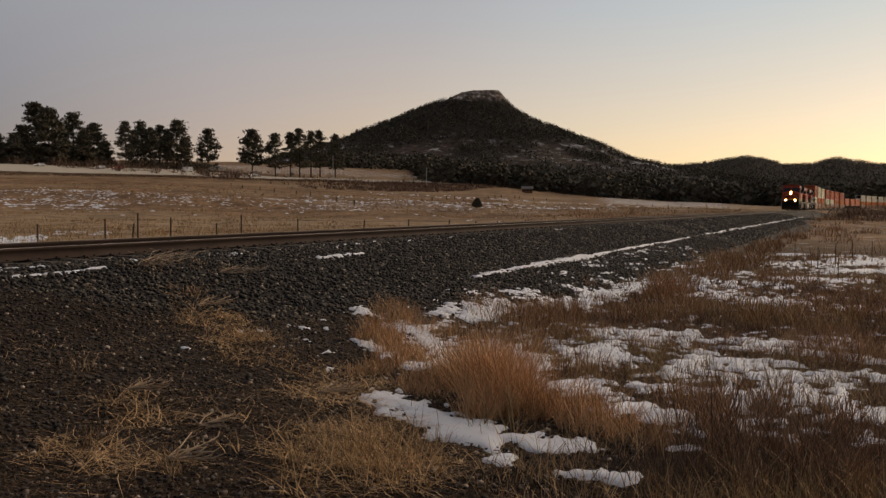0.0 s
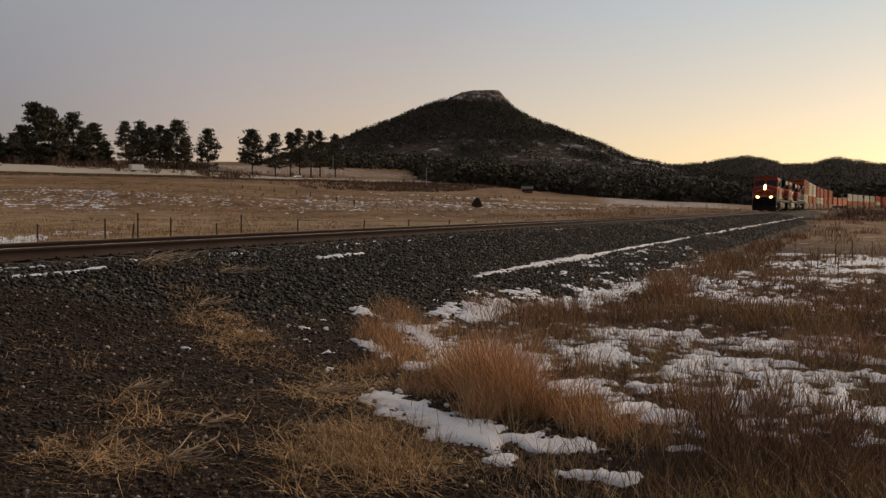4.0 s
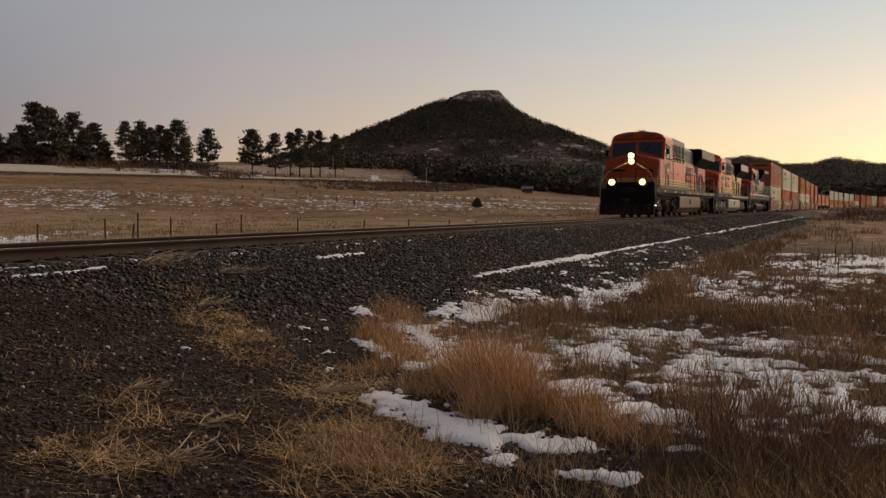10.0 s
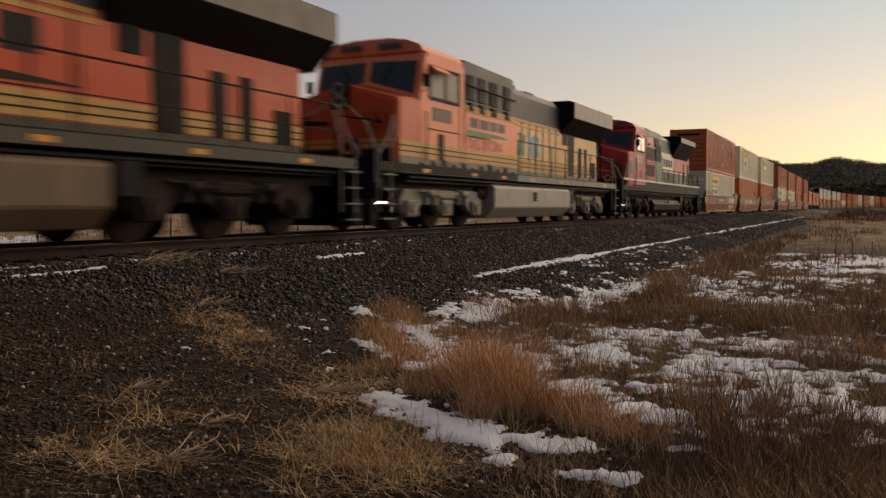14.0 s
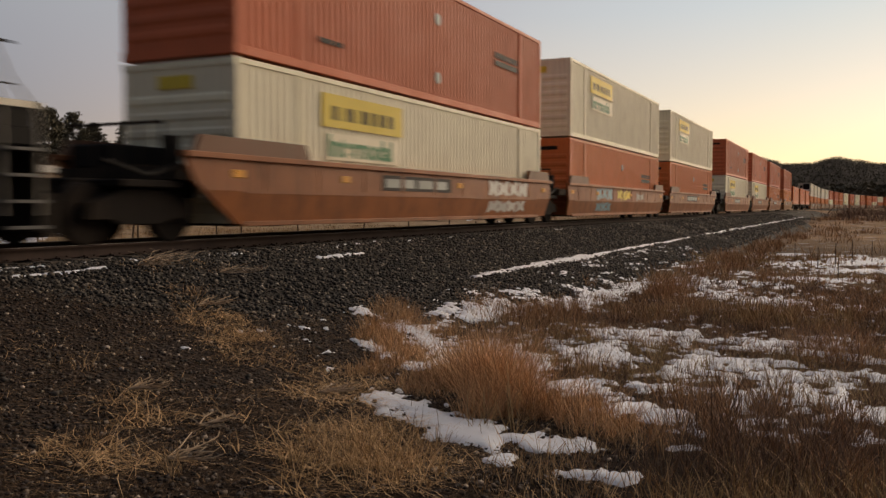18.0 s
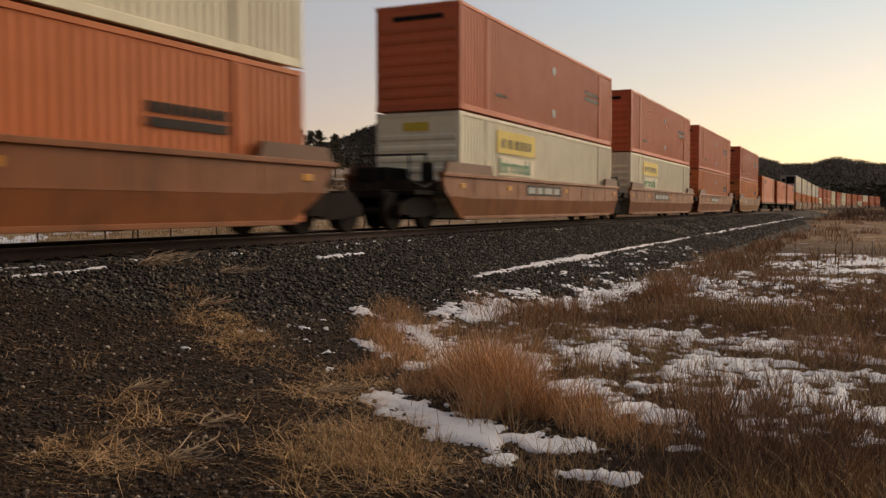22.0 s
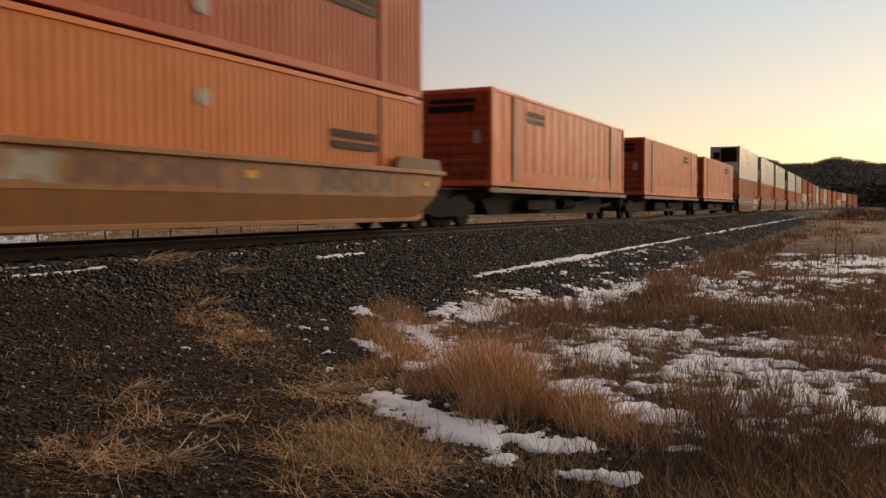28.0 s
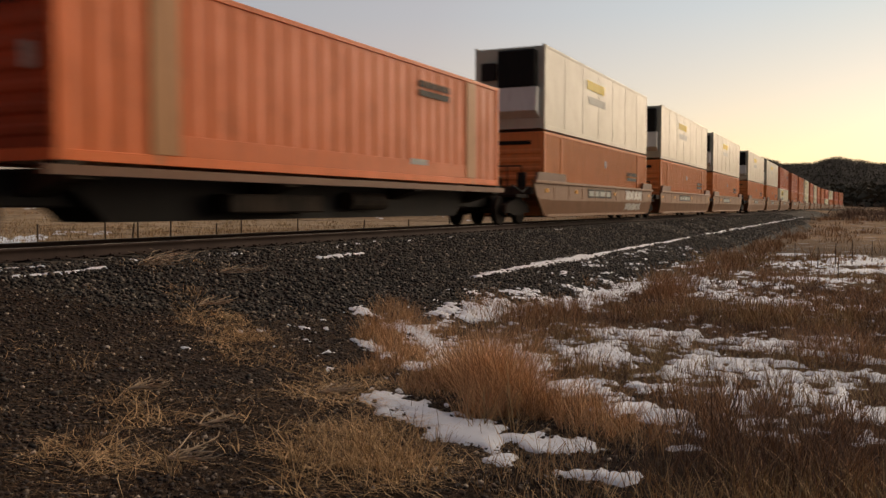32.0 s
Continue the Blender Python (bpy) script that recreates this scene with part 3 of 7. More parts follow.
build_hills()
spots = []
while len(spots) < 12000:
    phi, r = rng.uniform(-9, 62) if rng.random() < 0.25 else rng.uniform(-6, 18), rng.uniform(1450, 2300)
    h = hill_h(r, phi)
    if h > 25 and (phi < 20 or rng.random() < 0.4):
        spots.append((*polar(r, phi), h - 2, rng.uniform(5, 9), 0.7))
pinewood("hill_woods", "dark pine woods on the far hills", spots, 6, 12)
spots = []
while len(spots) < 5200:
    phi, r = rng.uniform(-8, 33), 560 + 520 * rng.random() ** 1.4
    edge = 575 + 50 * noise.noise((phi * 0.3, 0, 0)) + (115 * smooth(26.2, 27.4, phi))
    if r > edge:
        x, y = polar(r, phi)
        spots.append((x, y, ground_z(x, y) - 0.5, rng.uniform(8, 15) * (0.8 if phi > 27 else 1), rng.uniform(0.26, 0.42)))
for _ in range(430):
    phi = rng.uniform(39.5, 57)
    r = road_reach(phi, 34) + rng.uniform(0, 70)
    x, y = polar(r, phi)
    spots.append((x, y, ground_z(x, y) - 0.5, rng.uniform(4, 8.5) * (1.25 if phi > 45.8 else 0.6), rng.uniform(0.4, 0.6)))
pinewood("valley_woods", "dense dark pine woods at the field's edge", spots, 20, 13)


def pine(rng, h, crown_from, width):
    """A tall pine: tapered trunk, limbs, and a ragged crown of needle clumps."""
    root = empty("pine_tree")
    bm = bmesh.new()
    lean = rng.uniform(-0.02, 0.02)
    cyl(bm, (0, 0, -0.5), (lean * h * 0.5, 0, h * 0.5), 0.028 * h * 0.55, 8, 0.020 * h * 0.5)
    cyl(bm, (lean * h * 0.5, 0, h * 0.5), (lean * h, 0, h * 0.97), 0.020 * h * 0.5, 7, 0.03)
    vs, fs = [], []
    clumps = 84
    for i in range(clumps):
        t = (i + rng.random()) / clumps
        z = h * (crown_from + (1 - crown_from) * t)
        reach = width * h * (0.35 + 0.9 * math.sin(math.pi * min(1, 0.25 + 0.75 * t))) * rng.uniform(0.35, 1.0) * (1 - 0.5 * t * t)
        a = rng.uniform(0, 6.283)
        cx, cy = lean * z + reach * math.cos(a), reach * math.sin(a)
        if i % 3 == 1:
            cyl(bm, (lean * z, 0, z - 0.25 * reach), (cx, cy, z), 0.006 * h, 5, 0.02)
        size = width * h * rng.uniform(0.20, 0.40)
        for _ in range(46):
            d = Vector((rng.gauss(0, 1), rng.gauss(0, 1), rng.gauss(0, 0.38))) * size * 0.55
            c = Vector((cx, cy, z)) + d
            u = Vector((rng.gauss(0, 1), rng.gauss(0, 1), rng.gauss(0, 0.6))).normalized() * size * rng.uniform(0.22, 0.42)
            w = u.cross(Vector((rng.gauss(0, 1), rng.gauss(0, 1), rng.gauss(0, 1)))).normalized() * size * rng.uniform(0.11, 0.22)
            o = len(vs)
            vs += [c - u, c + w, c + u, c - w]
            fs.append((o, o + 1, o + 2, o + 3))
    part("trunk", bm, M_BARK, root)
    crown = new("crown", raw_mesh("crown", [tuple(v) for v in vs], fs, M_NEEDLE))
    crown.parent = root
    return root


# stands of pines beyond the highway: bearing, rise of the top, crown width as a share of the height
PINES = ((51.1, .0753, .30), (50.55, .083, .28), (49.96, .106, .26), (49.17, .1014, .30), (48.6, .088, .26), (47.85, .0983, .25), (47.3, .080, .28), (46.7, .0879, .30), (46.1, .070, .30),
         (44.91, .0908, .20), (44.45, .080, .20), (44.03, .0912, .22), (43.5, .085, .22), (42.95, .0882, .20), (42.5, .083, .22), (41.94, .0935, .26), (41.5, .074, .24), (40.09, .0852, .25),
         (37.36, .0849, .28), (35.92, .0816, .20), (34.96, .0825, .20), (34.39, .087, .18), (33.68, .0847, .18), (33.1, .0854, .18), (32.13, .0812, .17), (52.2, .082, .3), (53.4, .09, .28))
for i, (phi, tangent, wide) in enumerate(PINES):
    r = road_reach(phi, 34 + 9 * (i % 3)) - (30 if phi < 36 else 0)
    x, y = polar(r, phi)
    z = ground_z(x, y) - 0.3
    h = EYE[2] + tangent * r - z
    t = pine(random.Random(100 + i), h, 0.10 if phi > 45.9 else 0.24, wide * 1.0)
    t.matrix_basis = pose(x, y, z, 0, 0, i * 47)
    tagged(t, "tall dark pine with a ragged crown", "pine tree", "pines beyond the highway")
# ---- train ----
def ride(t):
    """How far the train has run at t seconds, from its place at 22 s."""
    return 13.387 * (t - 22) + 0.0246 * (t - 22) ** 2


MOVERS = []      # (thing, place of its origin along the track at 22 s, height)


def on_track(ob, q, z=0.0):
    MOVERS.append((ob, q, z))
    return ob


def wheelset(parent, x, radius, y=0.75, material=None):
    bm = bmesh.new()
    for s in (-1, 1):
        cyl(bm, (x, s * (y - 0.06), radius), (x, s * (y + 0.07), radius), radius, 22)
        cyl(bm, (x, s * (y - 0.09), radius), (x, s * (y - 0.06), radius), radius + 0.025, 22)
        cyl(bm, (x, s * (y + 0.07), radius), (x, s * (y + 0.16), radius), radius * 0.35, 12)
    cyl(bm, (x, -y, radius), (x, y, radius), 0.09, 10)
    return part("wheelset", bm, material or M_TRUCK, parent)


def corrugated(bm, x0, x1, y, z0, z1, out, pitch, depth):
    """A wall of trapezoid ribs in the plane y; out is -1 or 1, the way it faces."""
    pts, x = [], x0
    while x < x1 - 1e-6:
        w = min(pitch, x1 - x)
        pts += [(x, y), (x + w * 0.36, y), (x + w * 0.5, y - out * depth), (x + w * 0.86, y - out * depth)]
        x += w
    pts.append((x1, y))
    lo = [bm.verts.new((a, b, z0)) for a, b in pts]
    hi = [bm.verts.new((a, b, z1)) for a, b in pts]
    for i in range(len(pts) - 1):
        f = (lo[i], lo[i + 1], hi[i + 1], hi[i]) if out < 0 else (lo[i + 1], lo[i], hi[i], hi[i + 1])
        bm.faces.new(f)


def bars(bm, x, y, z, widths, height, gap):
    """Plain bars that stand for writing, on a side wall that faces -y."""
    for w in widths:
        box(bm, x, x + w, y - 0.006, y, z, z + height)
        x += w + gap
    return bm


def words(text, size, material, parent, m, name="lettering"):
    cu = bpy.data.curves.new(name, "FONT")
    cu.body, cu.size, cu.extrude, cu.offset = text, size, 0.002, 0.018
    tmp = bpy.data.objects.new("tmp", cu)
    scene.collection.objects.link(tmp)
    me = bpy.data.meshes.new_from_object(tmp.evaluated_get(bpy.context.evaluated_depsgraph_get()))
    bpy.data.objects.remove(tmp)
    me.materials.clear()
    me.materials.append(material)
    ob = new(name, me)
    ob.parent = parent
    ob.matrix_basis = m
    return ob


CL, CW, CH = 16.15, 1.295, 2.90


def container(name, paint, label, style, ribs=0.21):
    """A 16.15 m box; the origin is the bottom middle of its leading end, +x towards the rear."""
    root = tagged(empty(name), label, "container", "containers on the train")
    flat = style == "reefer"
    for s in (-1, 1):
        if flat:
            bm = bmesh.new()
            box(bm, 0.06, CL - 0.06, s * (CW - 0.03) - 0.02, s * (CW - 0.03) + 0.02, 0.15, CH - 0.1)
            part("side_panel", bm, paint, root)
            for k in range(1, 7):
                bm = bmesh.new()
                box(bm, k * 2.31 - 0.02, k * 2.31 + 0.02, s * (CW - 0.008) - 0.006, s * (CW - 0.008) + 0.006, 0.17, CH - 0.12)
                part("panel_seam", bm, paint, root)
        else:
            for a, b in ((0.10, 1.90), (2.12, CL - 2.12), (CL - 1.90, CL - 0.10)):
                bm = bmesh.new()
                corrugated(bm, a, b, s * (CW - 0.02), 0.16, CH - 0.09, s, ribs, 0.02)
                part("side_panel", bm, paint, root)
    bm = bmesh.new()
    box(bm, 0.05, CL - 0.05, -CW + 0.07, CW - 0.07, 0.05, CH - 0.03)
    part("body", bm, paint, root)
    for x in ((0.0, CL) if flat else (0.0, 1.95, CL - 1.95, CL)):
        for s in (-1, 1):
            bm = bmesh.new()
            x0 = min(max(0, x - 0.09), CL - 0.18)
            box(bm, x0, x0 + 0.18, s * CW - (0.10 if s > 0 else 0), s * CW + (0.10 if s < 0 else 0), 0.0, CH + 0.012, 0.01)
            part("corner_post" if x in (0.0, CL) else "stacking_post", bm, M_TANORANGE if style == "single" and x not in (0.0, CL) else paint, root)
    for s in (-1, 1):
        bm = bmesh.new()
        box(bm, 0.18, CL - 0.18, s * (CW - 0.045) - 0.045, s * (CW - 0.045) + 0.045, CH - 0.10, CH, 0.008)
        part("top_rail", bm, paint, root)
        bm = bmesh.new()
        box(bm, 0.18, CL - 0.18, s * (CW - 0.05) - 0.05, s * (CW - 0.05) + 0.05, 0.0, 0.16, 0.008)
        part("bottom_rail", bm, paint, root)
    if flat:
        bm = bmesh.new()
        box(bm, -0.02, 0.03, -CW + 0.1, CW - 0.1, 0.05, CH - 0.05)
        front = part("front_wall", bm, paint, root)
        bm = bmesh.new()
        box(bm, -0.40, -0.02, -1.05, 0.30, 1.45, 2.72, 0.05)
        unit = part("cooling_unit", bm, M_BLACK, front, "black louvred cooling unit")
        bm = bmesh.new()
        prism(bm, ((-0.46, 0.62), (-0.02, 0.40), (-0.02, 1.43), (-0.38, 1.43)), "y", -1.12, 0.95)
        part("cooling_unit_cover", bm, M_WHITEPAINT, front)
        bm = bmesh.new()
        box(bm, -0.2, -0.02, 0.45, 1.0, 1.75, 2.35, 0.02)
        part("control_box", bm, M_DARKPRINT, front)
    else:
        bm = bmesh.new()
        ribs7 = bmesh.new()
        for k in range(7):
            z = 0.32 + k * 0.30
            prism(ribs7, ((0.0, z), (-0.028, z + 0.05), (-0.028, z + 0.14), (0.0, z + 0.19)), "y", -CW + 0.14, CW - 0.14)
        box(bm, 0.0, 0.06, -CW + 0.1, CW - 0.1, 0.05, CH - 0.08)
        # single containers carry the shade of their leading end in the paint
        skin = M_SHADEDEND if style == "single" else paint
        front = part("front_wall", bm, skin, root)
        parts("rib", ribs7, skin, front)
        bm = bmesh.new()
        box(bm, -0.02, 0.05, -CW, CW, CH - 0.12, CH)
        box(bm, -0.02, 0.05, -CW, CW, 0.0, 0.17)
        parts("end_rail", bm, paint, front)
        bm = bmesh.new()
        if style == "banner":
            box(bm, -0.035, -0.004, -0.35, 0.45, CH - 0.50, CH - 0.26, 0.01)
            part("yellow_plate", bm, M_YELLOWPRINT, front)
        else:
            box(bm, -0.032, -0.004, -0.8, 0.75, CH - 0.44, CH - 0.30, 0.01)
            part("vent_plate", bm, M_BLACK, front)
            if style == "single":
                bm = bmesh.new()
                box(bm, -0.05, -0.004, -0.95, -0.7, 1.25, 1.62, 0.01)
                part("document_box", bm, M_TANKPALE, front)
                # flat black plate whose colour gives the dark inside of a recess
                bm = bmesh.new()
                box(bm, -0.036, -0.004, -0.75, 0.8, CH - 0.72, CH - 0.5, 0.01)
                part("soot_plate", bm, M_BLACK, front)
    bm = bmesh.new()
    box(bm, CL - 0.06, CL, -CW + 0.1, CW - 0.1, 0.05, CH - 0.08)
    for y in (-0.9, -0.35, 0.35, 0.9):
        cyl(bm, (CL + 0.02, y, 0.15), (CL + 0.02, y, CH - 0.12), 0.022, 6)
    part("rear_doors", bm, paint, root)
    face = -CW - 0.004
    if style == "banner":
        bm = bmesh.new()
        box(bm, 2.68, 6.12, face - 0.010, face, 1.92, 2.60)
        p = part("banner", bm, M_YELLOWPRINT, root, "yellow banner panel")
        bm = bars(bmesh.new(), 3.05, face - 0.011, 2.08, (0.20, 0.06, 0.22, 0.06, 0.24, 0.2, 0.22, 0.2), 0.28, 0.17)
        parts("banner_print", bm, M_DARKPRINT, p)
        bm = bmesh.new()
        box(bm, 2.85, 6.0, face - 0.006, face, 1.26, 1.80)
        p2 = part("lettering_panel", bm, M_WHITE, root)
        words("Intermodal", 0.62, M_GREENPRINT, p2, pose(2.88, face - 0.012, 1.34, 90, 0, 0))
    elif style == "plain":
        for z in (2.1, 0.62):
            bm = bmesh.new()
            cyl(bm, (8.1, face - 0.006, z), (8.1, face + 0.01, z), 0.15, 14)
            part("round_decal", bm, M_PALEPRINT, root)
        bm = bars(bmesh.new(), 12.0, face, 1.74, (0.16,) * 9, 0.17, 0.055)
        bars(bm, 12.0, face, 1.52, (1.9,), 0.15, 0)
        parts("name_bar", bm, M_DARKPRINT, root)
        bm = bars(bmesh.new(), 2.6, face, 0.62, (0.5, 0.3), 0.1, 0.08)
        parts("small_print", bm, M_DARKPRINT, root)
    elif style == "single":
        xn = 3.05 if ribs > 0.7 else 10.85
        for x in (1.78, CL - 2.40):
            bm = bmesh.new()
            box(bm, x, x + 0.62, face - 0.003, face + 0.02, 0.17, CH - 0.11)
            part("tan_band", bm, M_TANORANGE, root)
        bm = bmesh.new()
        box(bm, 2.42, CL - 2.42, face + 0.008, face + 0.06, 0.16, 0.50, 0.004)
        part("foot_panel", bm, paint, root)
        bm = bars(bmesh.new(), xn, face, 2.32, (0.15,) * 9, 0.16, 0.05)
        bars(bm, xn, face, 2.10, (1.75,), 0.15, 0)
        parts("name_bar", bm, M_DARKPRINT, root)
        bm = bars(bmesh.new(), 10.4, face, 0.4, (0.3, 0.3, 0.2), 0.14, 0.05)
        parts("small_print", bm, M_PALEPRINT, root)
    elif style == "reefer":
        bm = bars(bmesh.new(), 5.2, face, 2.0, (2.6,), 0.36, 0)
        part("faded_banner", bm, M_YELLOWPRINT, root)
        bm = bars(bmesh.new(), 5.4, face, 1.45, (2.6,), 0.3, 0)
        parts("faded_print", bm, M_PALEPRINT, root)
    return root


def well_car(name, paint, label, graffiti=0, lead_end=False, tail_end=False):
    """One well unit; the origin lies on the track under the leading end of its containers."""
    root = tagged(empty(name), label, "well car", "well cars of the train")
    for s in (-1, 1):
        bm = bmesh.new()
        y0, y1 = (-1.44, -1.36) if s < 0 else (1.36, 1.44)
        a0, a1 = (-1.05, -0.05) if lead_end else (-0.62, -0.45)
        top0, top1 = -1.5 if lead_end else -0.7, 17.1 if tail_end else 16.8
        b0, b1 = (16.65, 15.7) if tail_end else (16.7, 16.5)
        prism(bm, ((top0, 1.42), (a0 - (0.2 if lead_end else 0.04), 0.98), (a0, 0.84), (b0, 0.84), (b0 + 0.05, 0.98), (top1, 1.42)), "y", y0, y1)
        side = part("side_wall", bm, paint, root)
        bm = bmesh.new()
        box(bm, top0, top1, s * 1.42 - 0.10, s * 1.42 + 0.07, 1.36, 1.46, 0.01)
        box(bm, 0.1, 15.85, s * 1.29 - 0.06, s * 1.29 + 0.05, 0.22, 0.31, 0.01)
        box(bm, 0.0, 15.3, s * 1.42 - 0.02, s * 1.42 + 0.04, 0.80, 0.86)
        parts("sill", bm, paint, side)
        # the lower half leans inwards
        bm = bmesh.new()
        ring = []
        for yy in (1.44, 1.36):
            ring.append([bm.verts.new((x, s * (yy - (0.84 - z) * 0.22), z)) for x, z in ((a0, 0.84), (a0 * 0.55 + a1 * 0.45, 0.58), (a1, 0.26), (b1, 0.26), (b0 * 0.55 + b1 * 0.45, 0.58), (b0, 0.84))])
        bm.faces.new(ring[0])
        bm.faces.new(ring[1][::-1])
        for k in range(6):
            bm.faces.new((ring[0][k], ring[1][k], ring[1][(k + 1) % 6], ring[0][(k + 1) % 6]))
        bmesh.ops.recalc_face_normals(bm, faces=bm.faces[:])
        part("lower_panel", bm, paint, side)
        bm = bmesh.new()
        for k in range(9):
            box(bm, 0.6 + k * 1.75, 0.68 + k * 1.75, s * 1.42 - 0.03, s * 1.42 + 0.03, 0.86, 1.38)
        parts("stiffener", bm, paint, side)
        if s < 0 and graffiti < 2:
            bm = bmesh.new()
            box(bm, 4.9, 8.6, -1.449, -1.436, 0.93, 1.28, 0.004)
            plate = part("number_plate", bm, M_DARKPRINT, side, "dark plate with pale printed bars")
            bm = bars(bmesh.new(), 5.05, -1.450, 1.0, (0.7, 0.5, 0.8, 0.6), 0.2, 0.22)
            parts("number_bar", bm, M_PALEPRINT, plate)
        if s < 0:
            bm = bmesh.new()
            for x in (-0.3, 3.2, 9.0, 15.9):
                box(bm, x, x + 0.30, -1.462, -1.436, 1.06, 1.20, 0.01)
            parts("reflector", bm, M_REFLECTOR, side)
    # guards darker than the sides: the shade of inclined plates put into the paint
    for x0, x1 in ((-1.3 if lead_end else -0.5, 2.0), (14.5, 16.9 if tail_end else 16.6)):
        for s in (-1, 1):
            bm = bmesh.new()
            prism(bm, ((x0, 1.46), (x1, 1.46), (x1 - 0.15, 1.74), (x0 + 0.15, 1.74)), "y", s * 1.43 - 0.05, s * 1.43 + 0.05)
            part("end_guard", bm, M_BAND, root)
    bm = bmesh.new()
    for x0, x1 in ((-1.5, -0.12), (16.3, 17.1)):
        box(bm, x0, x1, -1.36, 1.36, 1.0, 1.22)
        box(bm, x0, x1, -0.45, 0.45, 0.72, 1.05)
    box(bm, 0.1, 15.2, -1.2, -0.9, 0.22, 0.29)
    box(bm, 0.1, 15.2, 0.9, 1.2, 0.22, 0.29)
    for k in range(5):
        box(bm, 1.0 + 3.4 * k, 1.5 + 3.4 * k, -1.18, 1.18, 0.2, 0.29)
    parts("floor_frame", bm, M_TRUCK, root)
    bm = bmesh.new()
    for y in (-1.0, -0.5, 0.5, 1.0):
        cyl(bm, (-1.48, y, 1.2), (-1.48, y, 1.95), 0.025, 6)
    box(bm, -1.5, -1.46, -1.0, 1.0, 1.9, 1.95)
    box(bm, -1.5, -0.5, -0.5, 0.5, 1.22, 1.26)
    parts("end_handrail", bm, M_TRUCK, root)
    bm = bmesh.new()
    box(bm, -2.9, -1.1, -0.5, 0.5, 0.78, 1.0, 0.03)
    box(bm, -2.6, -1.4, -1.25, 1.25, 0.86, 0.98, 0.02)
    part("articulation", bm, M_BOGIE, root)
    bm = bmesh.new()
    cyl(bm, (-1.2, -0.9, 1.22), (-1.2, -0.9, 1.72), 0.16, 10)
    part("brake_cylinder", bm, M_BLACK, root)
    bm = bmesh.new()
    box(bm, -1.42, -0.2, 0.2, 1.1, 1.22, 1.62, 0.03)
    part("brake_box", bm, M_BLACK, root)
    bm = bmesh.new()
    rod(bm, ((-1.3, -1.2, 1.25), (-2.1, -1.25, 1.05), (-2.9, -1.2, 1.25)), 0.035, 6)
    part("air_hose", bm, M_BLACK, root)
    for on, xc in ((True, -2.0), (tail_end, 17.7)):
        if on:
            truck(root, xc)
    if graffiti:
        for mat, x0, n, tall, seed in {1: ((M_WHITEPAINT, 11.2, 4, 0.42, 3),), 2: ((M_BLUEPRINT, 3.3, 3, 0.44, 4), (M_YELLOWPRINT, 6.6, 3, 0.40, 5), (M_TANKPALE, 10.3, 2, 0.3, 6)),
                                       3: ((M_TANKPALE, 2.6, 3, 0.40, 7), (M_BAND, 5.2, 4, 0.42, 8), (M_TAN, 8.6, 3, 0.40, 9), (M_BAND, 11.2, 4, 0.42, 12))}[graffiti]:
            bm = bmesh.new()
            r2 = random.Random(seed)
            for k in range(n):
                swollen_letter(bm, r2, x0 + k * 0.8, 0.90, 0.82, tall, -1.4425)
            parts("spray_painting", bm, mat, root, "sprayed swollen lettering, not readable")
            if graffiti < 3 and tall > 0.41:
                bm = bmesh.new()
                for k in range(n):
                    swollen_letter(bm, r2, x0 + k * 0.8, 0.42, 0.82, 0.32, -1.4425)
                for v in bm.verts:
                    v.co.y += (0.84 - v.co.z) * 0.22 - 0.004
                parts("spray_painting", bm, mat, root, "sprayed swollen lettering, not readable")
    return root


def swollen_letter(bm, r2, x, z, w, h, y, back=-1.436):
    """One sprayed sign without meaning: a stem and two slanting bulges, joined."""
    j = lambda: r2.uniform(-0.05, 0.05)
    cut = r2.uniform(0.35, 0.6)
    lean = r2.uniform(-0.12, 0.12)
    prism(bm, ((x + j(), z + j()), (x + w * 0.36, z + j()), (x + w * cut, z + h * 0.3), (x + w * 0.68, z + j()), (x + w + j(), z + j()),
               (x + w * 0.86 + lean, z + h * 0.55 + j()), (x + w + lean, z + h + j()), (x + w * 0.6 + lean, z + h + j()), (x + w * cut, z + h * 0.72),
               (x + w * 0.3 + lean, z + h + j()), (x + lean, z + h + j()), (x + w * 0.12, z + h * 0.5)), "y", y, back)


def truck(parent, xc, gauge_half=0.98, wheel=0.46, base=0.89):
    bm = bmesh.new()
    for s in (-1, 1):
        prism(bm, ((xc - base - 0.2, 0.38), (xc - base + 0.25, 0.38), (xc - 0.45, 0.30), (xc + 0.45, 0.30), (xc + base - 0.25, 0.38), (xc + base + 0.2, 0.38),
                   (xc + base + 0.15, 0.62), (xc + 0.4, 0.82), (xc - 0.4, 0.82), (xc - base - 0.15, 0.62)), "y", s * gauge_half - 0.09, s * gauge_half + 0.09)
        for dx in (-0.16, 0.0, 0.16):
            cyl(bm, (xc + dx, s * gauge_half, 0.36), (xc + dx, s * gauge_half, 0.66), 0.07, 8)
    box(bm, xc - 0.25, xc + 0.25, -1.0, 1.0, 0.5, 0.85)
    tr = part("truck", bm, M_BOGIE, parent)
    for dx in (-base, base):
        wheelset(tr, xc + dx, wheel, material=M_BOGIE)
    return tr


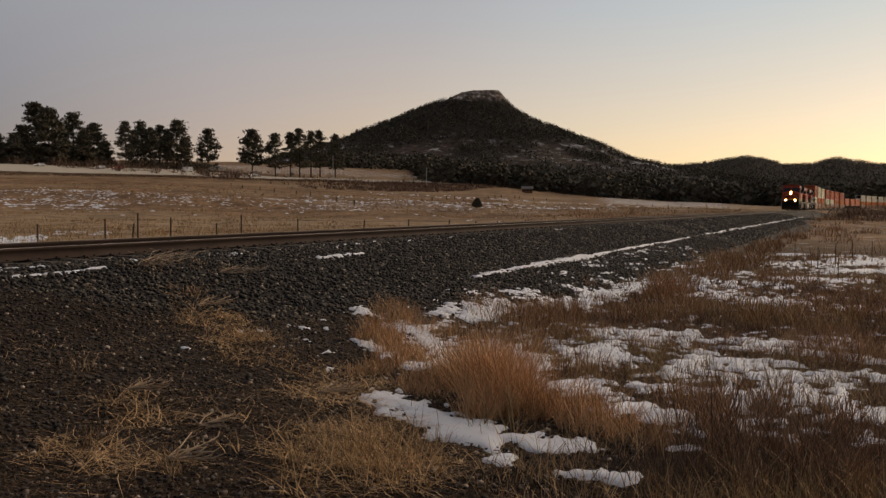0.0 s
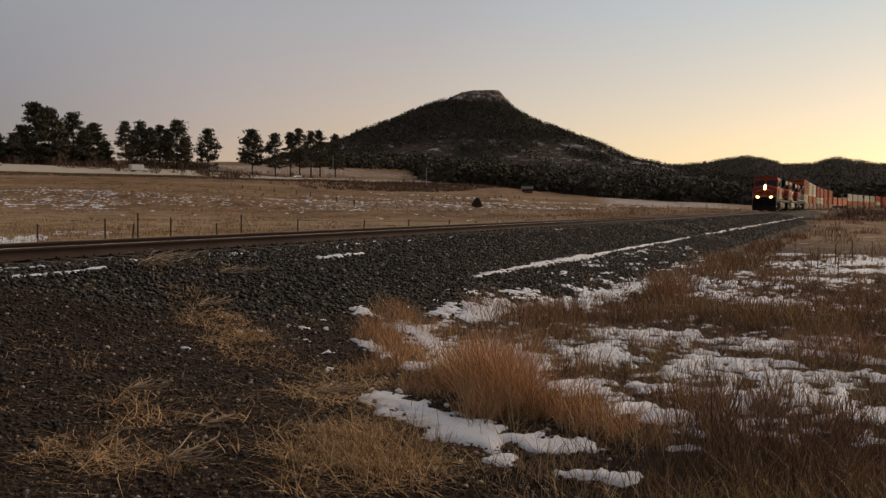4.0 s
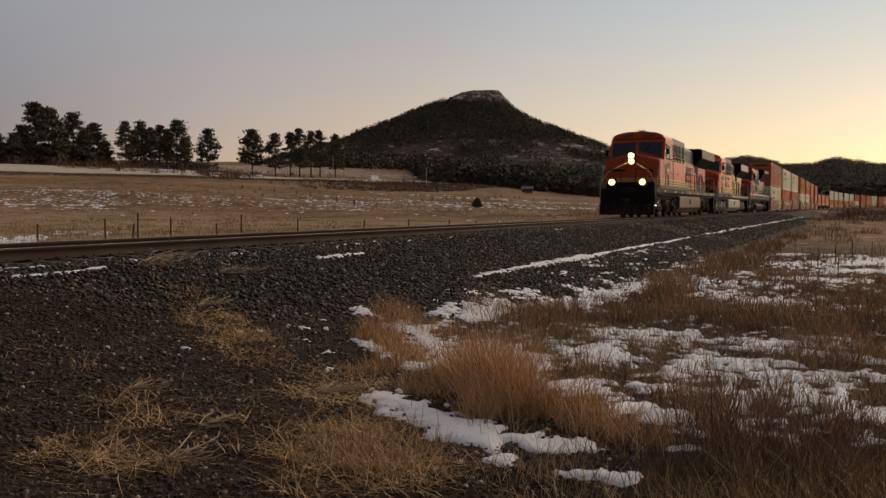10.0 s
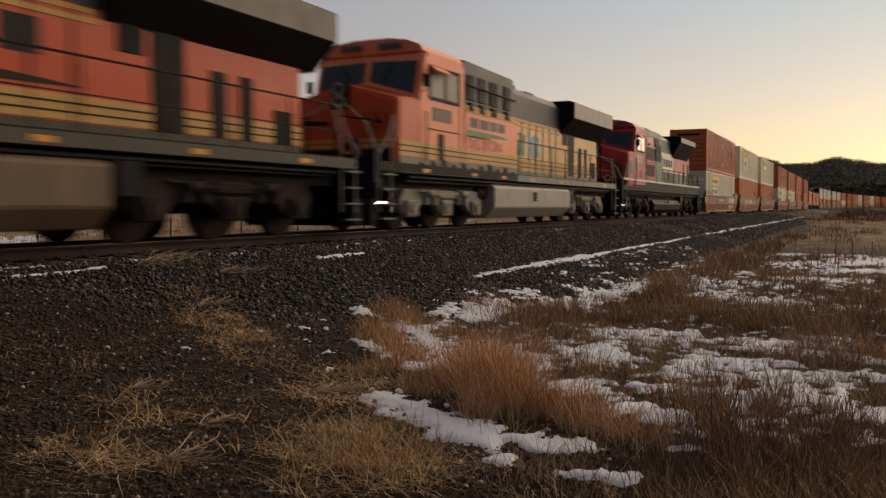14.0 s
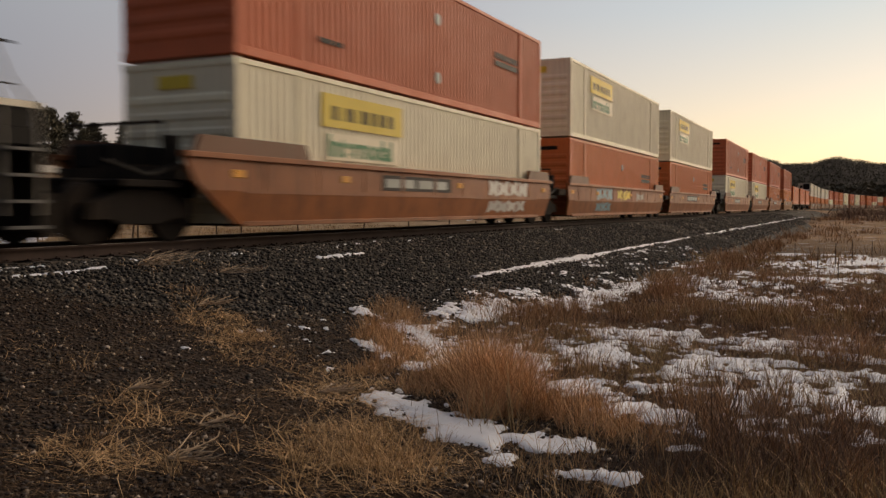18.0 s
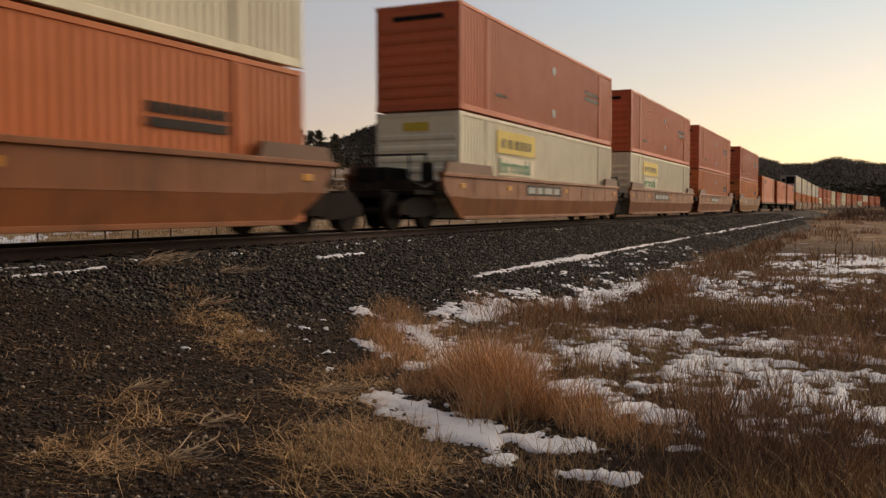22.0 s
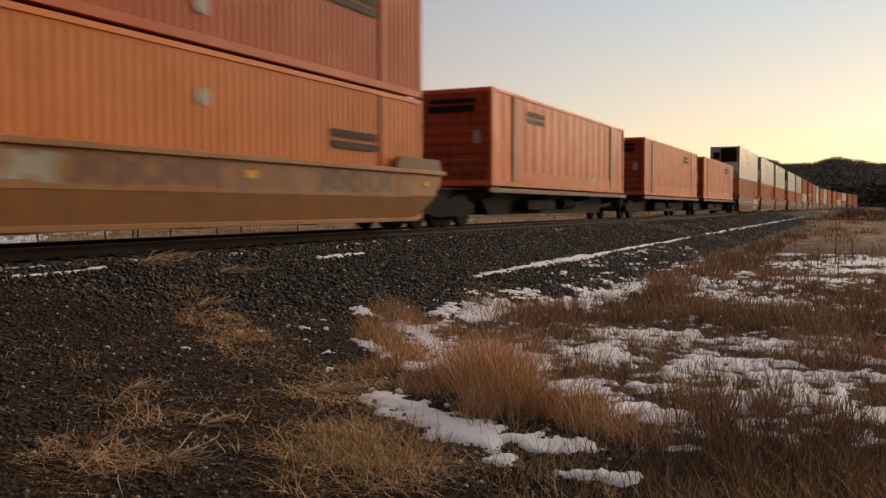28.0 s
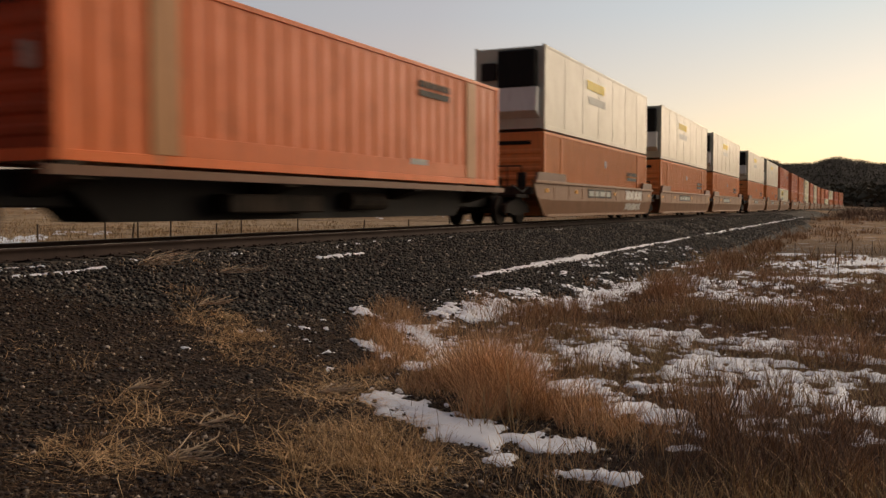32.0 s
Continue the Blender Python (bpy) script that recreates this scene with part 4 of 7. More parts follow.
def spine_car(name, label):
    root = tagged(empty(name), label, "spine car", "spine cars of the train")
    bm = bmesh.new()
    box(bm, -1.6, 17.7, -0.35, 0.35, 0.55, 1.08, 0.03)
    part("spine", bm, M_BLACK, root)
    # made-up black body that stands for the darkness under the car
    bm = bmesh.new()
    prism(bm, ((0.6, 1.08), (15.4, 1.08), (14.6, 0.32), (1.6, 0.32)), "y", -0.55, 0.55)
    part("belly", bm, M_BLACK, root)
    for x in (0.2, 5.2, 10.6, 15.6):
        bm = bmesh.new()
        prism(bm, ((-1.3, 1.10), (-1.3, 0.95), (-0.35, 0.70), (0.35, 0.70), (1.3, 0.95), (1.3, 1.10)), "x", x, x + 0.5)
        part("cross_beam", bm, M_TRUCK, root)
    bm = bmesh.new()
    for s in (-1, 1):
        box(bm, -0.2, 16.5, s * 1.28 - 0.06, s * 1.28 + 0.06, 1.0, 1.14)
    parts("side_sill", bm, M_BAND, root)
    bm = bmesh.new()
    for x in (0.0, 15.75):
        for s in (-1, 1):
            box(bm, x, x + 0.4, s * 1.22 - 0.12, s * 1.22 + 0.12, 1.14, 1.2)
    parts("pedestal", bm, M_TRUCK, root)
    truck(root, -1.9)
    bm = bmesh.new()
    box(bm, 4.0, 7.0, -1.0, -0.6, 0.45, 0.8, 0.03)
    cyl(bm, (8.4, -0.7, 0.7), (10.0, -0.7, 0.7), 0.2, 12)
    part("brake_gear", bm, M_TRUCK, root)
    return root
# ---- locomotives ----
def hood_box(bm, x0, x1, half, z0, z1, chamfer):
    """A hood with its upper edges cut."""
    return prism(bm, ((-half, z0), (half, z0), (half, z1 - chamfer), (half - chamfer, z1), (-half + chamfer, z1), (-half, z1 - chamfer)), "x", x0, x1)


def locomotive(name, label, scheme, lights):
    """A six-axle diesel; the origin lies on the track under the nose, +x towards the rear."""
    root = tagged(empty(name), label, "locomotive", "locomotives at the head of the train")
    body, upper, stripe = {"orange": (M_LOCO, M_GREY, M_YELLOW), "faded": (M_LOCO2, M_GREY, M_YELLOW), "crimson": (M_CRIMSON, M_GREEN, M_CREAM)}[scheme]
    red = scheme == "crimson"
    long_end = 19.05 if red else 18.8
    # frame
    bm = bmesh.new()
    box(bm, -1.0, 20.1, -1.5, 1.5, 1.34, 1.58, 0.02)
    box(bm, -0.6, 19.8, -1.1, 1.1, 1.0, 1.34)
    part("frame", bm, M_BLACK, root)
    bm = bmesh.new()
    for s in (-1, 1):
        box(bm, -0.9, 20.05, s * 1.505 - 0.012, s * 1.505 + 0.012, 1.50 if red else 1.38, 1.585)
    if red:
        for v in bm.verts:
            v.co.z += 0.32
    parts("sill_stripe", bm, M_CREAM if red else M_BLACK, root)
    if red:
        bm = bmesh.new()
        box(bm, 1.2, 20.0, -1.496, 1.496, 1.57, 1.875)
        part("deck", bm, M_BLACK, root)
    # nose
    bm = bmesh.new()
    ring = ((-0.16, -1.38, 3.06), (-0.16, 1.38, 3.06), (0.0, 1.49, 3.12), (1.3, 1.49, 3.2), (1.3, -1.49, 3.2), (0.0, -1.49, 3.12))
    lo = [bm.verts.new((x, y, 1.58)) for x, y, z in ring]
    hi = [bm.verts.new((x + (0.08 if x < -0.1 else 0.0), y, z)) for x, y, z in ring]
    c0, c1 = bm.verts.new((-0.04, 0, 3.46)), bm.verts.new((1.3, 0, 3.60))
    bm.faces.new(lo)
    bm.faces.new((lo[0], lo[1], hi[1], c0, hi[0]))
    for i, j in ((1, 2), (2, 3), (4, 5), (5, 0)):
        bm.faces.new((lo[i], lo[j], hi[j], hi[i]))
    bm.faces.new((lo[3], lo[4], hi[4], c1, hi[3]))
    bm.faces.new((hi[1], hi[2], hi[3], c1, c0))
    bm.faces.new((hi[5], hi[0], c0, c1, hi[4]))
    bmesh.ops.recalc_face_normals(bm, faces=bm.faces[:])
    bmesh.ops.bevel(bm, geom=bm.edges[:], offset=0.05, segments=2, affect="EDGES")
    # the faded engine's nose is painted deeper, as its front lies in shade
    skin = M_LOCO if scheme == "faded" else body
    nose = part("nose", bm, skin, root, smooth_faces=False)
    bm = bmesh.new()
    box(bm, -0.15, -0.10, -0.95, -0.3, 1.94, 2.80, 0.02)
    part("nose_door", bm, skin, nose)
    bm = bmesh.new()
    box(bm, -0.18, -0.10, -1.37, 1.37, 1.60, 1.90, 0.01)
    part("nose_foot", bm, M_BLACK, nose)
    if not red:
        for z in (1.94, 2.06):
            bm = bmesh.new()
            box(bm, -0.158, -0.10, -1.36, 1.36, z, z + 0.09)
            part("nose_stripe", bm, M_YELLOW, nose)
    else:
        for y0 in (-1.25, -0.1, 0.75):
            bm = bmesh.new()
            box(bm, -0.148, -0.06, y0, y0 + 0.5, 2.0, 2.55)
            part("green_square", bm, M_GREEN, nose)
    for s in (-1, 1):
        for k in range(5):
            bm = bmesh.new()
            rod(bm, ((-0.1, s * 1.25, 1.95 + 0.2 * k), (-0.22, s * 1.25, 1.95 + 0.2 * k), (-0.22, s * 0.93, 1.95 + 0.2 * k), (-0.1, s * 0.93, 1.95 + 0.2 * k)), 0.012, 5)
            part("grab_iron", bm, M_GREY, nose)
    bm = bmesh.new()
    box(bm, -0.18, 0.0, -0.21, 0.23, 2.86, 3.50, 0.03)
    housing = part("headlight_housing", bm, M_BLACK, nose)
    for z in (3.03, 3.33):
        bm = bmesh.new()
        cyl(bm, (-0.20, 0.01, z), (-0.18, 0.01, z), 0.10, 18)
        lens = part("headlight", bm, M_HEAD if lights else M_GLASS, housing)
        # ring wider than the lens, added to glow as a halo when lit
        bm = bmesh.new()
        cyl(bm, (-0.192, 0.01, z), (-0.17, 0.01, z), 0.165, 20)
        part("lamp_bowl", bm, M_HALO if lights else M_STEEL, housing)
    bm = bmesh.new()
    prism(bm, ((-1.12, 2.50), (-0.35, 2.50), (-0.28, 2.58), (-1.05, 2.62)), "x", -0.142, -0.06)
    prism(bm, ((1.12, 2.50), (0.35, 2.50), (0.28, 2.58), (1.05, 2.62)), "x", -0.142, -0.06)
    prism(bm, ((-1.0, 2.38), (-0.5, 2.38), (-0.44, 2.44), (-0.95, 2.46)), "x", -0.142, -0.06)
    parts("nose_emblem", bm, M_GREEN if red else M_BLACK, nose)
    # cab
    bm = bmesh.new()
    prism(bm, ((1.05, 1.58), (3.75, 1.58), (3.75, 4.24), (3.6, 4.42), (1.5, 4.42), (1.28, 4.24), (0.95, 3.05)), "y", -1.5, 1.5)
    bmesh.ops.bevel(bm, geom=bm.edges[:], offset=0.07, segments=2, affect="EDGES")
    cab = part("cab", bm, body, root)
    bm = bmesh.new()
    prism(bm, ((-1.46, 4.36), (1.46, 4.36), (1.36, 4.52), (1.0, 4.66), (0.5, 4.73), (-0.5, 4.73), (-1.0, 4.66), (-1.36, 4.52)), "x", 1.32, 3.72)
    part("cab_roof", bm, M_CRIMSON if red else body, cab)
    for s in (-1, 1):
        bm = bmesh.new()
        a, b2 = (-1.36, -0.08) if s < 0 else (0.08, 1.36)
        out, inn = (a, b2) if s < 0 else (b2, a)
        fx = lambda z: 0.95 + (z - 3.05) * (0.33 / 1.15) - 0.02
        quad = [(out, 3.30), (inn, 3.66), (inn, 4.16), (out, 4.12)]
        v1 = [bm.verts.new((fx(z), y, z)) for y, z in quad]
        v2 = [bm.verts.new((fx(z) + 0.06, y, z)) for y, z in quad]
        bm.faces.new(v1)
        bm.faces.new(v2[::-1])
        for i in range(4):
            bm.faces.new((v1[i], v2[i], v2[(i + 1) % 4], v1[(i + 1) % 4]))
        bmesh.ops.recalc_face_normals(bm, faces=bm.faces[:])
        screen = part("windshield", bm, M_GLASS, cab)
        bm = bmesh.new()
        rod(bm, ((fx(4.05) - 0.05, s * 0.72, 4.05), (fx(3.6) - 0.05, s * 0.45, 3.62)), 0.012, 5)
        part("wiper", bm, M_BLACK, screen)
        bm = bmesh.new()
        box(bm, 1.62, 2.42, s * 1.5 - 0.012, s * 1.5 + 0.012, 3.28, 3.98, 0.01)
        box(bm, 2.52, 3.25, s * 1.5 - 0.012, s * 1.5 + 0.012, 3.28, 3.98, 0.01)
        # pale paint on the near panes stands for sky seen in the glass
        pane = part("side_window", bm, M_GLASS if s > 0 or red else M_TANKPALE, cab, "" if s > 0 or red else "side window painted pale for bright sky in the glass")
        bm = bmesh.new()
        for x in (1.56, 2.46, 3.27):
            box(bm, x, x + 0.07, s * 1.5 - 0.02, s * 1.5 + 0.02, 3.2, 4.04)
        box(bm, 1.56, 3.34, s * 1.5 - 0.02, s * 1.5 + 0.02, 3.98, 4.06)
        box(bm, 1.56, 3.34, s * 1.5 - 0.02, s * 1.5 + 0.02, 3.2, 3.27)
        part("window_frame", bm, M_BLACK, pane)
        bm = bmesh.new()
        box(bm, 0.25, 0.32, s * 0.55 - 0.30, s * 0.55 + 0.30, 4.46, 4.60, 0.01)
        for v in bm.verts:
            v.co.x += 1.0
        part("number_board", bm, M_GREY, cab)
    for s in (-1, 1):
        bm = bmesh.new()
        prism(bm, ((s * 1.50, 4.02), (s * 1.50, 4.06), (s * 1.72, 3.90), (s * 1.71, 3.87)), "x", 1.58, 2.46)
        part("window_awning", bm, body, cab)
        bm = bmesh.new()
        rod(bm, ((1.35, s * 1.53, 1.7), (1.35, s * 1.56, 2.3), (1.35, s * 1.53, 2.9)), 0.018, 6)
        part("cab_grab_rail", bm, M_BLACK, cab)
        bm = bmesh.new()
        rod(bm, ((1.20, s * 1.50, 3.35), (1.10, s * 1.66, 3.4), (1.10, s * 1.66, 3.75)), 0.014, 5)
        box(bm, 1.07, 1.12, s * 1.66 - 0.09, s * 1.66 + 0.09, 3.45, 3.75, 0.01)
        part("mirror", bm, M_BLACK, cab)
    bm = bmesh.new()
    for y in (-0.12, 0.0, 0.12):
        cyl(bm, (2.2, y, 4.82 + abs(y) * 0.3), (2.65, y, 4.82), 0.05, 8, 0.02)
    box(bm, 2.5, 2.7, -0.18, 0.18, 4.70, 4.80, 0.01)
    part("air_horn", bm, M_BLACK, cab)
    bm = bmesh.new()
    cyl(bm, (3.2, 0.5, 4.66), (3.2, 0.5, 5.0), 0.012, 5)
    cyl(bm, (3.2, 0.5, 4.66), (3.2, 0.5, 4.76), 0.06, 10)
    part("antenna", bm, M_BLACK, cab)
    bm = bmesh.new()
    for x0, x1, z0, z1 in ((3.38, 3.41, 1.78, 4.1), (3.72, 3.75, 1.78, 4.1)):
        box(bm, x0, x1, -1.512, -1.49, z0, z1)
    parts("cab_door_seam", bm, M_DARKPRINT, cab)
    # equipment cab behind, as wide as the cab
    bm = bmesh.new()
    box(bm, 3.75, 7.8, -1.48, 1.48, 1.58, 3.3, 0.03)
    eq = part("equipment_cab", bm, body, root)
    bm = bmesh.new()
    prism(bm, ((3.8, 3.3), (7.8, 3.3), (7.5, 4.44), (3.8, 4.50)), "y", -1.44, 1.44)
    top = part("equipment_cab_top", bm, upper, eq)
    for x0, x1 in ((4.0, 4.5), (4.75, 5.3), (5.6, 6.2), (6.7, 7.25)) if not red else ((5.75, 7.0),):
        bm = bmesh.new()
        box(bm, x0, x1, -1.47, -1.40, 3.46, 4.16, 0.02)
        box(bm, x0 + 0.05, x1 - 0.2, -1.53, -1.42, 3.16, 3.40, 0.02)
        gr = part("louvre", bm, M_BLACK, top)
        bm = bmesh.new()
        for k in range(6):
            box(bm, x0 + 0.04, x1 - 0.04, -1.482, -1.468, 3.48 + k * 0.09, 3.51 + k * 0.09)
        parts("louvre_slat", bm, M_DARKPRINT, gr)
    if red:
        bm = bmesh.new()
        prism(bm, ((6.35, 1.88), (7.79, 1.88), (7.79, 3.28), (5.75, 3.28)), "y", -1.496, -1.46)
        part("green_panel", bm, M_GREEN, eq)
        bm = bmesh.new()
        box(bm, 3.85, 5.6, -1.462, -1.43, 3.31, 4.1, 0.01)
        part("crimson_box", bm, M_CRIMSON, top)
        for z0, z1 in ((2.12, 2.72), (2.94, 3.58)):
            bm = bmesh.new()
            box(bm, 3.75, 5.7, -1.51, -1.42, z0, z1, 0.01)
            gr = part("air_intake", bm, M_BLACK, eq)
            bm = bmesh.new()
            for k in range(5):
                box(bm, 3.8, 5.65, -1.522, -1.505, z0 + 0.06 + k * 0.11, z0 + 0.09 + k * 0.11)
            parts("intake_slat", bm, M_DARKPRINT, gr)
            bm = bmesh.new()
            box(bm, 3.66, 5.79, -1.535, -1.5, z0 - 0.07, z0)
            box(bm, 3.66, 5.79, -1.535, -1.5, z1, z1 + 0.07)
            parts("intake_frame", bm, M_CRIMSON, gr)
        bm = bmesh.new()
        box(bm, 5.95, 7.25, -1.515, -1.42, 2.95, 3.82, 0.01)
        part("filter_box", bm, M_BLACK, eq)
        for x0, z0, w, h in ((0.35, 2.12, 0.85, 0.62), (0.35, 2.92, 0.6, 0.12), (4.0, 1.92, 0.5, 0.14), (5.0, 2.76, 0.6, 0.14), (4.3, 3.62, 0.5, 0.2)):
            bm = bmesh.new()
            box(bm, x0, x0 + w, -1.507, -1.46, z0, z0 + h)
            part("green_square", bm, M_GREEN, root)
        bm = bmesh.new()
        for k in range(5):
            box(bm, 2.3, 2.85, -1.512, -1.49, 2.02 + k * 0.07, 2.05 + k * 0.07)
        parts("door_louvre", bm, M_BLACK, cab)
    else:
        bm = bmesh.new()
        box(bm, 2.05, 2.42, -1.52, -1.46, 1.72, 2.42, 0.04)
        part("side_door_recess", bm, M_BLACK, cab)
    # stripes along the lower body
    if not red:
        bm = bmesh.new()
        box(bm, 0.02, 7.8, -1.512, -1.48, 1.37, 1.74)
        box(bm, 7.8, long_end, -0.996, -0.96, 1.60, 1.76)
        box(bm, 7.8, 20.0, -1.522, -1.49, 1.36, 1.56)
        parts("side_sill", bm, M_SILL if scheme == "orange" else M_SILLPALE, root)
        bm = bmesh.new()
        box(bm, 0.02, 7.8, -1.506, -1.48, 1.76, 2.12)
        box(bm, 7.8, long_end, -0.992, -0.96, 1.78, 2.14)
        parts("stripe", bm, stripe, root)
        for z in (1.86, 1.99):
            bm = bmesh.new()
            box(bm, 0.02, 7.8, -1.510, -1.49, z, z + 0.03)
            box(bm, 7.8, long_end, -0.996, -0.97, z + 0.02, z + 0.05)
            parts("stripe_line", bm, M_DARKPRINT, root)
        bm = bmesh.new()
        box(bm, 3.8, 7.78, -1.498, -1.476, 3.13, 3.20)
        box(bm, 3.8, 7.78, -1.498, -1.476, 3.24, 3.31)
        parts("upper_stripe", bm, stripe, root)
        bm = bmesh.new()
        box(bm, 1.5, 3.3, -1.508, -1.49, 2.47, 2.50)
        box(bm, 3.9, 5.6, -1.488, -1.47, 2.47, 2.50)
        parts("rain_gutter", bm, M_BLACK, root)
        bm = bmesh.new()
        rod(bm, ((3.85, -1.50, 3.86), (7.6, -1.50, 3.80)), 0.025, 6)
        for x in (3.9, 5.1, 6.4, 7.55):
            cyl(bm, (x, -1.50, 3.84), (x, -1.42, 3.84), 0.02, 5)
        part("roof_pipe", bm, M_BLACK, root)
    # long hood
    bm = bmesh.new()
    box(bm, 7.8, long_end, -0.98, 0.98, 1.58, 3.80 if red else 3.45, 0.03)
    hood = part("hood", bm, {"orange": M_LOCO, "faded": M_HOOD2, "crimson": M_GREEN}[scheme], root)
    bm = bmesh.new()
    hood_box(bm, 7.75, 13.9, 0.96, 3.79 if red else 3.45, 4.62 if red else 4.46, 0.25)
    part("hood_roof", bm, upper, hood)
    if not red:
        bm = bmesh.new()
        box(bm, 8.0, 13.6, -0.996, -0.976, 3.2, 3.28)
        box(bm, 8.0, 13.6, -0.996, -0.976, 3.34, 3.42)
        parts("upper_stripe", bm, stripe, hood)
    else:
        bm = bmesh.new()
        box(bm, 7.9, 13.4, -1.0, -0.974, 2.70, 3.66)
        part("cream_panel", bm, M_CREAM, hood)
        bm = bmesh.new()
        prism(bm, ((13.4, 2.70), (long_end, 2.70), (long_end, 3.5), (12.95, 3.5)), "y", -1.0, -0.974)
        part("crimson_panel", bm, M_CRIMSON, hood)
        bm = bmesh.new()
        box(bm, 7.8, 18.6, -1.004, -0.972, 2.60, 2.67)
        part("cream_line", bm, M_CREAM, hood)
    bm = bmesh.new()
    x = 8.1
    while x < 13.3:
        box(bm, x, x + 0.03, -1.0, -0.975, 1.66, 2.58 if red else 3.4)
        x += 0.72
    parts("door_seam", bm, M_DARKPRINT, hood)
    if red:
        bm = bmesh.new()
        box(bm, long_end - 0.02, long_end + 0.05, -0.8, -0.1, 1.9, 3.4)
        part("rear_door", bm, M_BLACK, hood)
    for x0, x1, z0, z1 in ((18.1, 18.8, 1.9, 3.3), (16.7, 17.1, 1.9, 3.3)) if red else ((14.0, 14.55, 2.9, 3.4), (14.7, 15.45, 1.75, 3.4), (16.1, 16.5, 1.75, 2.9), (16.9, 17.25, 1.75, 2.9), (17.9, 18.5, 1.75, 2.4)):
        bm = bmesh.new()
        box(bm, x0, x1, -1.006, -0.97, z0, z1, 0.01)
        part("hood_opening", bm, M_BLACK, hood)
    # radiator wings
    bm = bmesh.new()
    if red:
        prism(bm, ((-1.52, 4.38), (-1.52, 4.70), (-1.3, 4.78), (1.3, 4.78), (1.52, 4.70), (1.52, 4.38), (0.98, 3.50), (-0.98, 3.50)), "x", 12.95, 18.1)
    else:
        prism(bm, ((-1.52, 3.84), (-1.52, 4.44), (-1.3, 4.50), (1.3, 4.50), (1.52, 4.44), (1.52, 3.78), (0.98, 3.30), (-0.98, 3.30)), "x", 13.7, 19.3)
    rad = part("radiator", bm, M_BLACK, root)
    bm = bmesh.new()
    for s in (-1, 1):
        box(bm, 13.72 if not red else 12.97, 19.28 if not red else 18.08, s * 1.53 - 0.015, s * 1.53 + 0.015, 4.40 if red else 3.86, 4.68 if red else 4.42)
    parts("radiator_side", bm, {"orange": M_TRUCKLIGHT, "faded": M_TANKPALE, "crimson": M_GREEN}[scheme], rad, "dusty side panel")
    bm = bmesh.new()
    box(bm, 9.6, 10.5, -0.4, 0.4, 4.42, 4.70, 0.03)
    part("roof_hatch", bm, M_BLACK, hood)
    bm = bmesh.new()
    box(bm, 11.6, 12.6, -0.35, 0.35, 4.42, 4.66, 0.03)
    part("exhaust_stack", bm, M_BLACK, hood)
    # emblem and number bars along the side
    bm = bars(bmesh.new(), 1.75, -1.503, 2.70, (0.24, 0.22, 0.22, 0.22), 0.34, 0.07)
    parts("number_bar", bm, M_GREY if not red else M_TANKPALE, cab)
    if scheme == "orange":
        bm = bars(bmesh.new(), 9.0, -0.983, 2.62, (0.75, 0.8, 0.75, 0.65), 0.5, 0.22)
        parts("name_bar", bm, M_DARKPRINT, hood)
        bm = bmesh.new()
        prism(bm, ((8.6, 2.18), (13.4, 2.26), (12.6, 2.32), (8.7, 2.5)), "y", -0.996, -0.975)
        part("name_underline", bm, M_DARKPRINT, hood)
    elif scheme == "faded":
        bm = bars(bmesh.new(), 4.15, -1.483, 2.74, (0.55, 0.6, 0.5, 0.5), 0.26, 0.14)
        parts("name_bar", bm, M_GREY, eq)
        bm = bmesh.new()
        prism(bm, ((4.0, 2.50), (7.0, 2.58), (6.4, 2.64), (4.0, 2.66)), "y", -1.494, -1.47)
        part("name_underline", bm, M_GREENPRINT, eq)
        bm = bmesh.new()
        r2 = random.Random(22)
        for k in range(3):
            swollen_letter(bm, r2, 4.1 + k * 0.85, 2.16, 0.75, 0.28, -1.492, -1.47)
        parts("spray_painting", bm, M_LOCO, eq, "rust-red sprayed patches, not readable")
        for x0, n, mat in ((8.7, 2, M_GREENPRINT), (10.2, 2, M_BLUEPRINT)):
            bm = bmesh.new()
            for k in range(n):
                swollen_letter(bm, r2, x0 + k * 0.62, 2.25, 0.56, 0.72, -0.9985, -0.97)
            parts("spray_painting", bm, mat, hood, "sprayed lettering, not readable")
        bm = bmesh.new()
        for k in range(11):
            h = 0.22 + 0.16 * ((k * 7) % 5) / 5
            prism(bm, ((0.9 + k * 0.62, 1.39), (1.45 + k * 0.62, 1.39), (1.3 + k * 0.62, 1.39 + h), (1.0 + k * 0.62, 1.39 + h * 1.15)), "y", -1.520, -1.50)
        parts("soot_mark", bm, M_BLACK, root)
    else:
        bm = bars(bars(bmesh.new(), 8.25, -1.006, 2.90, (0.40,), 0.62, 0), 8.85, -1.006, 2.90, (0.42, 0.34, 0.34, 0.52, 0.72, 0.42, 0.46), 0.42, 0.16)
        parts("name_bar", bm, M_DARKPRINT, hood)
    # tank
    bm = bmesh.new()
    pro = ((-1.5, 0.55), (-1.5, 1.15), (-1.38, 1.24), (1.38, 1.24), (1.5, 1.15), (1.5, 0.55), (1.2, 0.24), (-1.2, 0.24))
    if red:
        pro = ((-1.15, 0.3), (-1.42, 0.5), (-1.48, 0.8), (-1.3, 1.05), (1.3, 1.05), (1.48, 0.8), (1.42, 0.5), (1.15, 0.3))
        pro = tuple((y, z - 0.08) for y, z in pro)
    prism(bm, pro, "x", 5.9, 13.35)
    bmesh.ops.bevel(bm, geom=bm.edges[:], offset=0.03, segments=1, affect="EDGES")
    tank = part("fuel_tank", bm, {"orange": M_TANK, "faded": M_TANKPALE, "crimson": M_BLACK}[scheme], root, smooth_faces=False)
    bm = bmesh.new()
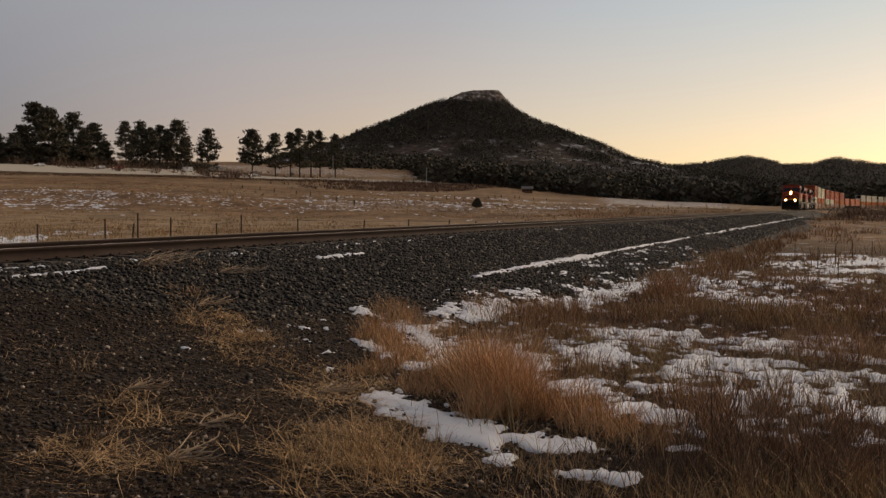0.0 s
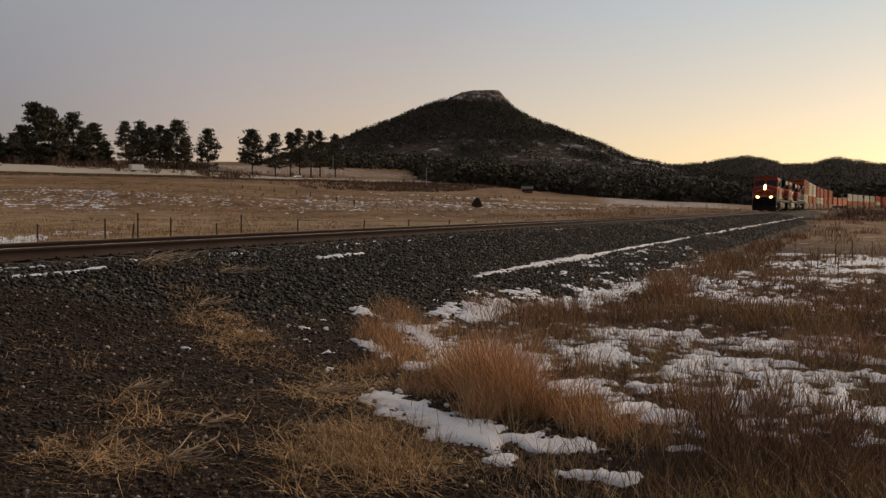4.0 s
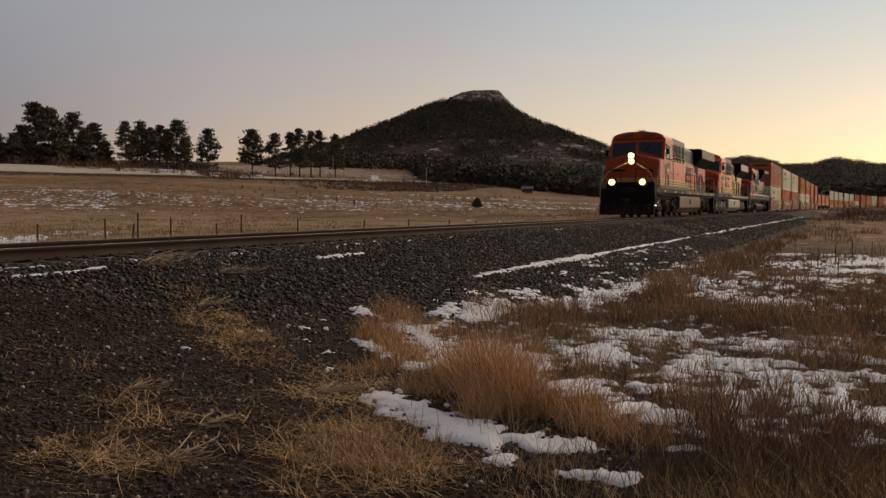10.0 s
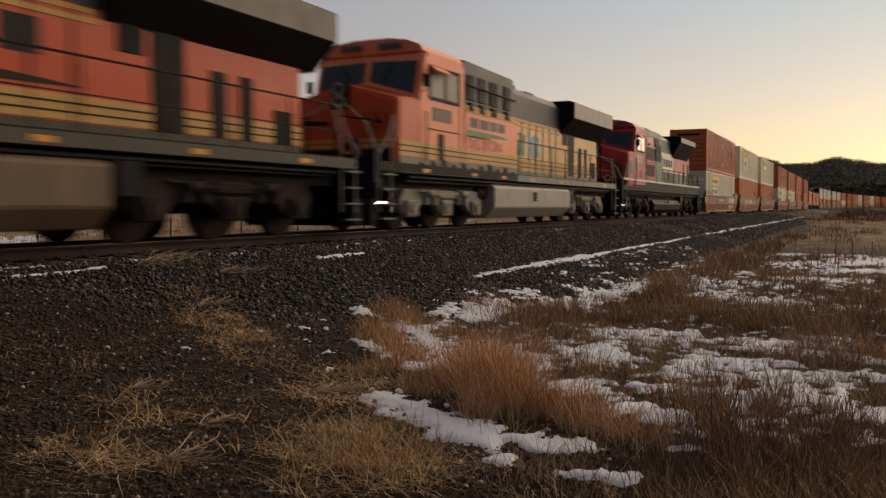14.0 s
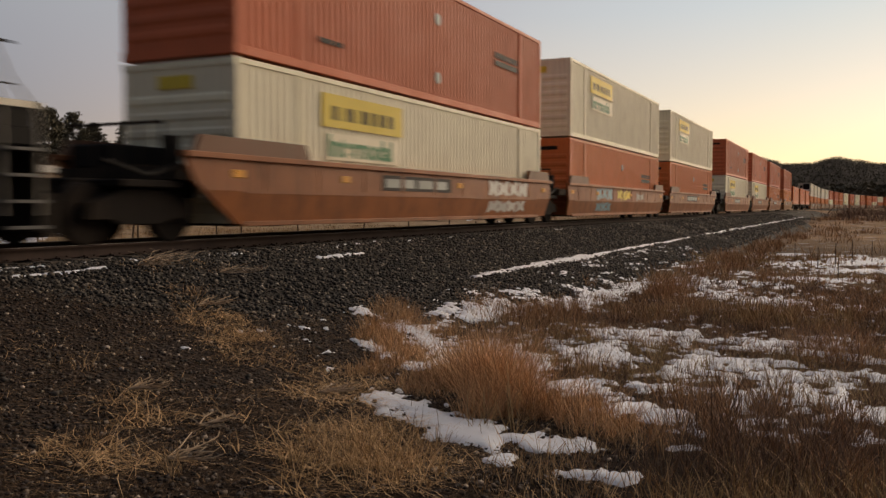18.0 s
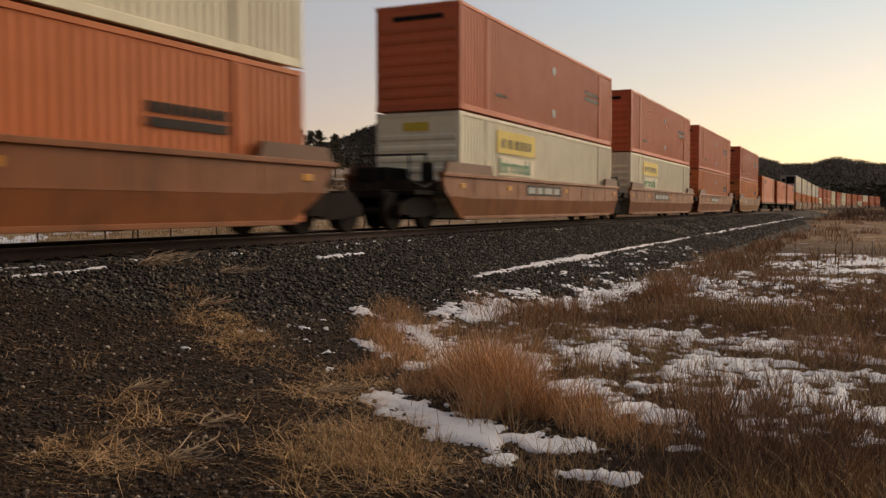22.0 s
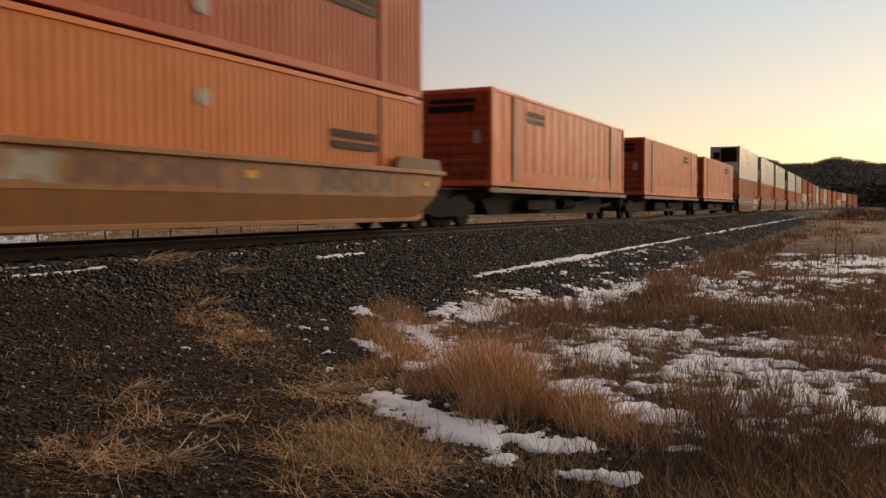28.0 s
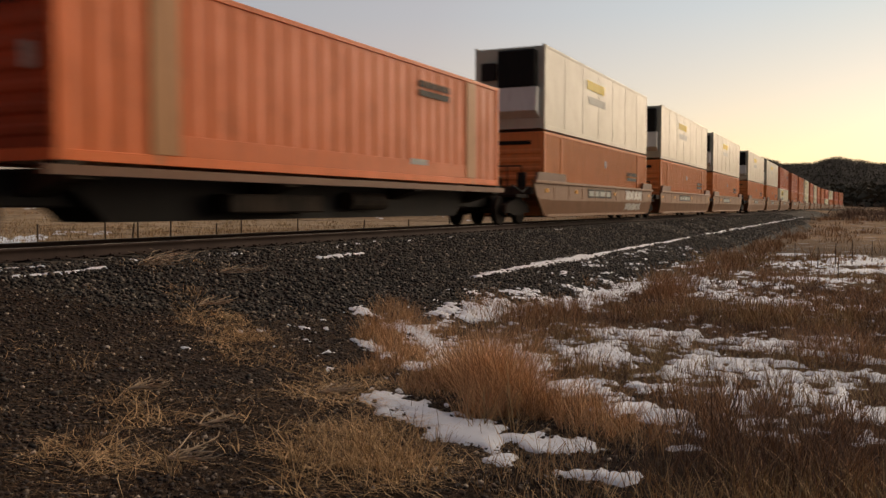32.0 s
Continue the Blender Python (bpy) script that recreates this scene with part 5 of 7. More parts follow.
    cyl(bm, (5.3, -1.1, 0.95), (5.9, -1.1, 0.95), 0.18, 12)
    box(bm, 9.3, 9.6, -1.53, -1.5, 0.75, 1.05, 0.01)
    parts("tank_fitting", bm, M_BLACK, tank)
    # trucks
    for xc in (3.05, 16.3):
        mat = M_TRUCKLIGHT if scheme == "faded" else M_TRUCK
        bm = bmesh.new()
        for s in (-1, 1):
            y0, y1 = s * 1.12 - 0.1, s * 1.12 + 0.1
            prism(bm, ((xc - 2.5, 0.72), (xc - 2.35, 0.42), (xc - 1.6, 0.42), (xc - 1.35, 0.66), (xc - 0.5, 0.66), (xc - 0.35, 0.42), (xc + 0.35, 0.42), (xc + 0.5, 0.66),
                       (xc + 1.35, 0.66), (xc + 1.6, 0.42), (xc + 2.35, 0.42), (xc + 2.5, 0.72), (xc + 2.3, 1.0), (xc - 2.3, 1.0)), "y", y0, y1)
            for dx in (-1.98, 0.0, 1.98):
                box(bm, xc + dx - 0.3, xc + dx + 0.3, s * 1.24 - 0.08, s * 1.24 + 0.08, 0.32, 0.74, 0.04)
            for dx in (-1.2, -0.75, 0.75, 1.2):
                cyl(bm, (xc + dx, s * 1.22, 0.62), (xc + dx, s * 1.22, 1.02), 0.12, 10)
            box(bm, xc - 0.55, xc + 0.55, s * 1.26 - 0.06, s * 1.26 + 0.06, 0.78, 0.98, 0.03)
            for dx in (-1.98, 0.0, 1.98):
                cyl(bm, (xc + dx, s * 1.30, 0.53), (xc + dx, s * 1.37, 0.53), 0.14, 12)
            for dx in (-1.0, 1.0):
                cyl(bm, (xc + dx - 0.18, s * 1.33, 0.9), (xc + dx + 0.18, s * 1.33, 0.9), 0.09, 10)
            rod(bm, ((xc - 1.6, s * 1.3, 0.98), (xc - 0.2, s * 1.3, 0.86), (xc + 1.6, s * 1.3, 0.98)), 0.035, 6)
        tr = part("truck", bm, mat, root)
        for dx in (-1.98, 0.0, 1.98):
            wheelset(tr, xc + dx, 0.53)
    # gear under the sill
    bm = bmesh.new()
    for s in (-1, 1):
        rod(bm, ((0.6, s * 1.42, 1.28), (19.4, s * 1.42, 1.26)), 0.04, 6)
        rod(bm, ((0.6, s * 1.35, 1.18), (19.4, s * 1.35, 1.20)), 0.03, 6)
        box(bm, 13.5, 14.0, s * 1.3 - 0.15, s * 1.3 + 0.15, 0.7, 1.25, 0.02)
    parts("air_pipe", bm, M_BLACK, root)
    # pilot, coupler and steps at both ends
    for x0, d in ((-1.0, -1), (20.1, 1)):
        bm = bmesh.new()
        box(bm, x0 - 0.06, x0 + 0.06, -1.45, 1.45, 0.22, 1.45, 0.02)
        pl = part("pilot", bm, M_BLACK, root)
        bm = bmesh.new()
        prism(bm, ((x0 + d * 0.05, -1.46), (x0 + d * 0.22, -1.46), (x0 + d * 0.62, 0), (x0 + d * 0.22, 1.46), (x0 + d * 0.05, 1.46)), "z", 0.16, 0.74)
        part("plow", bm, M_TRUCK, pl)
        bm = bmesh.new()
        box(bm, x0 + d * 0.05 - 0.04, x0 + d * 0.05 + 0.04, -0.5, 0.5, 1.12, 1.42, 0.02)
        part("anticlimber", bm, M_BLACK, pl)
        bm = bmesh.new()
        box(bm, min(x0, x0 + d * 0.5), max(x0, x0 + d * 0.5), -0.14, 0.14, 0.76, 1.02, 0.03)
        part("coupler", bm, M_TRUCK, pl)
        bm = bmesh.new()
        for y in (-0.6, -0.35, 0.35, 0.6):
            rod(bm, ((x0 + d * 0.08, y, 1.0), (x0 + d * 0.3, y * 1.02, 0.6), (x0 + d * 0.45, y * 0.9, 0.42)), 0.03, 6)
            part("air_hose", bm, M_BLACK, pl)
            bm = bmesh.new()
        bm.free()
        for s in (-1, 1):
            bm = bmesh.new()
            for k in range(4):
                box(bm, x0 - d * 0.05, x0 - d * 0.6, s * 1.5 - 0.14, s * 1.5 + 0.02, 0.28 + 0.33 * k, 0.32 + 0.33 * k)
            parts("step", bm, M_GREY, pl)
            bm = bmesh.new()
            rod(bm, ((x0 - d * 0.05, s * 1.5, 0.45), (x0 - d * 0.05, s * 1.5, 1.75), (x0 - d * 0.5, s * 1.5, 2.2), (x0 - d * 0.75, s * 1.5, 2.65)), 0.022, 6)
            part("step_rail", bm, M_TANKPALE, pl)
            bm = bmesh.new()
            rod(bm, ((x0 - d * 0.62, s * 1.5, 0.45), (x0 - d * 0.62, s * 1.5, 1.9), (x0 - d * 0.9, s * 1.5, 2.5)), 0.022, 6)
            part("step_rail", bm, M_TANKPALE, pl)
    # walkway rails
    for s in (-1, 1):
        bm = bmesh.new()
        x = 8.0
        while x < 19.7:
            cyl(bm, (x, s * 1.46, 1.56), (x, s * 1.46, 2.62), 0.018, 6)
            x += 1.62
        rod(bm, ((7.9, s * 1.46, 2.62), (19.7, s * 1.46, 2.62)), 0.02, 6)
        rod(bm, ((7.9, s * 1.46, 2.1), (19.7, s * 1.46, 2.1)), 0.012, 6)
        part("handrail", bm, M_BLACK, root)
    bm = bmesh.new()
    rod(bm, ((-0.9, -1.3, 1.58), (-0.9, -1.3, 2.5), (-0.9, -0.4, 2.62), (-0.9, -0.4, 1.58)), 0.02, 6)
    part("front_handrail", bm, M_BLACK, root)
    bm = bmesh.new()
    rod(bm, ((-0.9, 1.3, 1.58), (-0.9, 1.3, 2.5), (-0.9, 0.4, 2.62), (-0.9, 0.4, 1.58)), 0.02, 6)
    part("front_handrail", bm, M_BLACK, root)
    for y0, y1 in ((-0.25, -1.46), (0.25, 1.46)):
        bm = bmesh.new()
        rod(bm, ((-0.26, y0, 2.95), (-0.80, y1 * 0.75, 2.45), (-1.02, y1, 1.85), (-1.02, y1, 1.1)), 0.024, 6)
        part("stair_rail", bm, M_TANKPALE, root)
    for s in (-1, 1):
        bm = bmesh.new()
        box(bm, -1.12, -0.84, s * 0.81 - 0.2, s * 0.81 + 0.2, 1.69, 2.09, 0.03)
        h = part("ditch_light_box", bm, M_BLACK, root)
        bm = bmesh.new()
        box(bm, -1.02, -0.92, s * 0.81 - 0.05, s * 0.81 + 0.05, 1.56, 1.72)
        part("lamp_bracket", bm, M_BLACK, h)
        bm = bmesh.new()
        cyl(bm, (-1.15, s * 0.81, 1.89), (-1.12, s * 0.81, 1.89), 0.11, 18)
        part("ditch_light", bm, M_DITCH if lights else M_GLASS, h)
        # added ring that glows as the ditch light's halo when lit
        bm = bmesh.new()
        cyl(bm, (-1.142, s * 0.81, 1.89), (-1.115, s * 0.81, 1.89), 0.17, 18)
        part("lamp_bowl", bm, M_HALO if lights else M_STEEL, h)
    if not red:
        bm = bmesh.new()
        for x in (1.2, 4.2, 6.4, 9.0, 12.0, 15.0, 18.0):
            box(bm, x, x + 0.36, -1.528, -1.50, 1.40, 1.49, 0.005)
        parts("reflector", bm, M_REFLECTOR, root)
    bm = bmesh.new()
    box(bm, -0.92, -0.58, -1.46, -1.40, 0.64, 0.68)
    box(bm, -0.92, -0.58, 1.40, 1.46, 0.64, 0.68)
    parts("step_light", bm, M_STEPLIGHT, root)
    return root


# ---- the train, front to rear ----
on_track(locomotive("locomotive", "orange and black diesel locomotive with lit headlights", "orange", True), -109.55)
on_track(locomotive("locomotive", "sun-faded orange locomotive with sprayed marks and pale trucks", "faded", False), -87.55)
on_track(locomotive("locomotive", "crimson and dark green locomotive with a cream panel", "crimson", False), -65.1)

O_PLAIN = container("container", M_ORANGE, "orange corrugated steel container with two white roundels", "plain")
R_PLAIN = container("container", M_RED, "faded red corrugated steel container with two white roundels", "plain")
W_BANNER = container("container", M_WHITE, "cream corrugated container with a yellow banner", "banner")
O_AMBER = container("container", M_AMBER, "amber-orange corrugated steel container with two white roundels", "plain")
O_SINGLE = container("container", M_BRIGHT, "orange ribbed container alone on a spine car", "single", 0.55)
O_FLAT = container("container", M_BRIGHT, "orange flat-sided container alone on a spine car", "single", 0.9)
REEFER = container("refrigerated_container", M_REEFER, "white smooth refrigerated container with a black cooling unit", "reefer")
W_RUST = well_car("well_car", M_RUST, "rust-brown well car with weathered sides")
W_RUSTTAIL = well_car("well_car", M_RUST, "rust-brown well car with a sloping rear end", 0, False, True)
W_RUSTLEAD = well_car("well_car", M_RUST, "rust-brown well car with a sloping end", 0, True)
W_GRAF = well_car("well_car", M_RUST, "rust-brown well car with white sprayed lettering", 1, True)
W_BLUE = well_car("well_car", M_RUST, "rust-brown well car with blue and yellow sprayed lettering", 2)
W_OCHRE = well_car("well_car", M_YELLOWBROWN, "ochre-brown well car with grimy sprayed sides", 3, True, True)
W_TANC = well_car("well_car", M_TAN, "dusty tan well car", 0)
W_TANG = well_car("well_car", M_TAN, "dusty tan well car with pale sprayed lettering", 1, True)
SPINE = spine_car("spine_car", "low black spine car under a single container")
TAKEN = set()


def use(ob):
    """The thing itself the first time, a copy after that."""
    if ob.name in TAKEN:
        return copy_thing(ob, Matrix.Identity(4))
    TAKEN.add(ob.name)
    return ob


LOW_Z, HIGH_Z, SPINE_Z = 0.27, 3.235, 1.2
STACKS = [(-40.79, W_GRAF, W_BANNER, R_PLAIN), (-21.19, W_BLUE, O_PLAIN, W_BANNER), (-1.75, W_RUSTTAIL, O_PLAIN, W_BANNER),
          (21.86, W_RUSTLEAD, W_BANNER, R_PLAIN), (41.71, W_RUST, W_BANNER, R_PLAIN), (61.49, W_RUSTTAIL, O_PLAIN, R_PLAIN), (84.61, W_OCHRE, O_AMBER, R_PLAIN),
          (165.3, W_TANG, O_AMBER, REEFER), (185.1, W_TANC, O_AMBER, REEFER), (204.3, W_TANC, O_AMBER, REEFER),
          (227.4, W_TANC, O_AMBER, REEFER), (247.0, W_TANC, O_AMBER, REEFER),
          (267.0, W_TANC, W_BANNER, R_PLAIN), (290.5, W_TANC, O_PLAIN, R_PLAIN), (310.2, W_TANC, O_PLAIN, O_PLAIN), (329.9, W_TANC, W_BANNER, W_BANNER),
          (353.4, W_TANC, O_PLAIN, R_PLAIN), (373.1, W_TANC, W_BANNER, W_BANNER), (392.8, W_TANC, R_PLAIN, O_PLAIN), (416.3, W_TANC, O_PLAIN, O_PLAIN),
          (436.0, W_TANC, W_BANNER, R_PLAIN), (455.7, W_TANC, O_PLAIN, W_BANNER), (479.2, W_TANC, O_PLAIN, R_PLAIN), (498.9, W_TANC, R_PLAIN, O_PLAIN)]
for q, car, low, high in STACKS:
    on_track(use(car), q)
    on_track(use(low), q, LOW_Z)
    on_track(use(high), q, HIGH_Z)
for q, box1 in ((105.37, O_FLAT), (125.95, O_SINGLE), (144.88, O_SINGLE)):
    on_track(use(SPINE), q)
    on_track(use(box1), q, SPINE_Z)


# ---- foreground: stones, snow, grass ----
STONES = ((0.0, (0.007, 0.006, 0.005)), (0.55, (0.022, 0.019, 0.0155)), (0.86, (0.062, 0.054, 0.043)), (0.95, (0.15, 0.13, 0.105)), (1.0, (0.34, 0.31, 0.265)))


def stony(name, stops=STONES):
    m, n, l, b = nodes_of(name)
    geo = n.new("ShaderNodeNewGeometry")
    c = ramp_node(n, l, geo.outputs["Random Per Island"], stops)
    big = noise_node(n, l, 0.5, 4)
    dust = ramp_node(n, l, big.outputs[0], [(0.35, (0.8, 0.76, 0.74)), (0.65, (1.15, 1.06, 0.98))])
    l.new(mix_node(n, l, 1.0, c.outputs[0], dust.outputs[0], "MULTIPLY"), b.inputs["Base Color"])
    b.inputs["Roughness"].default_value = 0.85
    return m


CUBE = np.array([(-1, -1, -1), (1, -1, -1), (1, 1, -1), (-1, 1, -1), (-1, -1, 1), (1, -1, 1), (1, 1, 1), (-1, 1, 1)], np.float32)
CUBE_F = np.array([(0, 3, 2, 1), (4, 5, 6, 7), (0, 1, 5, 4), (1, 2, 6, 5), (2, 3, 7, 6), (3, 0, 4, 7)], np.int32)


def stones(name, label, points, sizes, seed, material):
    """Angular broken stones, each a crooked block turned its own way."""
    g = np.random.default_rng(seed)
    k = len(points)
    v = CUBE[None] * g.uniform(0.55, 1.0, (k, 8, 3)) * np.array([1.15, 0.9, 0.75])
    a, b = g.uniform(0, 6.283, k), g.uniform(-0.9, 0.9, k)
    ca, sa, cb, sb = np.cos(a), np.sin(a), np.cos(b), np.sin(b)
    y, z = v[..., 1] * cb[:, None] - v[..., 2] * sb[:, None], v[..., 1] * sb[:, None] + v[..., 2] * cb[:, None]
    x = v[..., 0] * ca[:, None] - y * sa[:, None]
    y = v[..., 0] * sa[:, None] + y * ca[:, None]
    out = np.stack([x, y, z], -1) * np.asarray(sizes)[:, None, None] + np.asarray(points)[:, None, :]
    faces = (CUBE_F[None] + (np.arange(k) * 8)[:, None, None]).reshape(-1, 4)
    return tagged(new(name, raw_mesh(name, out.reshape(-1, 3), faces, material)), label, "stones", kind="stuff")


M_STONE = stony("broken_ballast_stone")
M_GRAVEL = stony("earthy_gravel", ((0.0, (0.010, 0.0065, 0.0045)), (0.6, (0.034, 0.022, 0.0155)), (0.86, (0.085, 0.062, 0.047)), (0.94, (0.20, 0.165, 0.13)), (1.0, (0.46, 0.40, 0.33))))
g = np.random.default_rng(21)
pts, siz = [], []
while len(pts) < 84000:
    x = 2.2 + 40 * g.random() ** 1.7 if len(pts) < 66000 else 38 + 80 * g.random() ** 1.4
    o = g.uniform(-6.6, 2.0)
    if -0.82 < o < -0.70 or 0.70 < o < 0.82:
        continue
    if g.random() < 0.97 * earthy(x, o):
        continue
    s = g.uniform(0.011, 0.029) * (1.0 if x < 38 else 1.6)
    pts.append((x, TRACK_Y + o, bed_z(x, o) + s * 0.3))
    siz.append(s)
stones("ballast_stones", "dark angular ballast stones along the track", pts, siz, 22, M_STONE)


def ground_top(x, y):
    o = y - TRACK_Y
    return max(ground_z(x, y), bed_z(x, o)) if -8.3 < o < 5.6 else ground_z(x, y)


pts, siz = [], []
while len(pts) < 46000:
    x, y = 2.0 + 8 * g.random() ** 1.2, g.uniform(1.2, 8.6)
    if g.random() < 0.85 * zone_of(x, y) or g.random() > 0.15 + earthy(x, y - TRACK_Y):
        continue
    s = 0.003 + 0.015 * g.random() ** 3
    pts.append((x, y, ground_top(x, y) + s * 0.3))
    siz.append(s)
stones("path_gravel", "small gravel trodden into dark dirt", pts, siz, 23, M_GRAVEL)


def snow_material():
    m, n, l, b = nodes_of("old_snow")
    fine, big = noise_node(n, l, 45, 5, rough=0.7), noise_node(n, l, 2.2, 4)
    c = ramp_node(n, l, big.outputs[0], [(0.3, (0.64, 0.66, 0.71)), (0.7, (0.82, 0.83, 0.86))])
    spots = ramp_node(n, l, fine.outputs[0], [(0.68, (0, 0, 0)), (0.78, (0.5, 0.5, 0.5))])
    l.new(mix_node(n, l, spots.outputs[0], c.outputs[0], (0.35, 0.28, 0.2)), b.inputs["Base Color"])
    b.inputs["Roughness"].default_value = 0.7
    b.inputs["Subsurface Weight"].default_value = 0.15
    b.inputs["Subsurface Radius"].default_value = (0.03, 0.04, 0.05)
    bump_node(n, l, fine.outputs[0], b, 0.35, 0.02)
    return m


M_SNOW = snow_material()


def snow_sheet(name, label, xs, ys, amount, base, thick):
    """Snow that lies where amount(x, y) > 0, rounded at its rim."""
    f = np.array([[amount(x, y) for y in ys] for x in xs])
    keep = f > -0.10
    z = np.array([[base(x, y) for y in ys] for x in xs])
    h = thick * np.where(f > 0, np.sqrt(np.clip(f, 0, 1) / 0.5).clip(0, 1), f * 4)
    X, Y = np.meshgrid(xs, ys, indexing="ij")
    verts = np.stack([X, Y, z + h], -1).reshape(-1, 3)
    n2 = len(ys)
    i, j = np.nonzero(keep[:-1, :-1] | keep[1:, :-1] | keep[:-1, 1:] | keep[1:, 1:])
    a = i * n2 + j
    quads = np.stack([a, a + n2, a + n2 + 1, a + 1], -1)
    used, inv = np.unique(quads, return_inverse=True)
    me = raw_mesh(name, verts[used], inv.reshape(-1, 4), M_SNOW)
    me.polygons.foreach_set("use_smooth", [True] * len(me.polygons))
    return tagged(new(name, me), label, "snow", kind="stuff")


def strip(x, y, x0, y0, x1, y1, w):
    """1 in the middle of a strip, 0 at its rim, below 0 outside."""
    dx, dy = x1 - x0, y1 - y0
    t = min(1, max(0, ((x - x0) * dx + (y - y0) * dy) / (dx * dx + dy * dy)))
    return 1 - math.hypot(x - x0 - t * dx, y - y0 - t * dy) / w


# firm drifts at the meadow's edge: from, to, half width
DRIFTS = ((6.09, 3.43, 5.71, 2.79, 0.23), (5.69, 2.83, 5.3, 2.22, 0.23), (5.37, 2.07, 5.45, 1.57, 0.15), (4.85, 1.46, 4.93, 1.16, 0.11), (4.96, 1.95, 4.92, 1.91, 0.09),
          (10.19, 6.03, 9.82, 5.77, 0.16), (8.35, 4.92, 7.96, 4.21, 0.11), (9.44, 4.81, 8.77, 4.22, 0.36), (8.77, 4.22, 8.03, 3.67, 0.36), (7.06, 3.86, 7.01, 3.57, 0.07),
          (10.87, 4.85, 12.44, 4.94, 0.4), (9.19, 3.61, 8.34, 3.0, 0.3), (9.3, 3.55, 7.71, 2.61, 0.25), (7.63, 2.58, 7.09, 1.91, 0.30), (7.09, 1.91, 6.45, 1.23, 0.26),
          (17.5, 4.03, 18.26, 3.97, 0.6), (17.98, 3.01, 19.11, 2.17, 0.8), (16.3, 2.53, 15.39, 1.12, 0.6), (11.22, 2.8, 11.04, 1.98, 0.40), (13.52, 4.11, 16.7, 4.28, 0.45),
          (14.07, 4.97, 13.1, 4.07, 0.40), (9.58, 2.97, 9.25, 2.3, 0.45), (10.84, 1.28, 10.95, 0.55, 0.5), (9.15, 1.3, 8.88, 0.44, 0.42), (7.55, 1.44, 7.76, 0.47, 0.32),
          (7.76, 0.47, 7.22, -0.22, 0.34), (6.48, 1.36, 5.99, 0.92, 0.13), (10.37, 0.34, 9.89, -0.29, 0.25), (5.65, 1.0, 5.69, 0.9, 0.08), (31.5, 1.8, 36, -1, 0.8), (26.5, 1.6, 27.5, -1.0, 1.0), (29.0, -0.5, 30.5, -2.5, 1.2), (24.0, 0.6, 24.4, -0.6, 0.7), (21.2, 0.8, 21.0, 0.0, 0.6))


def ragged(x, y):
    return (0.55 * noise.noise((x * 1.1, y * 1.1, 3.0)) + 0.75 * noise.noise((x * 2.7, y * 3.0, 6.0)) + 0.95 * noise.noise((x * 6, y * 6.5, 9.0))
            + 0.6 * noise.noise((x * 13, y * 14, 2.0)) + 0.35 * noise.noise((x * 27, y * 29, 4.0)))


def meadow_snow(x, y):
    """Above 0 where old snow lies: drifts along the edge, broken remains between the tussocks behind."""
    firm = smooth(6.5, 5.7, x)
    d = max(strip(x, y, s[0], s[1], s[2], s[3], s[4] * 1.3) * min(1.0, s[4] * 2.6 + 0.2) for s in DRIFTS)
    behind = (x - 6.7) * 0.63 - (y - 1.6) * 0.78
    region = smooth(-0.1, 0.5, behind) * (1 - smooth(10.8, 12.0, x)) + 0.55 * smooth(11, 13, x) - 0.25 * smooth(0.8, -0.6, y) * (1 - smooth(9, 12, x))
    field = -0.5 + region * (0.52 + 0.75 * noise.noise((x * 0.75, y * 0.6, 21.0)))
    return max(d * (0.62 + 0.38 * firm), field * 0.85) * (1.0 + 0.3 * firm) + (0.86 - 0.34 * firm) * ragged(x, y) - 0.21 - 0.03 * firm


xs = [4.4 + 0.032 * i for i in range(80)] + [6.96 + 0.05 * i for i in range(107)] + [12.3 + 0.13 * i for i in range(150)]
ys = [-6 + 0.16 * i for i in range(25)] + [-2.0 + 0.045 * i for i in range(178)]
snow_sheet("meadow_snow", "thin patches of old snow among the dry grass", xs, ys, meadow_snow, ground_top, 0.030)


def bank_snow(x, y):
    o = y - track_y(x)
    n1 = 0.7 * noise.noise((x * 1.1, o * 2.0, 3.0)) + 0.8 * noise.noise((x * 4.0, o * 9.0, 5.0)) + 0.6 * noise.noise((x * 9.0, o * 16.0, 8.0))
    line = 0.9 - abs(o + 4.72 + 0.10 * noise.noise((x * 0.25, 0, 2.0))) / (0.13 + 0.12 * smooth(0.0, 0.5, noise.noise((x * 0.12, 0, 7.0)))) if x > 14.7 else -1
    bits = max(strip(x, o, 6.6, -2.45, 8.3, -2.40, 0.05), strip(x, o, 12.6, -2.8, 13.9, -2.9, 0.04))
    if -2.1 < o < -1.5:
        bits = max(bits, 0.9 * noise.noise((x * 2.2, o * 3, 8.0)) - 0.62)
    return max(line * 0.7, bits * 0.42) + 0.66 * n1 - 0.16


xs = [6.0 + 0.07 * i for i in range(200)] + [20.0 + 0.2 * i for i in range(362)] + [92.4 + 1.2 * i for i in range(25)]
ys = [TRACK_Y - 5.25 + 0.055 * i for i in range(70)]
snow_sheet("bank_snow", "narrow line of snow along the ballast bank", xs, ys, bank_snow, lambda x, y: bed_z(x, y - track_y(x)) + 0.012, 0.028)


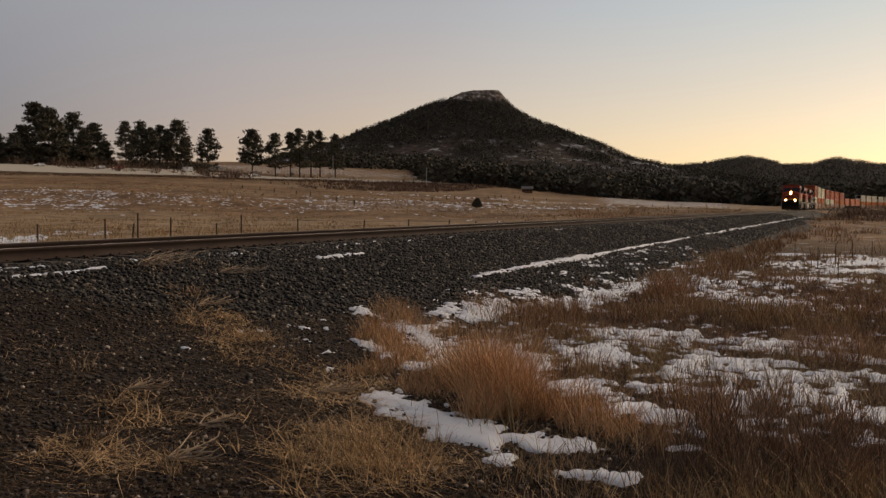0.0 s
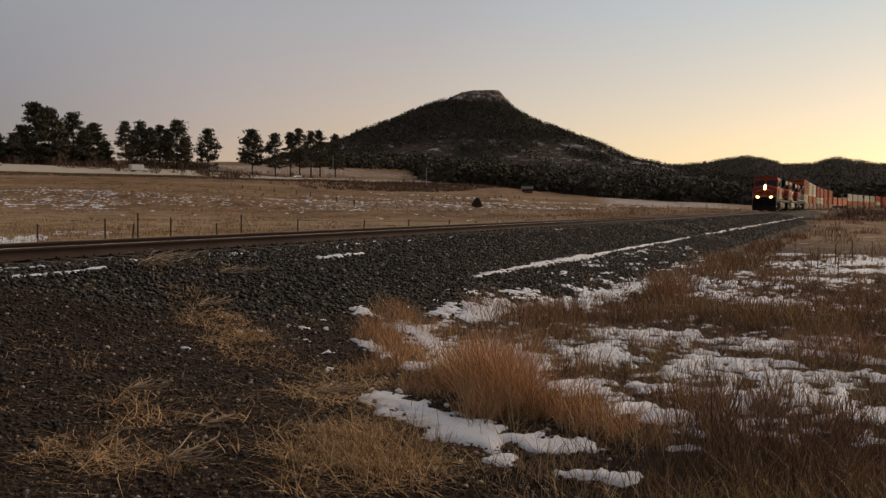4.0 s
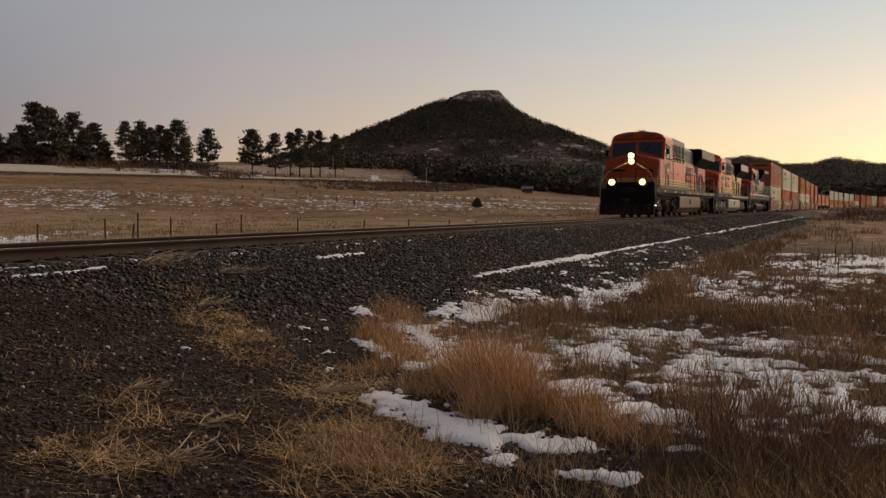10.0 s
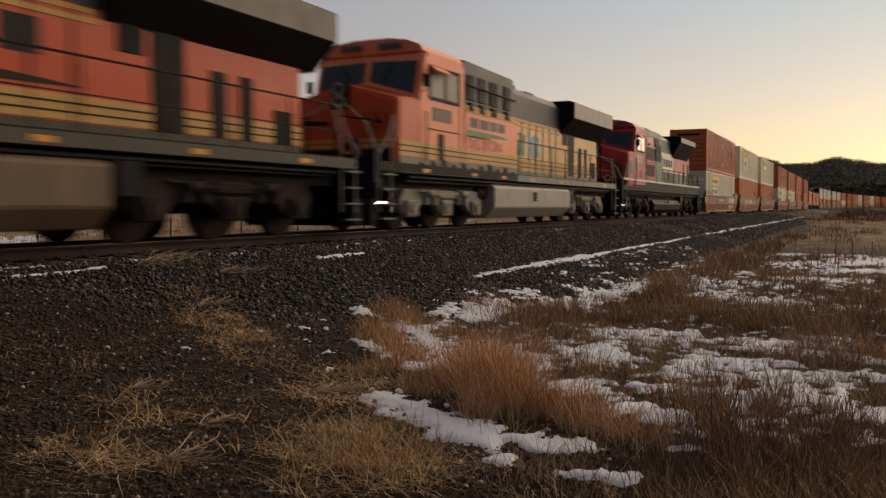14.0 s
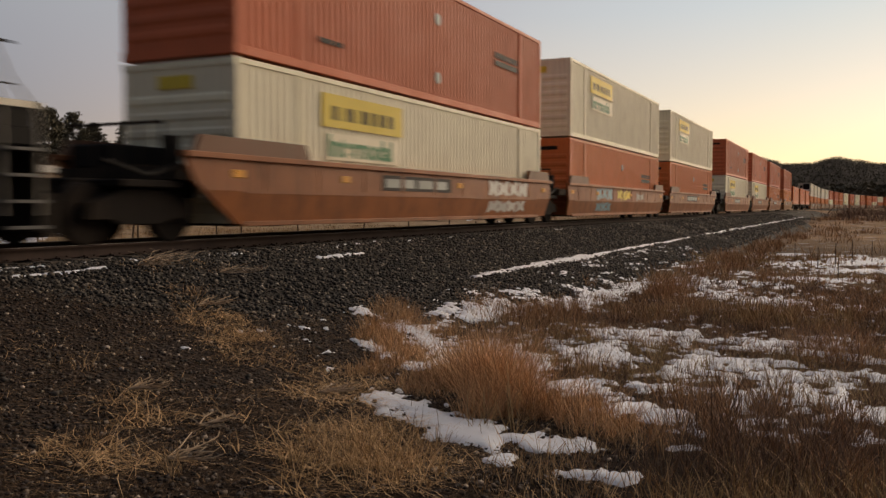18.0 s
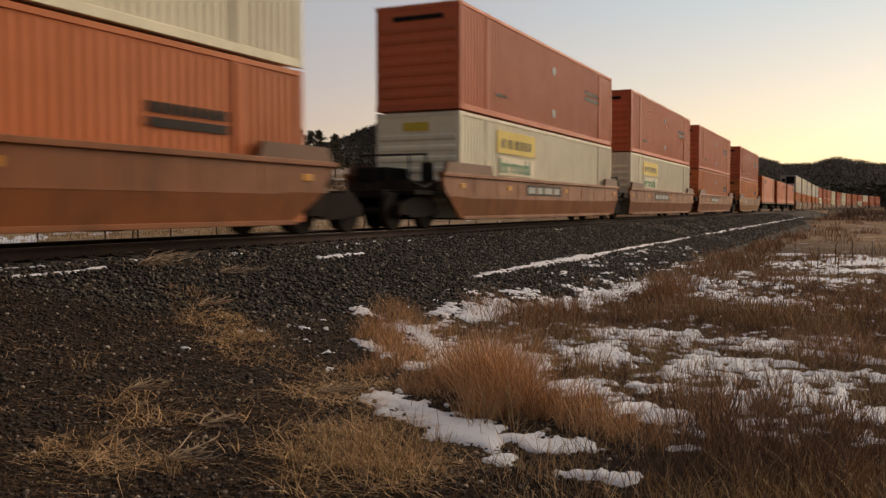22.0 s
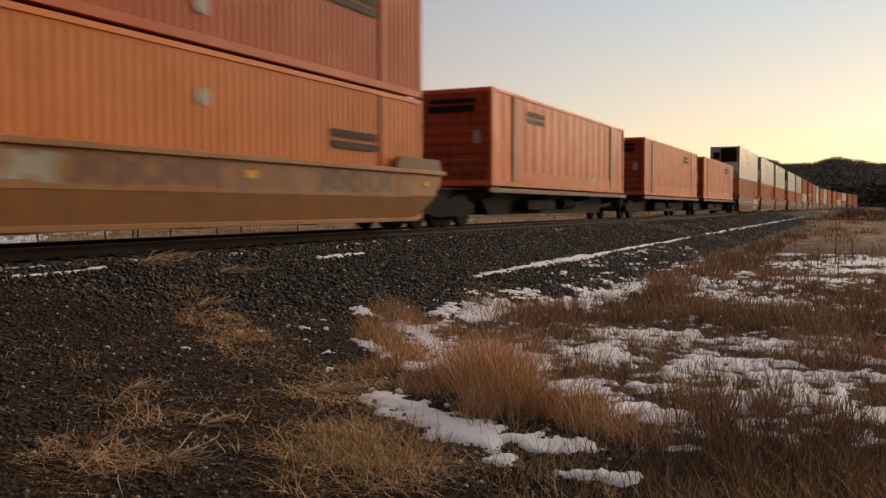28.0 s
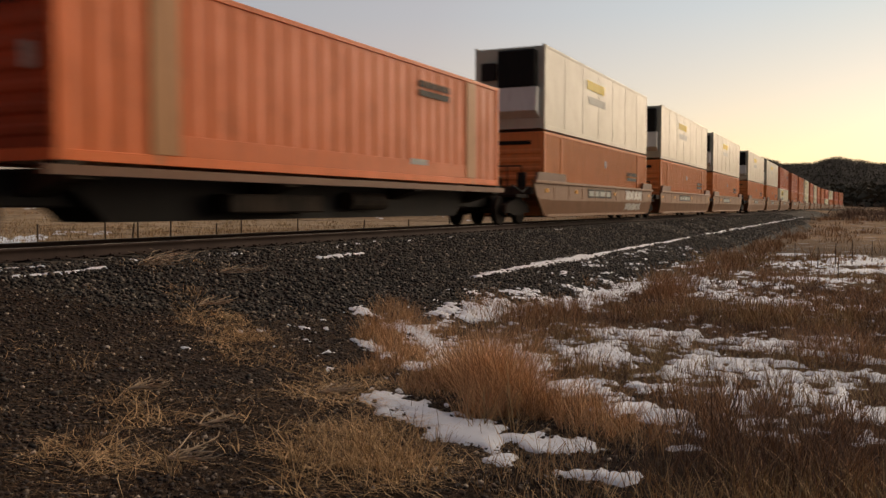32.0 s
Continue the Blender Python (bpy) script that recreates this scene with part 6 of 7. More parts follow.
def blades(name, label, material, base, height, bend, width, seed, category="grass", lift=1.0, heading=None):
    """Dry blades or stems as bent tapering ribbons."""
    g = np.random.default_rng(seed)
    base, height, bend, width = (np.asarray(a, np.float32) for a in (base, height, bend, width))
    k = len(base)
    a = g.uniform(0, 6.283, k) if heading is None else heading + g.normal(0, 0.75, k) + 3.1416 * (g.random(k) < 0.4)
    way = np.stack([np.cos(a), np.sin(a), np.zeros(k)], -1)
    t2 = a + 1.571 + g.uniform(-0.6, 0.6, k)
    side = np.stack([np.cos(t2), np.sin(t2), np.zeros(k)], -1)
    tilt = np.stack([g.normal(0, 0.27, k), g.normal(0, 0.27, k), np.zeros(k)], -1)
    rows = []
    g2 = g.uniform(0.3, 1.3, k) if lift < 1 else np.ones(k)
    for t, w in ((0.0, 1.0), (0.4, 0.9), (0.75, 0.6), (1.0, 0.12)):
        c = base + way * (bend * height * t ** 1.6)[:, None] + tilt * (height * t)[:, None]
        c[:, 2] += lift * g2 * height * (t * np.sqrt(np.clip(1 - (bend * 0.62 * t) ** 2, 0.02, 1)))
        rows += [c - side * (width * w * 0.5)[:, None], c + side * (width * w * 0.5)[:, None]]
    v = np.stack(rows, 1).reshape(-1, 3)
    q = np.array([(0, 1, 3, 2), (2, 3, 5, 4), (4, 5, 7, 6)], np.int32)
    f = (q[None] + (np.arange(k) * 8)[:, None, None]).reshape(-1, 4)
    return tagged(new(name, raw_mesh(name, v, f, material)), label, category, kind="stuff")


M_STRAW = grassy("straw_grass", (0.24, 0.155, 0.072), (0.62, 0.46, 0.26))
M_DEADSTRAW = grassy("bleached_fallen_straw", (0.22, 0.132, 0.066), (0.90, 0.63, 0.36))
M_TANGRASS = grassy("rusty_tan_grass", (0.40, 0.225, 0.115), (0.88, 0.60, 0.36))
M_RUSTGRASS = grassy("rust_brown_grass", (0.23, 0.13, 0.074), (0.62, 0.40, 0.235))
M_LITTER = grassy("trodden_brown_litter", (0.035, 0.022, 0.014), (0.22, 0.145, 0.085))
M_STEM = grassy("dark_red_stems", (0.10, 0.066, 0.052), (0.30, 0.205, 0.15))


class Sward:
    """Collects tufts of blades."""

    def __init__(self, seed):
        self.g = np.random.default_rng(seed)
        self.base, self.h, self.bend, self.w = [], [], [], []

    def tuft(self, x, y, n, radius, h, bend, w):
        g = self.g
        for _ in range(n):
            a, r = g.uniform(0, 6.283), radius * math.sqrt(g.random())
            bx, by = x + r * math.cos(a), y + r * math.sin(a)
            if 4.4 < bx < 9.5 and -1 < by < 5.5 and meadow_snow(bx, by) > 0.12 and g.random() < 0.85:
                continue
            self.base.append((bx, by, ground_top(bx, by) - 0.02))
            self.h.append(h * g.uniform(0.25, 1.15))
            self.bend.append(bend * g.uniform(0.1, 1.2))
            self.w.append(w * g.uniform(0.6, 1.3))

    def build(self, name, label, material, seed, category="grass", lift=1.0, heading=None):
        return blades(name, label, material, self.base, self.h, self.bend, self.w, seed, category, lift, heading)


# tall clump and the tufts round it
s1 = Sward(31)
for x, y, n, r, h in ((7.3, 3.1, 500, 0.26, 0.40), (6.86, 2.93, 800, 0.26, 0.52), (6.5, 2.6, 1000, 0.28, 0.58), (6.25, 2.4, 800, 0.28, 0.52), (6.1, 2.15, 600, 0.26, 0.42), (5.85, 2.45, 420, 0.2, 0.36), (7.15, 3.45, 360, 0.28, 0.2), (6.75, 3.35, 360, 0.26, 0.18), (6.45, 3.15, 260, 0.22, 0.16), (6.2, 1.85, 420, 0.3, 0.36), (5.9, 1.6, 360, 0.28, 0.3), (5.75, 1.25, 260, 0.26, 0.26),
                      (8.44, 4.83, 420, 0.24, 0.30), (8.19, 4.41, 420, 0.25, 0.30), (7.88, 3.98, 420, 0.25, 0.28), (7.49, 4.09, 380, 0.25, 0.22), (7.02, 4.07, 260, 0.25, 0.16), (7.56, 3.5, 340, 0.22, 0.24), (9.56, 4.6, 320, 0.25, 0.32), (9.64, 5.1, 360, 0.3, 0.34), (8.88, 4.93, 420, 0.26, 0.36), (10.2, 5.5, 320, 0.3, 0.28)):
    s1.tuft(x, y, n, r, h, 0.8, 0.0042)
s1.build("tall_grass", "tall clump of dry rusty tan grass", M_TANGRASS, 32)
sp = Sward(52)
for x, y, n in ((5.45, 2.28, 30), (5.6, 2.35, 26), (5.5, 2.12, 22)):
    sp.tuft(x, y, n, 0.10, 0.52, 0.9, 0.006)
sp.build("pale_stalks", "a few pale arching grass stalks", M_STRAW, 53)

s2, s3 = Sward(33), Sward(34)
g = np.random.default_rng(35)
made = 0
while made < 2900:
    x, y = 4.3 + 26 * g.random() ** 1.5, g.uniform(-7, 5.8)
    zone = zone_of(x, y)
    if zone < 0.3 or g.random() > zone or math.hypot(x, y) < 4.2:
        continue
    snow = meadow_snow(x, y)
    if snow > 0.10 and g.random() < (0.72 if x > 6.5 else 0.95):
        continue
    if x > 13 and g.random() < 0.55:
        continue
    thick = noise.noise((x * 0.5, y * 0.5, 20.0))
    if thick < -0.25 and g.random() < 0.6:
        continue
    h = (0.13 + 0.20 * smooth(-0.2, 0.5, thick)) * g.uniform(0.7, 1.3) * (1 - 0.15 * smooth(10, 20, x))
    n = int(g.uniform(16, 34))
    w = 0.006 * max(1, x / 11)
    (s3 if noise.noise((x * 0.28, y * 0.28, 30.0)) > -0.05 and x > 5.2 else s2).tuft(x, y, n, g.uniform(0.08, 0.2), h, 0.8, w)
    made += 1
# low dark tussocks that stand out of the snow
sd = Sward(50)
made = 0
while made < 3000:
    x, y = 6.0 + 13 * g.random() ** 1.4, g.uniform(-3, 4.6)
    snow = meadow_snow(x, y)
    if zone_of(x, y) < 0.3 or snow > 0.12 and g.random() < 0.8:
        continue
    sd.tuft(x, y, 13, g.uniform(0.04, 0.12), g.uniform(0.06, 0.20), 0.9, 0.005 * max(1, x / 9))
    made += 1
# along the foot of the bank
for _ in range(90):
    x = 8.5 + 50 * g.random() ** 1.6
    y = TRACK_Y - g.uniform(7.2, 8.6)
    s3.tuft(x, y, 24, 0.22, (0.15 + 0.20 * smooth(18, 26, x)) * g.uniform(0.6, 1.4), 0.7, 0.006 * max(1, x / 10))
for _ in range(260):
    x = 26 + 80 * g.random() ** 1.3
    y = g.uniform(-12, 4.2)
    if noise.noise((x * 0.12, y * 0.25, 40.0)) > -0.1:
        s3.tuft(x, y, 20, 0.6, g.uniform(0.3, 0.65), 0.6, 0.022 * x / 40)
s2.build("meadow_grass", "short dry straw grass", M_STRAW, 36)
# rust-red stands by the bank, further off
for x, y, n, r, h in ((15.1, 2.9, 420, 0.40, 0.56), (16.4, 3.1, 300, 0.5, 0.56), (13.6, 2.3, 260, 0.4, 0.42), (24, 3.2, 160, 0.9, 0.5), (19.5, 1.2, 200, 0.7, 0.45), (9.2, 3.5, 420, 0.5, 0.34), (10.2, 3.3, 420, 0.5, 0.32), (11.2, 4.0, 360, 0.5, 0.32), (10.7, 0.2, 320, 0.5, 0.42), (13.2, 1.2, 420, 0.7, 0.42), (12.6, 2.7, 420, 0.8, 0.40), (11.8, 4.3, 700, 0.9, 0.34), (12.0, 3.8, 420, 0.6, 0.36), (8.1, 2.3, 240, 0.4, 0.26), (9.7, 0.1, 380, 0.5, 0.42), (13.8, 0.2, 420, 0.7, 0.6)):
    s3.tuft(x, y, n, r, h, 0.7, 0.0048 * max(1, x / 10))
sd.build("tussocks", "low dark brown tussocks standing out of the snow", M_STEM, 51)
s3.build("brown_grass", "rust-brown dry grass along the bank", M_RUSTGRASS, 37)

# straw lying flat on the dirt
s4, s9 = Sward(38), Sward(48)
for x, y, n, r in ((8.25, 7.3, 150, 0.3), (7.9, 6.7, 260, 0.35), (7.64, 6.4, 420, 0.36), (7.3, 5.9, 520, 0.36), (7.1, 5.6, 420, 0.34), (6.75, 5.15, 240, 0.32), (4.98, 4.97, 130, 0.22), (4.75, 4.55, 160, 0.22), (4.04, 4.42, 200, 0.25),
                   (3.9, 4.0, 150, 0.22), (5.01, 4.0, 60, 0.16), (6.11, 3.98, 260, 0.3), (5.77, 3.5, 260, 0.28), (6.45, 3.75, 200, 0.25), (4.75, 3.23, 320, 0.3), (4.62, 2.89, 420, 0.32), (4.94, 2.83, 320, 0.28), (4.46, 2.4, 420, 0.35), (4.17, 2.6, 260, 0.3),
                   (5.2, 3.0, 220, 0.28), (6.9, 4.4, 160, 0.35), (4.05, 3.75, 60, 0.18), (9.3, 8.9, 60, 0.3), (9.7, 8.3, 70, 0.35), (8.8, 8.4, 60, 0.3)):
    s4.tuft(x, y, int(n * 1.2), r * 1.15, 0.42, 1.0, 0.0048)
for _ in range(420):
    x, y = 3.2 + 6 * g.random(), g.uniform(1.8, 6.8)
    s4.tuft(x, y, 6, 0.16, 0.20, 1.1, 0.004)
keep = [i for i, p in enumerate(s4.base) if noise.noise((p[0] * 2.2, p[1] * 2.2, 31.0)) > -0.12 or i % 4 == 0]
s4.h, s4.bend, s4.w = ([a[i] for i in keep] for a in (s4.h, s4.bend, s4.w))
s4.base = [(s4.base[i][0], s4.base[i][1], s4.base[i][2] + 0.03) for i in keep]
s4.build("fallen_straw", "matted straw lying on dark dirt", M_DEADSTRAW, 39, lift=0.2, heading=-1.9)
for x, y, n, r, h in ((4.5, 2.9, 150, 0.3, 0.2), (4.7, 2.55, 170, 0.32, 0.22), (4.4, 2.35, 170, 0.3, 0.22), (4.95, 3.05, 120, 0.3, 0.18), (3.9, 3.55, 30, 0.06, 0.2), (4.7, 3.0, 90, 0.35, 0.2), (4.5, 2.5, 120, 0.35, 0.2), (4.9, 2.6, 110, 0.3, 0.18), (5.1, 1.7, 160, 0.35, 0.2), (4.6, 1.6, 200, 0.4, 0.22), (4.5, 0.9, 240, 0.45, 0.24), (4.8, 0.2, 200, 0.4, 0.26), (5.6, 1.3, 200, 0.4, 0.24), (6.4, 0.9, 160, 0.4, 0.22),
                      (8.3, 7.25, 26, 0.12, 0.22), (4.15, 4.4, 40, 0.12, 0.14), (5.3, 5.8, 20, 0.1, 0.16), (4.4, 3.5, 14, 0.06, 0.16), (7.3, 7.9, 18, 0.1, 0.15)):
    s9.tuft(x, y, n, r, h, 1.0, 0.0045)
s9.build("straw_tufts", "short dry straw tufts on dark dirt", M_DEADSTRAW, 49)

# fine brown litter trodden into the dirt
sl = Sward(61)
made = 0
while made < 7000:
    x, y = 3.0 + 7.5 * g.random(), g.uniform(1.4, 8.4)
    if earthy(x, y - TRACK_Y) < 0.4 or noise.noise((x * 1.3, y * 1.3, 51.0)) < -0.3:
        continue
    sl.tuft(x, y, 7, 0.16, 0.13, 1.1, 0.0042)
    made += 1
sl.base = [(p[0], p[1], p[2] + 0.024) for p in sl.base]
sl.build("dry_litter", "trodden brown straw and stems over dark dirt", M_LITTER, 62, lift=0.16)

# pale dead weeds that lie on the dirt
M_TWIG = grassy("pale_dead_stalk", (0.30, 0.22, 0.15), (0.52, 0.42, 0.31))


def dead_weed(bm, x, y, size, seed):
    """Branching stalks that spread from one root, nearly flat."""
    rg = random.Random(seed)
    for k in range(9):
        a = rg.uniform(-2.0, 0.7)
        p = Vector((x, y, ground_top(x, y) + 0.035))
        pts = [p]
        for j in range(4):
            a += rg.uniform(-0.35, 0.35)
            p = p + Vector((math.cos(a), math.sin(a), rg.uniform(-0.05, 0.28))) * size * rg.uniform(0.16, 0.3)
            pts.append(p)
            if j > 0:
                b = a + rg.choice((-0.8, 0.8))
                rod(bm, (p, p + Vector((math.cos(b), math.sin(b), 0.25)) * size * 0.2), 0.003, 4)
        rod(bm, pts, 0.0045, 4)


bm = bmesh.new()
for x, y, size, seed in ((4.05, 3.75, 0.34, 1), (4.75, 4.1, 0.26, 2), (8.7, 8.5, 0.7, 3), (9.3, 8.9, 0.7, 4), (9.6, 7.9, 0.6, 5), (6.0, 3.95, 0.3, 6), (8.0, 6.9, 0.5, 7), (5.1, 5.1, 0.3, 8)):
    dead_weed(bm, x, y, size, seed)
tagged(new("dead_weeds", mesh_of("dead_weeds", bm, M_TWIG)), "pale dead branching weeds lying on dark dirt", "weeds", kind="stuff")

# red-stemmed brush
s5 = Sward(40)
for x, y, n, r, h in ((5.1, 0.8, 240, 0.40, 0.40), (5.3, 0.35, 260, 0.42, 0.52), (5.6, 0.75, 200, 0.40, 0.52), (4.9, 0.35, 160, 0.36, 0.36), (5.9, 0.2, 180, 0.45, 0.50), (5.5, -0.1, 200, 0.45, 0.46), (6.4, 0.75, 130, 0.40, 0.46), (6.7, -0.2, 130, 0.5, 0.42), (7.9, -0.6, 200, 0.5, 0.5), (7.4, 0.9, 120, 0.4, 0.42), (9.6, 0.2, 160, 0.5, 0.5), (5.0, 1.25, 120, 0.3, 0.25)):
    s5.tuft(x, y, n, r, h, 0.55, 0.0036)
for _ in range(260):
    s5.tuft(g.uniform(5.0, 14), g.uniform(-2.5, 3.2), 6, 0.12, g.uniform(0.12, 0.34), 0.6, 0.0042)
s5.build("red_brush", "dark red-stemmed leafless brush", M_STEM, 41, "brush")

# far side of the track: tall dry grass before and behind the fence
s6, s7 = Sward(42), Sward(43)
for _ in range(1500):
    phi, r = g.uniform(12, 55), 24 + 60 * g.random()
    x, y = polar(r, phi)
    if y > TRACK_Y + 6:
        (s6 if g.random() < 0.6 else s7).tuft(x, y, 14, 0.8, g.uniform(0.25, 0.5), 0.5, 0.02)
for _ in range(260):
    phi = g.uniform(3, 17)
    r = 60 + 130 * g.random()
    x, y = polar(r, phi)
    if y > track_y(x) + 5:
        s7.tuft(x, y, 22, 1.2, g.uniform(0.5, 1.1), 0.5, 0.05)
for _ in range(5200):
    phi, r = g.uniform(6, 54), 70 + 250 * g.random()
    x, y = polar(r, phi)
    if y > track_y(x) + 5 and noise.noise((x * 0.03, y * 0.03, 12.0)) > -0.25:
        (s6 if noise.noise((x * 0.02, y * 0.02, 15.0)) + 0.4 * g.normal() > 0 else s7).tuft(x, y, 6, 0.7, g.uniform(0.2, 0.42) * (0.6 + r / 260), 0.6, 0.05 * (0.4 + r / 160))
s6.build("field_grass", "dry straw grass of the far field", M_STRAW, 44)
s7.build("field_brush", "brown weeds in the far field", M_RUSTGRASS, 45)


# crusts of old snow that the tussocks of the hillside have kept
def snow_crusts(name, label, places, seed):
    g = np.random.default_rng(seed)
    vs, fs = [], []
    for x, y, w in places:
        away = math.atan2(y, x) + g.uniform(-0.5, 0.5)
        ux, uy = -math.sin(away), math.cos(away)
        o, h = len(vs), w * g.uniform(0.08, 0.20)
        vs.append((x, y, ground_z(x, y) + h))
        for k in range(7):
            a = 6.283 * k / 7
            p, q = w * 0.75 * math.cos(a) * g.uniform(0.6, 1.2), w * 0.9 * math.sin(a) * g.uniform(0.5, 1.2)
            px, py = x + ux * p + math.cos(away) * q, y + uy * p + math.sin(away) * q
            vs.append((px, py, ground_z(px, py) - 0.03))
        fs += [(o, o + 1 + k, o + 1 + (k + 1) % 7) for k in range(7)]
    me = raw_mesh(name, vs, fs, M_SNOW)
    return tagged(new(name, me), label, "snow", kind="stuff")


crusts = []
for n, phis, reach, size in ((1100, (45.5, 53), (140, 232), 0.42), (1000, (30, 46), (150, 232), 0.40), (900, (14, 34), (195, 270), 0.55), (260, (16, 50), (110, 280), 0.4), (130, (49, 53), (42, 56), 0.5), (30, (46, 49), (58, 70), 0.5), (200, (5, 30), (330, 372), 0.8)):
    made = 0
    while made < n:
        phi, r = g.uniform(*phis), g.uniform(*reach)
        x, y = polar(r, phi)
        if noise.noise((phi * 1.1, r * 0.05, 17.0)) + 0.5 * noise.noise((phi * 4, r * 0.2, 3.0)) > -0.05 + 1.2 * g.random() - 0.6:
            crusts.append((x, y, size * g.uniform(0.4, 1.7)))
            made += 1
snow_crusts("field_snow", "broken crusts of old snow over the far field", crusts, 60)


# ---- fences, highway, far things ----
M_POST = painted("weathered_post", (0.10, 0.07, 0.05), (0.05, 0.04, 0.03), amount=0.4, rough=0.9)
M_ROAD = painted("pale_worn_concrete", (0.60, 0.53, 0.43), (0.36, 0.31, 0.25), amount=0.4, rough=0.9, scale=0.2)
FENCE = ((49.92, 44.0, 0.89), (46.18, 46.6, 1.09), (44.66, 47.7, 0.83), (44.3, 47.9, 1.35), (42.37, 49.2, 1.12), (39.61, 51.0, 0.8), (38.09, 51.9,
         1.29), (34.55, 54.1, 1.06), (30.39, 56.7, 1.0), (27.42, 58.5, 1.02), (24.78, 60.0, 0.96), (23.05, 63.6, 0.84), (21.65, 66.7, 0.88), (19.83,
         70.8, 0.88), (17.83, 75.3, 0.88), (15.85, 79.8, 0.89), (14.49, 82.9, 0.91))
fence = tagged(empty("wire_fence", pose(0, 0, 0)), "wire fence with thin dark posts in dry grass", "fence")
tops = []
for i, (phi, r, h) in enumerate(FENCE):
    x, y = polar(r, phi)
    z = ground_z(x, y)
    bm = bmesh.new()
    lean = 0.09 if i in (2, 8) else 0.01
    cyl(bm, (x, y, z - 0.3), (x + lean, y - lean, z + h), 0.045, 7, 0.04)
    part("post", bm, M_POST, fence)
    tops.append((x, y, z, h))
for level in (0.35, 0.62, 0.9):
    bm = bmesh.new()
    rod(bm, [(x, y, z + level * min(1.1, h)) for x, y, z, h in tops], 0.006, 4)
    part("wire", bm, M_POST, fence)

FAR_POSTS = ((34.62, 0.0141), (33.72, 0.0128), (32.06, 0.0058), (30.93, 0.0019), (25.88, 0.0071), (24.96, 0.0083), (24.41, 0.0083), (22.24, 0.0096),
         (21.8, 0.0103), (21.4, 0.0109), (20.52, 0.0128), (20.23, 0.0128), (19.32, 0.0116), (18.48, 0.0096), (12.76, 0.0013), (11.79, 0.0), (10.85,
         -0.0013), (37.98, 0.0212), (36.89, 0.0186), (36.01, 0.0167), (38.68, 0.0231), (10.06, 0.0058), (8.53, 0.0045))


def where_seen(phi, tangent):
    """The first spot on the rising field along a bearing that lies at that slope from the eye's level."""
    r = 90.0
    while r < 385:
        x, y = polar(r, phi)
        if (ground_z(x, y) - EYE[2]) / r >= tangent:
            break
        r += 2.0
    return polar(r, phi)


for phi, e in FAR_POSTS:
    x, y = where_seen(phi, e)
    bm = bmesh.new()
    z = ground_z(x, y)
    cyl(bm, (0, 0, -0.4), (random.uniform(-.06, .06), 0, 1.25), 0.14, 7, 0.12)
    ob = new("fence_post", mesh_of("fence_post", bm, M_POST))
    ob.matrix_basis = pose(x, y, z)
    tagged(ob, "weathered wooden fence post in the far field", "fence post", "posts of the far field")

# weeds and posts in the meadow beside the track
for x, y, h in ((25.5, 0.5, 1.0), (26.5, 0.1, 1.1), (27.5, -0.4, 1.0), (24.8, 0.9, 0.9), (28.5, -0.8, 1.15), (21.0, 0.35, 0.8), (27.2, 1.6, 0.9), (30.5, -1.1, 1.1)):
    bm = bmesh.new()
    cyl(bm, (0, 0, -0.2), (0.02, 0, h * 0.62), 0.013, 6, 0.009)
    ob = new("thin_stake", mesh_of("thin_stake", bm, M_POST))
    ob.matrix_basis = pose(x, y, ground_z(x, y))
    tagged(ob, "thin dark stake standing in snowy grass", "stake", "stakes in the meadow")

# the highway runs straight across the rise
FWD = (math.cos(radians(YAW)), math.sin(radians(YAW)))
RGT = (math.sin(radians(YAW)), -math.cos(radians(YAW)))


def highway(p, off=0.0):
    """A point of the highway's middle line; p counts in steps of 25.7 m, off is metres beyond it."""
    a, b = 330 * (-0.6343 + 0.04994 * p), 330 * (1 + 0.0596 * p)
    nx, ny = -0.766, 0.642
    a, b = a + nx * off, b + ny * off
    return FWD[0] * b + RGT[0] * a, FWD[1] * b + RGT[1] * a


def build_road():
    ps, offs = [-30 + 0.5 * i for i in range(120)], [-20, -12, -6, 0, 6, 12, 17]
    verts = []
    for p in ps:
        for o in offs:
            x, y = highway(p, o)
            verts.append((x, y, ground_z(x, y) + 0.35))
    k = len(offs)
    i = np.arange(len(ps) - 1)[:, None] * k
    j = np.arange(k - 1)[None, :]
    quads = np.stack([i + j, i + j + 1, i + j + 1 + k, i + j + k], -1).reshape(-1, 4)
    return tagged(new("road", raw_mesh("road", verts, quads, M_ROAD)), "pale worn highway across the rise", "road", kind="structure")


build_road()
guard = tagged(empty("guardrail"), "white guardrail on short posts beside the highway", "guardrail")
line = []
for i in range(36):
    x, y = highway(8.1 + i * 0.095, -15.5)
    z = ground_z(x, y)
    bm = bmesh.new()
    box(bm, x - 0.22, x + 0.22, y - 0.22, y + 0.22, z - 0.3, z + 1.5)
    part("post", bm, M_WHITEPAINT, guard)
    line.append((x, y, z + 1.2))
bm = bmesh.new()
rod(bm, line[::5] + [line[-1]], 0.12, 6)
part("beam", bm, M_STEEL, guard)

M_CARWHITE = painted("white_car_paint", (0.75, 0.75, 0.74), (0.4, 0.38, 0.35), amount=0.15, rough=0.3, gloss=0.5)
M_CARRED = painted("red_car_paint", (0.45, 0.06, 0.04), (0.2, 0.1, 0.08), amount=0.15, rough=0.3, gloss=0.5)
M_TYRE = painted("tyre_rubber", (0.02, 0.02, 0.02), (0.05, 0.045, 0.04), amount=0.3, rough=0.9)
M_LAMPWHITE = glow("car_lamp", (1.0, 0.95, 0.85), 3.0)


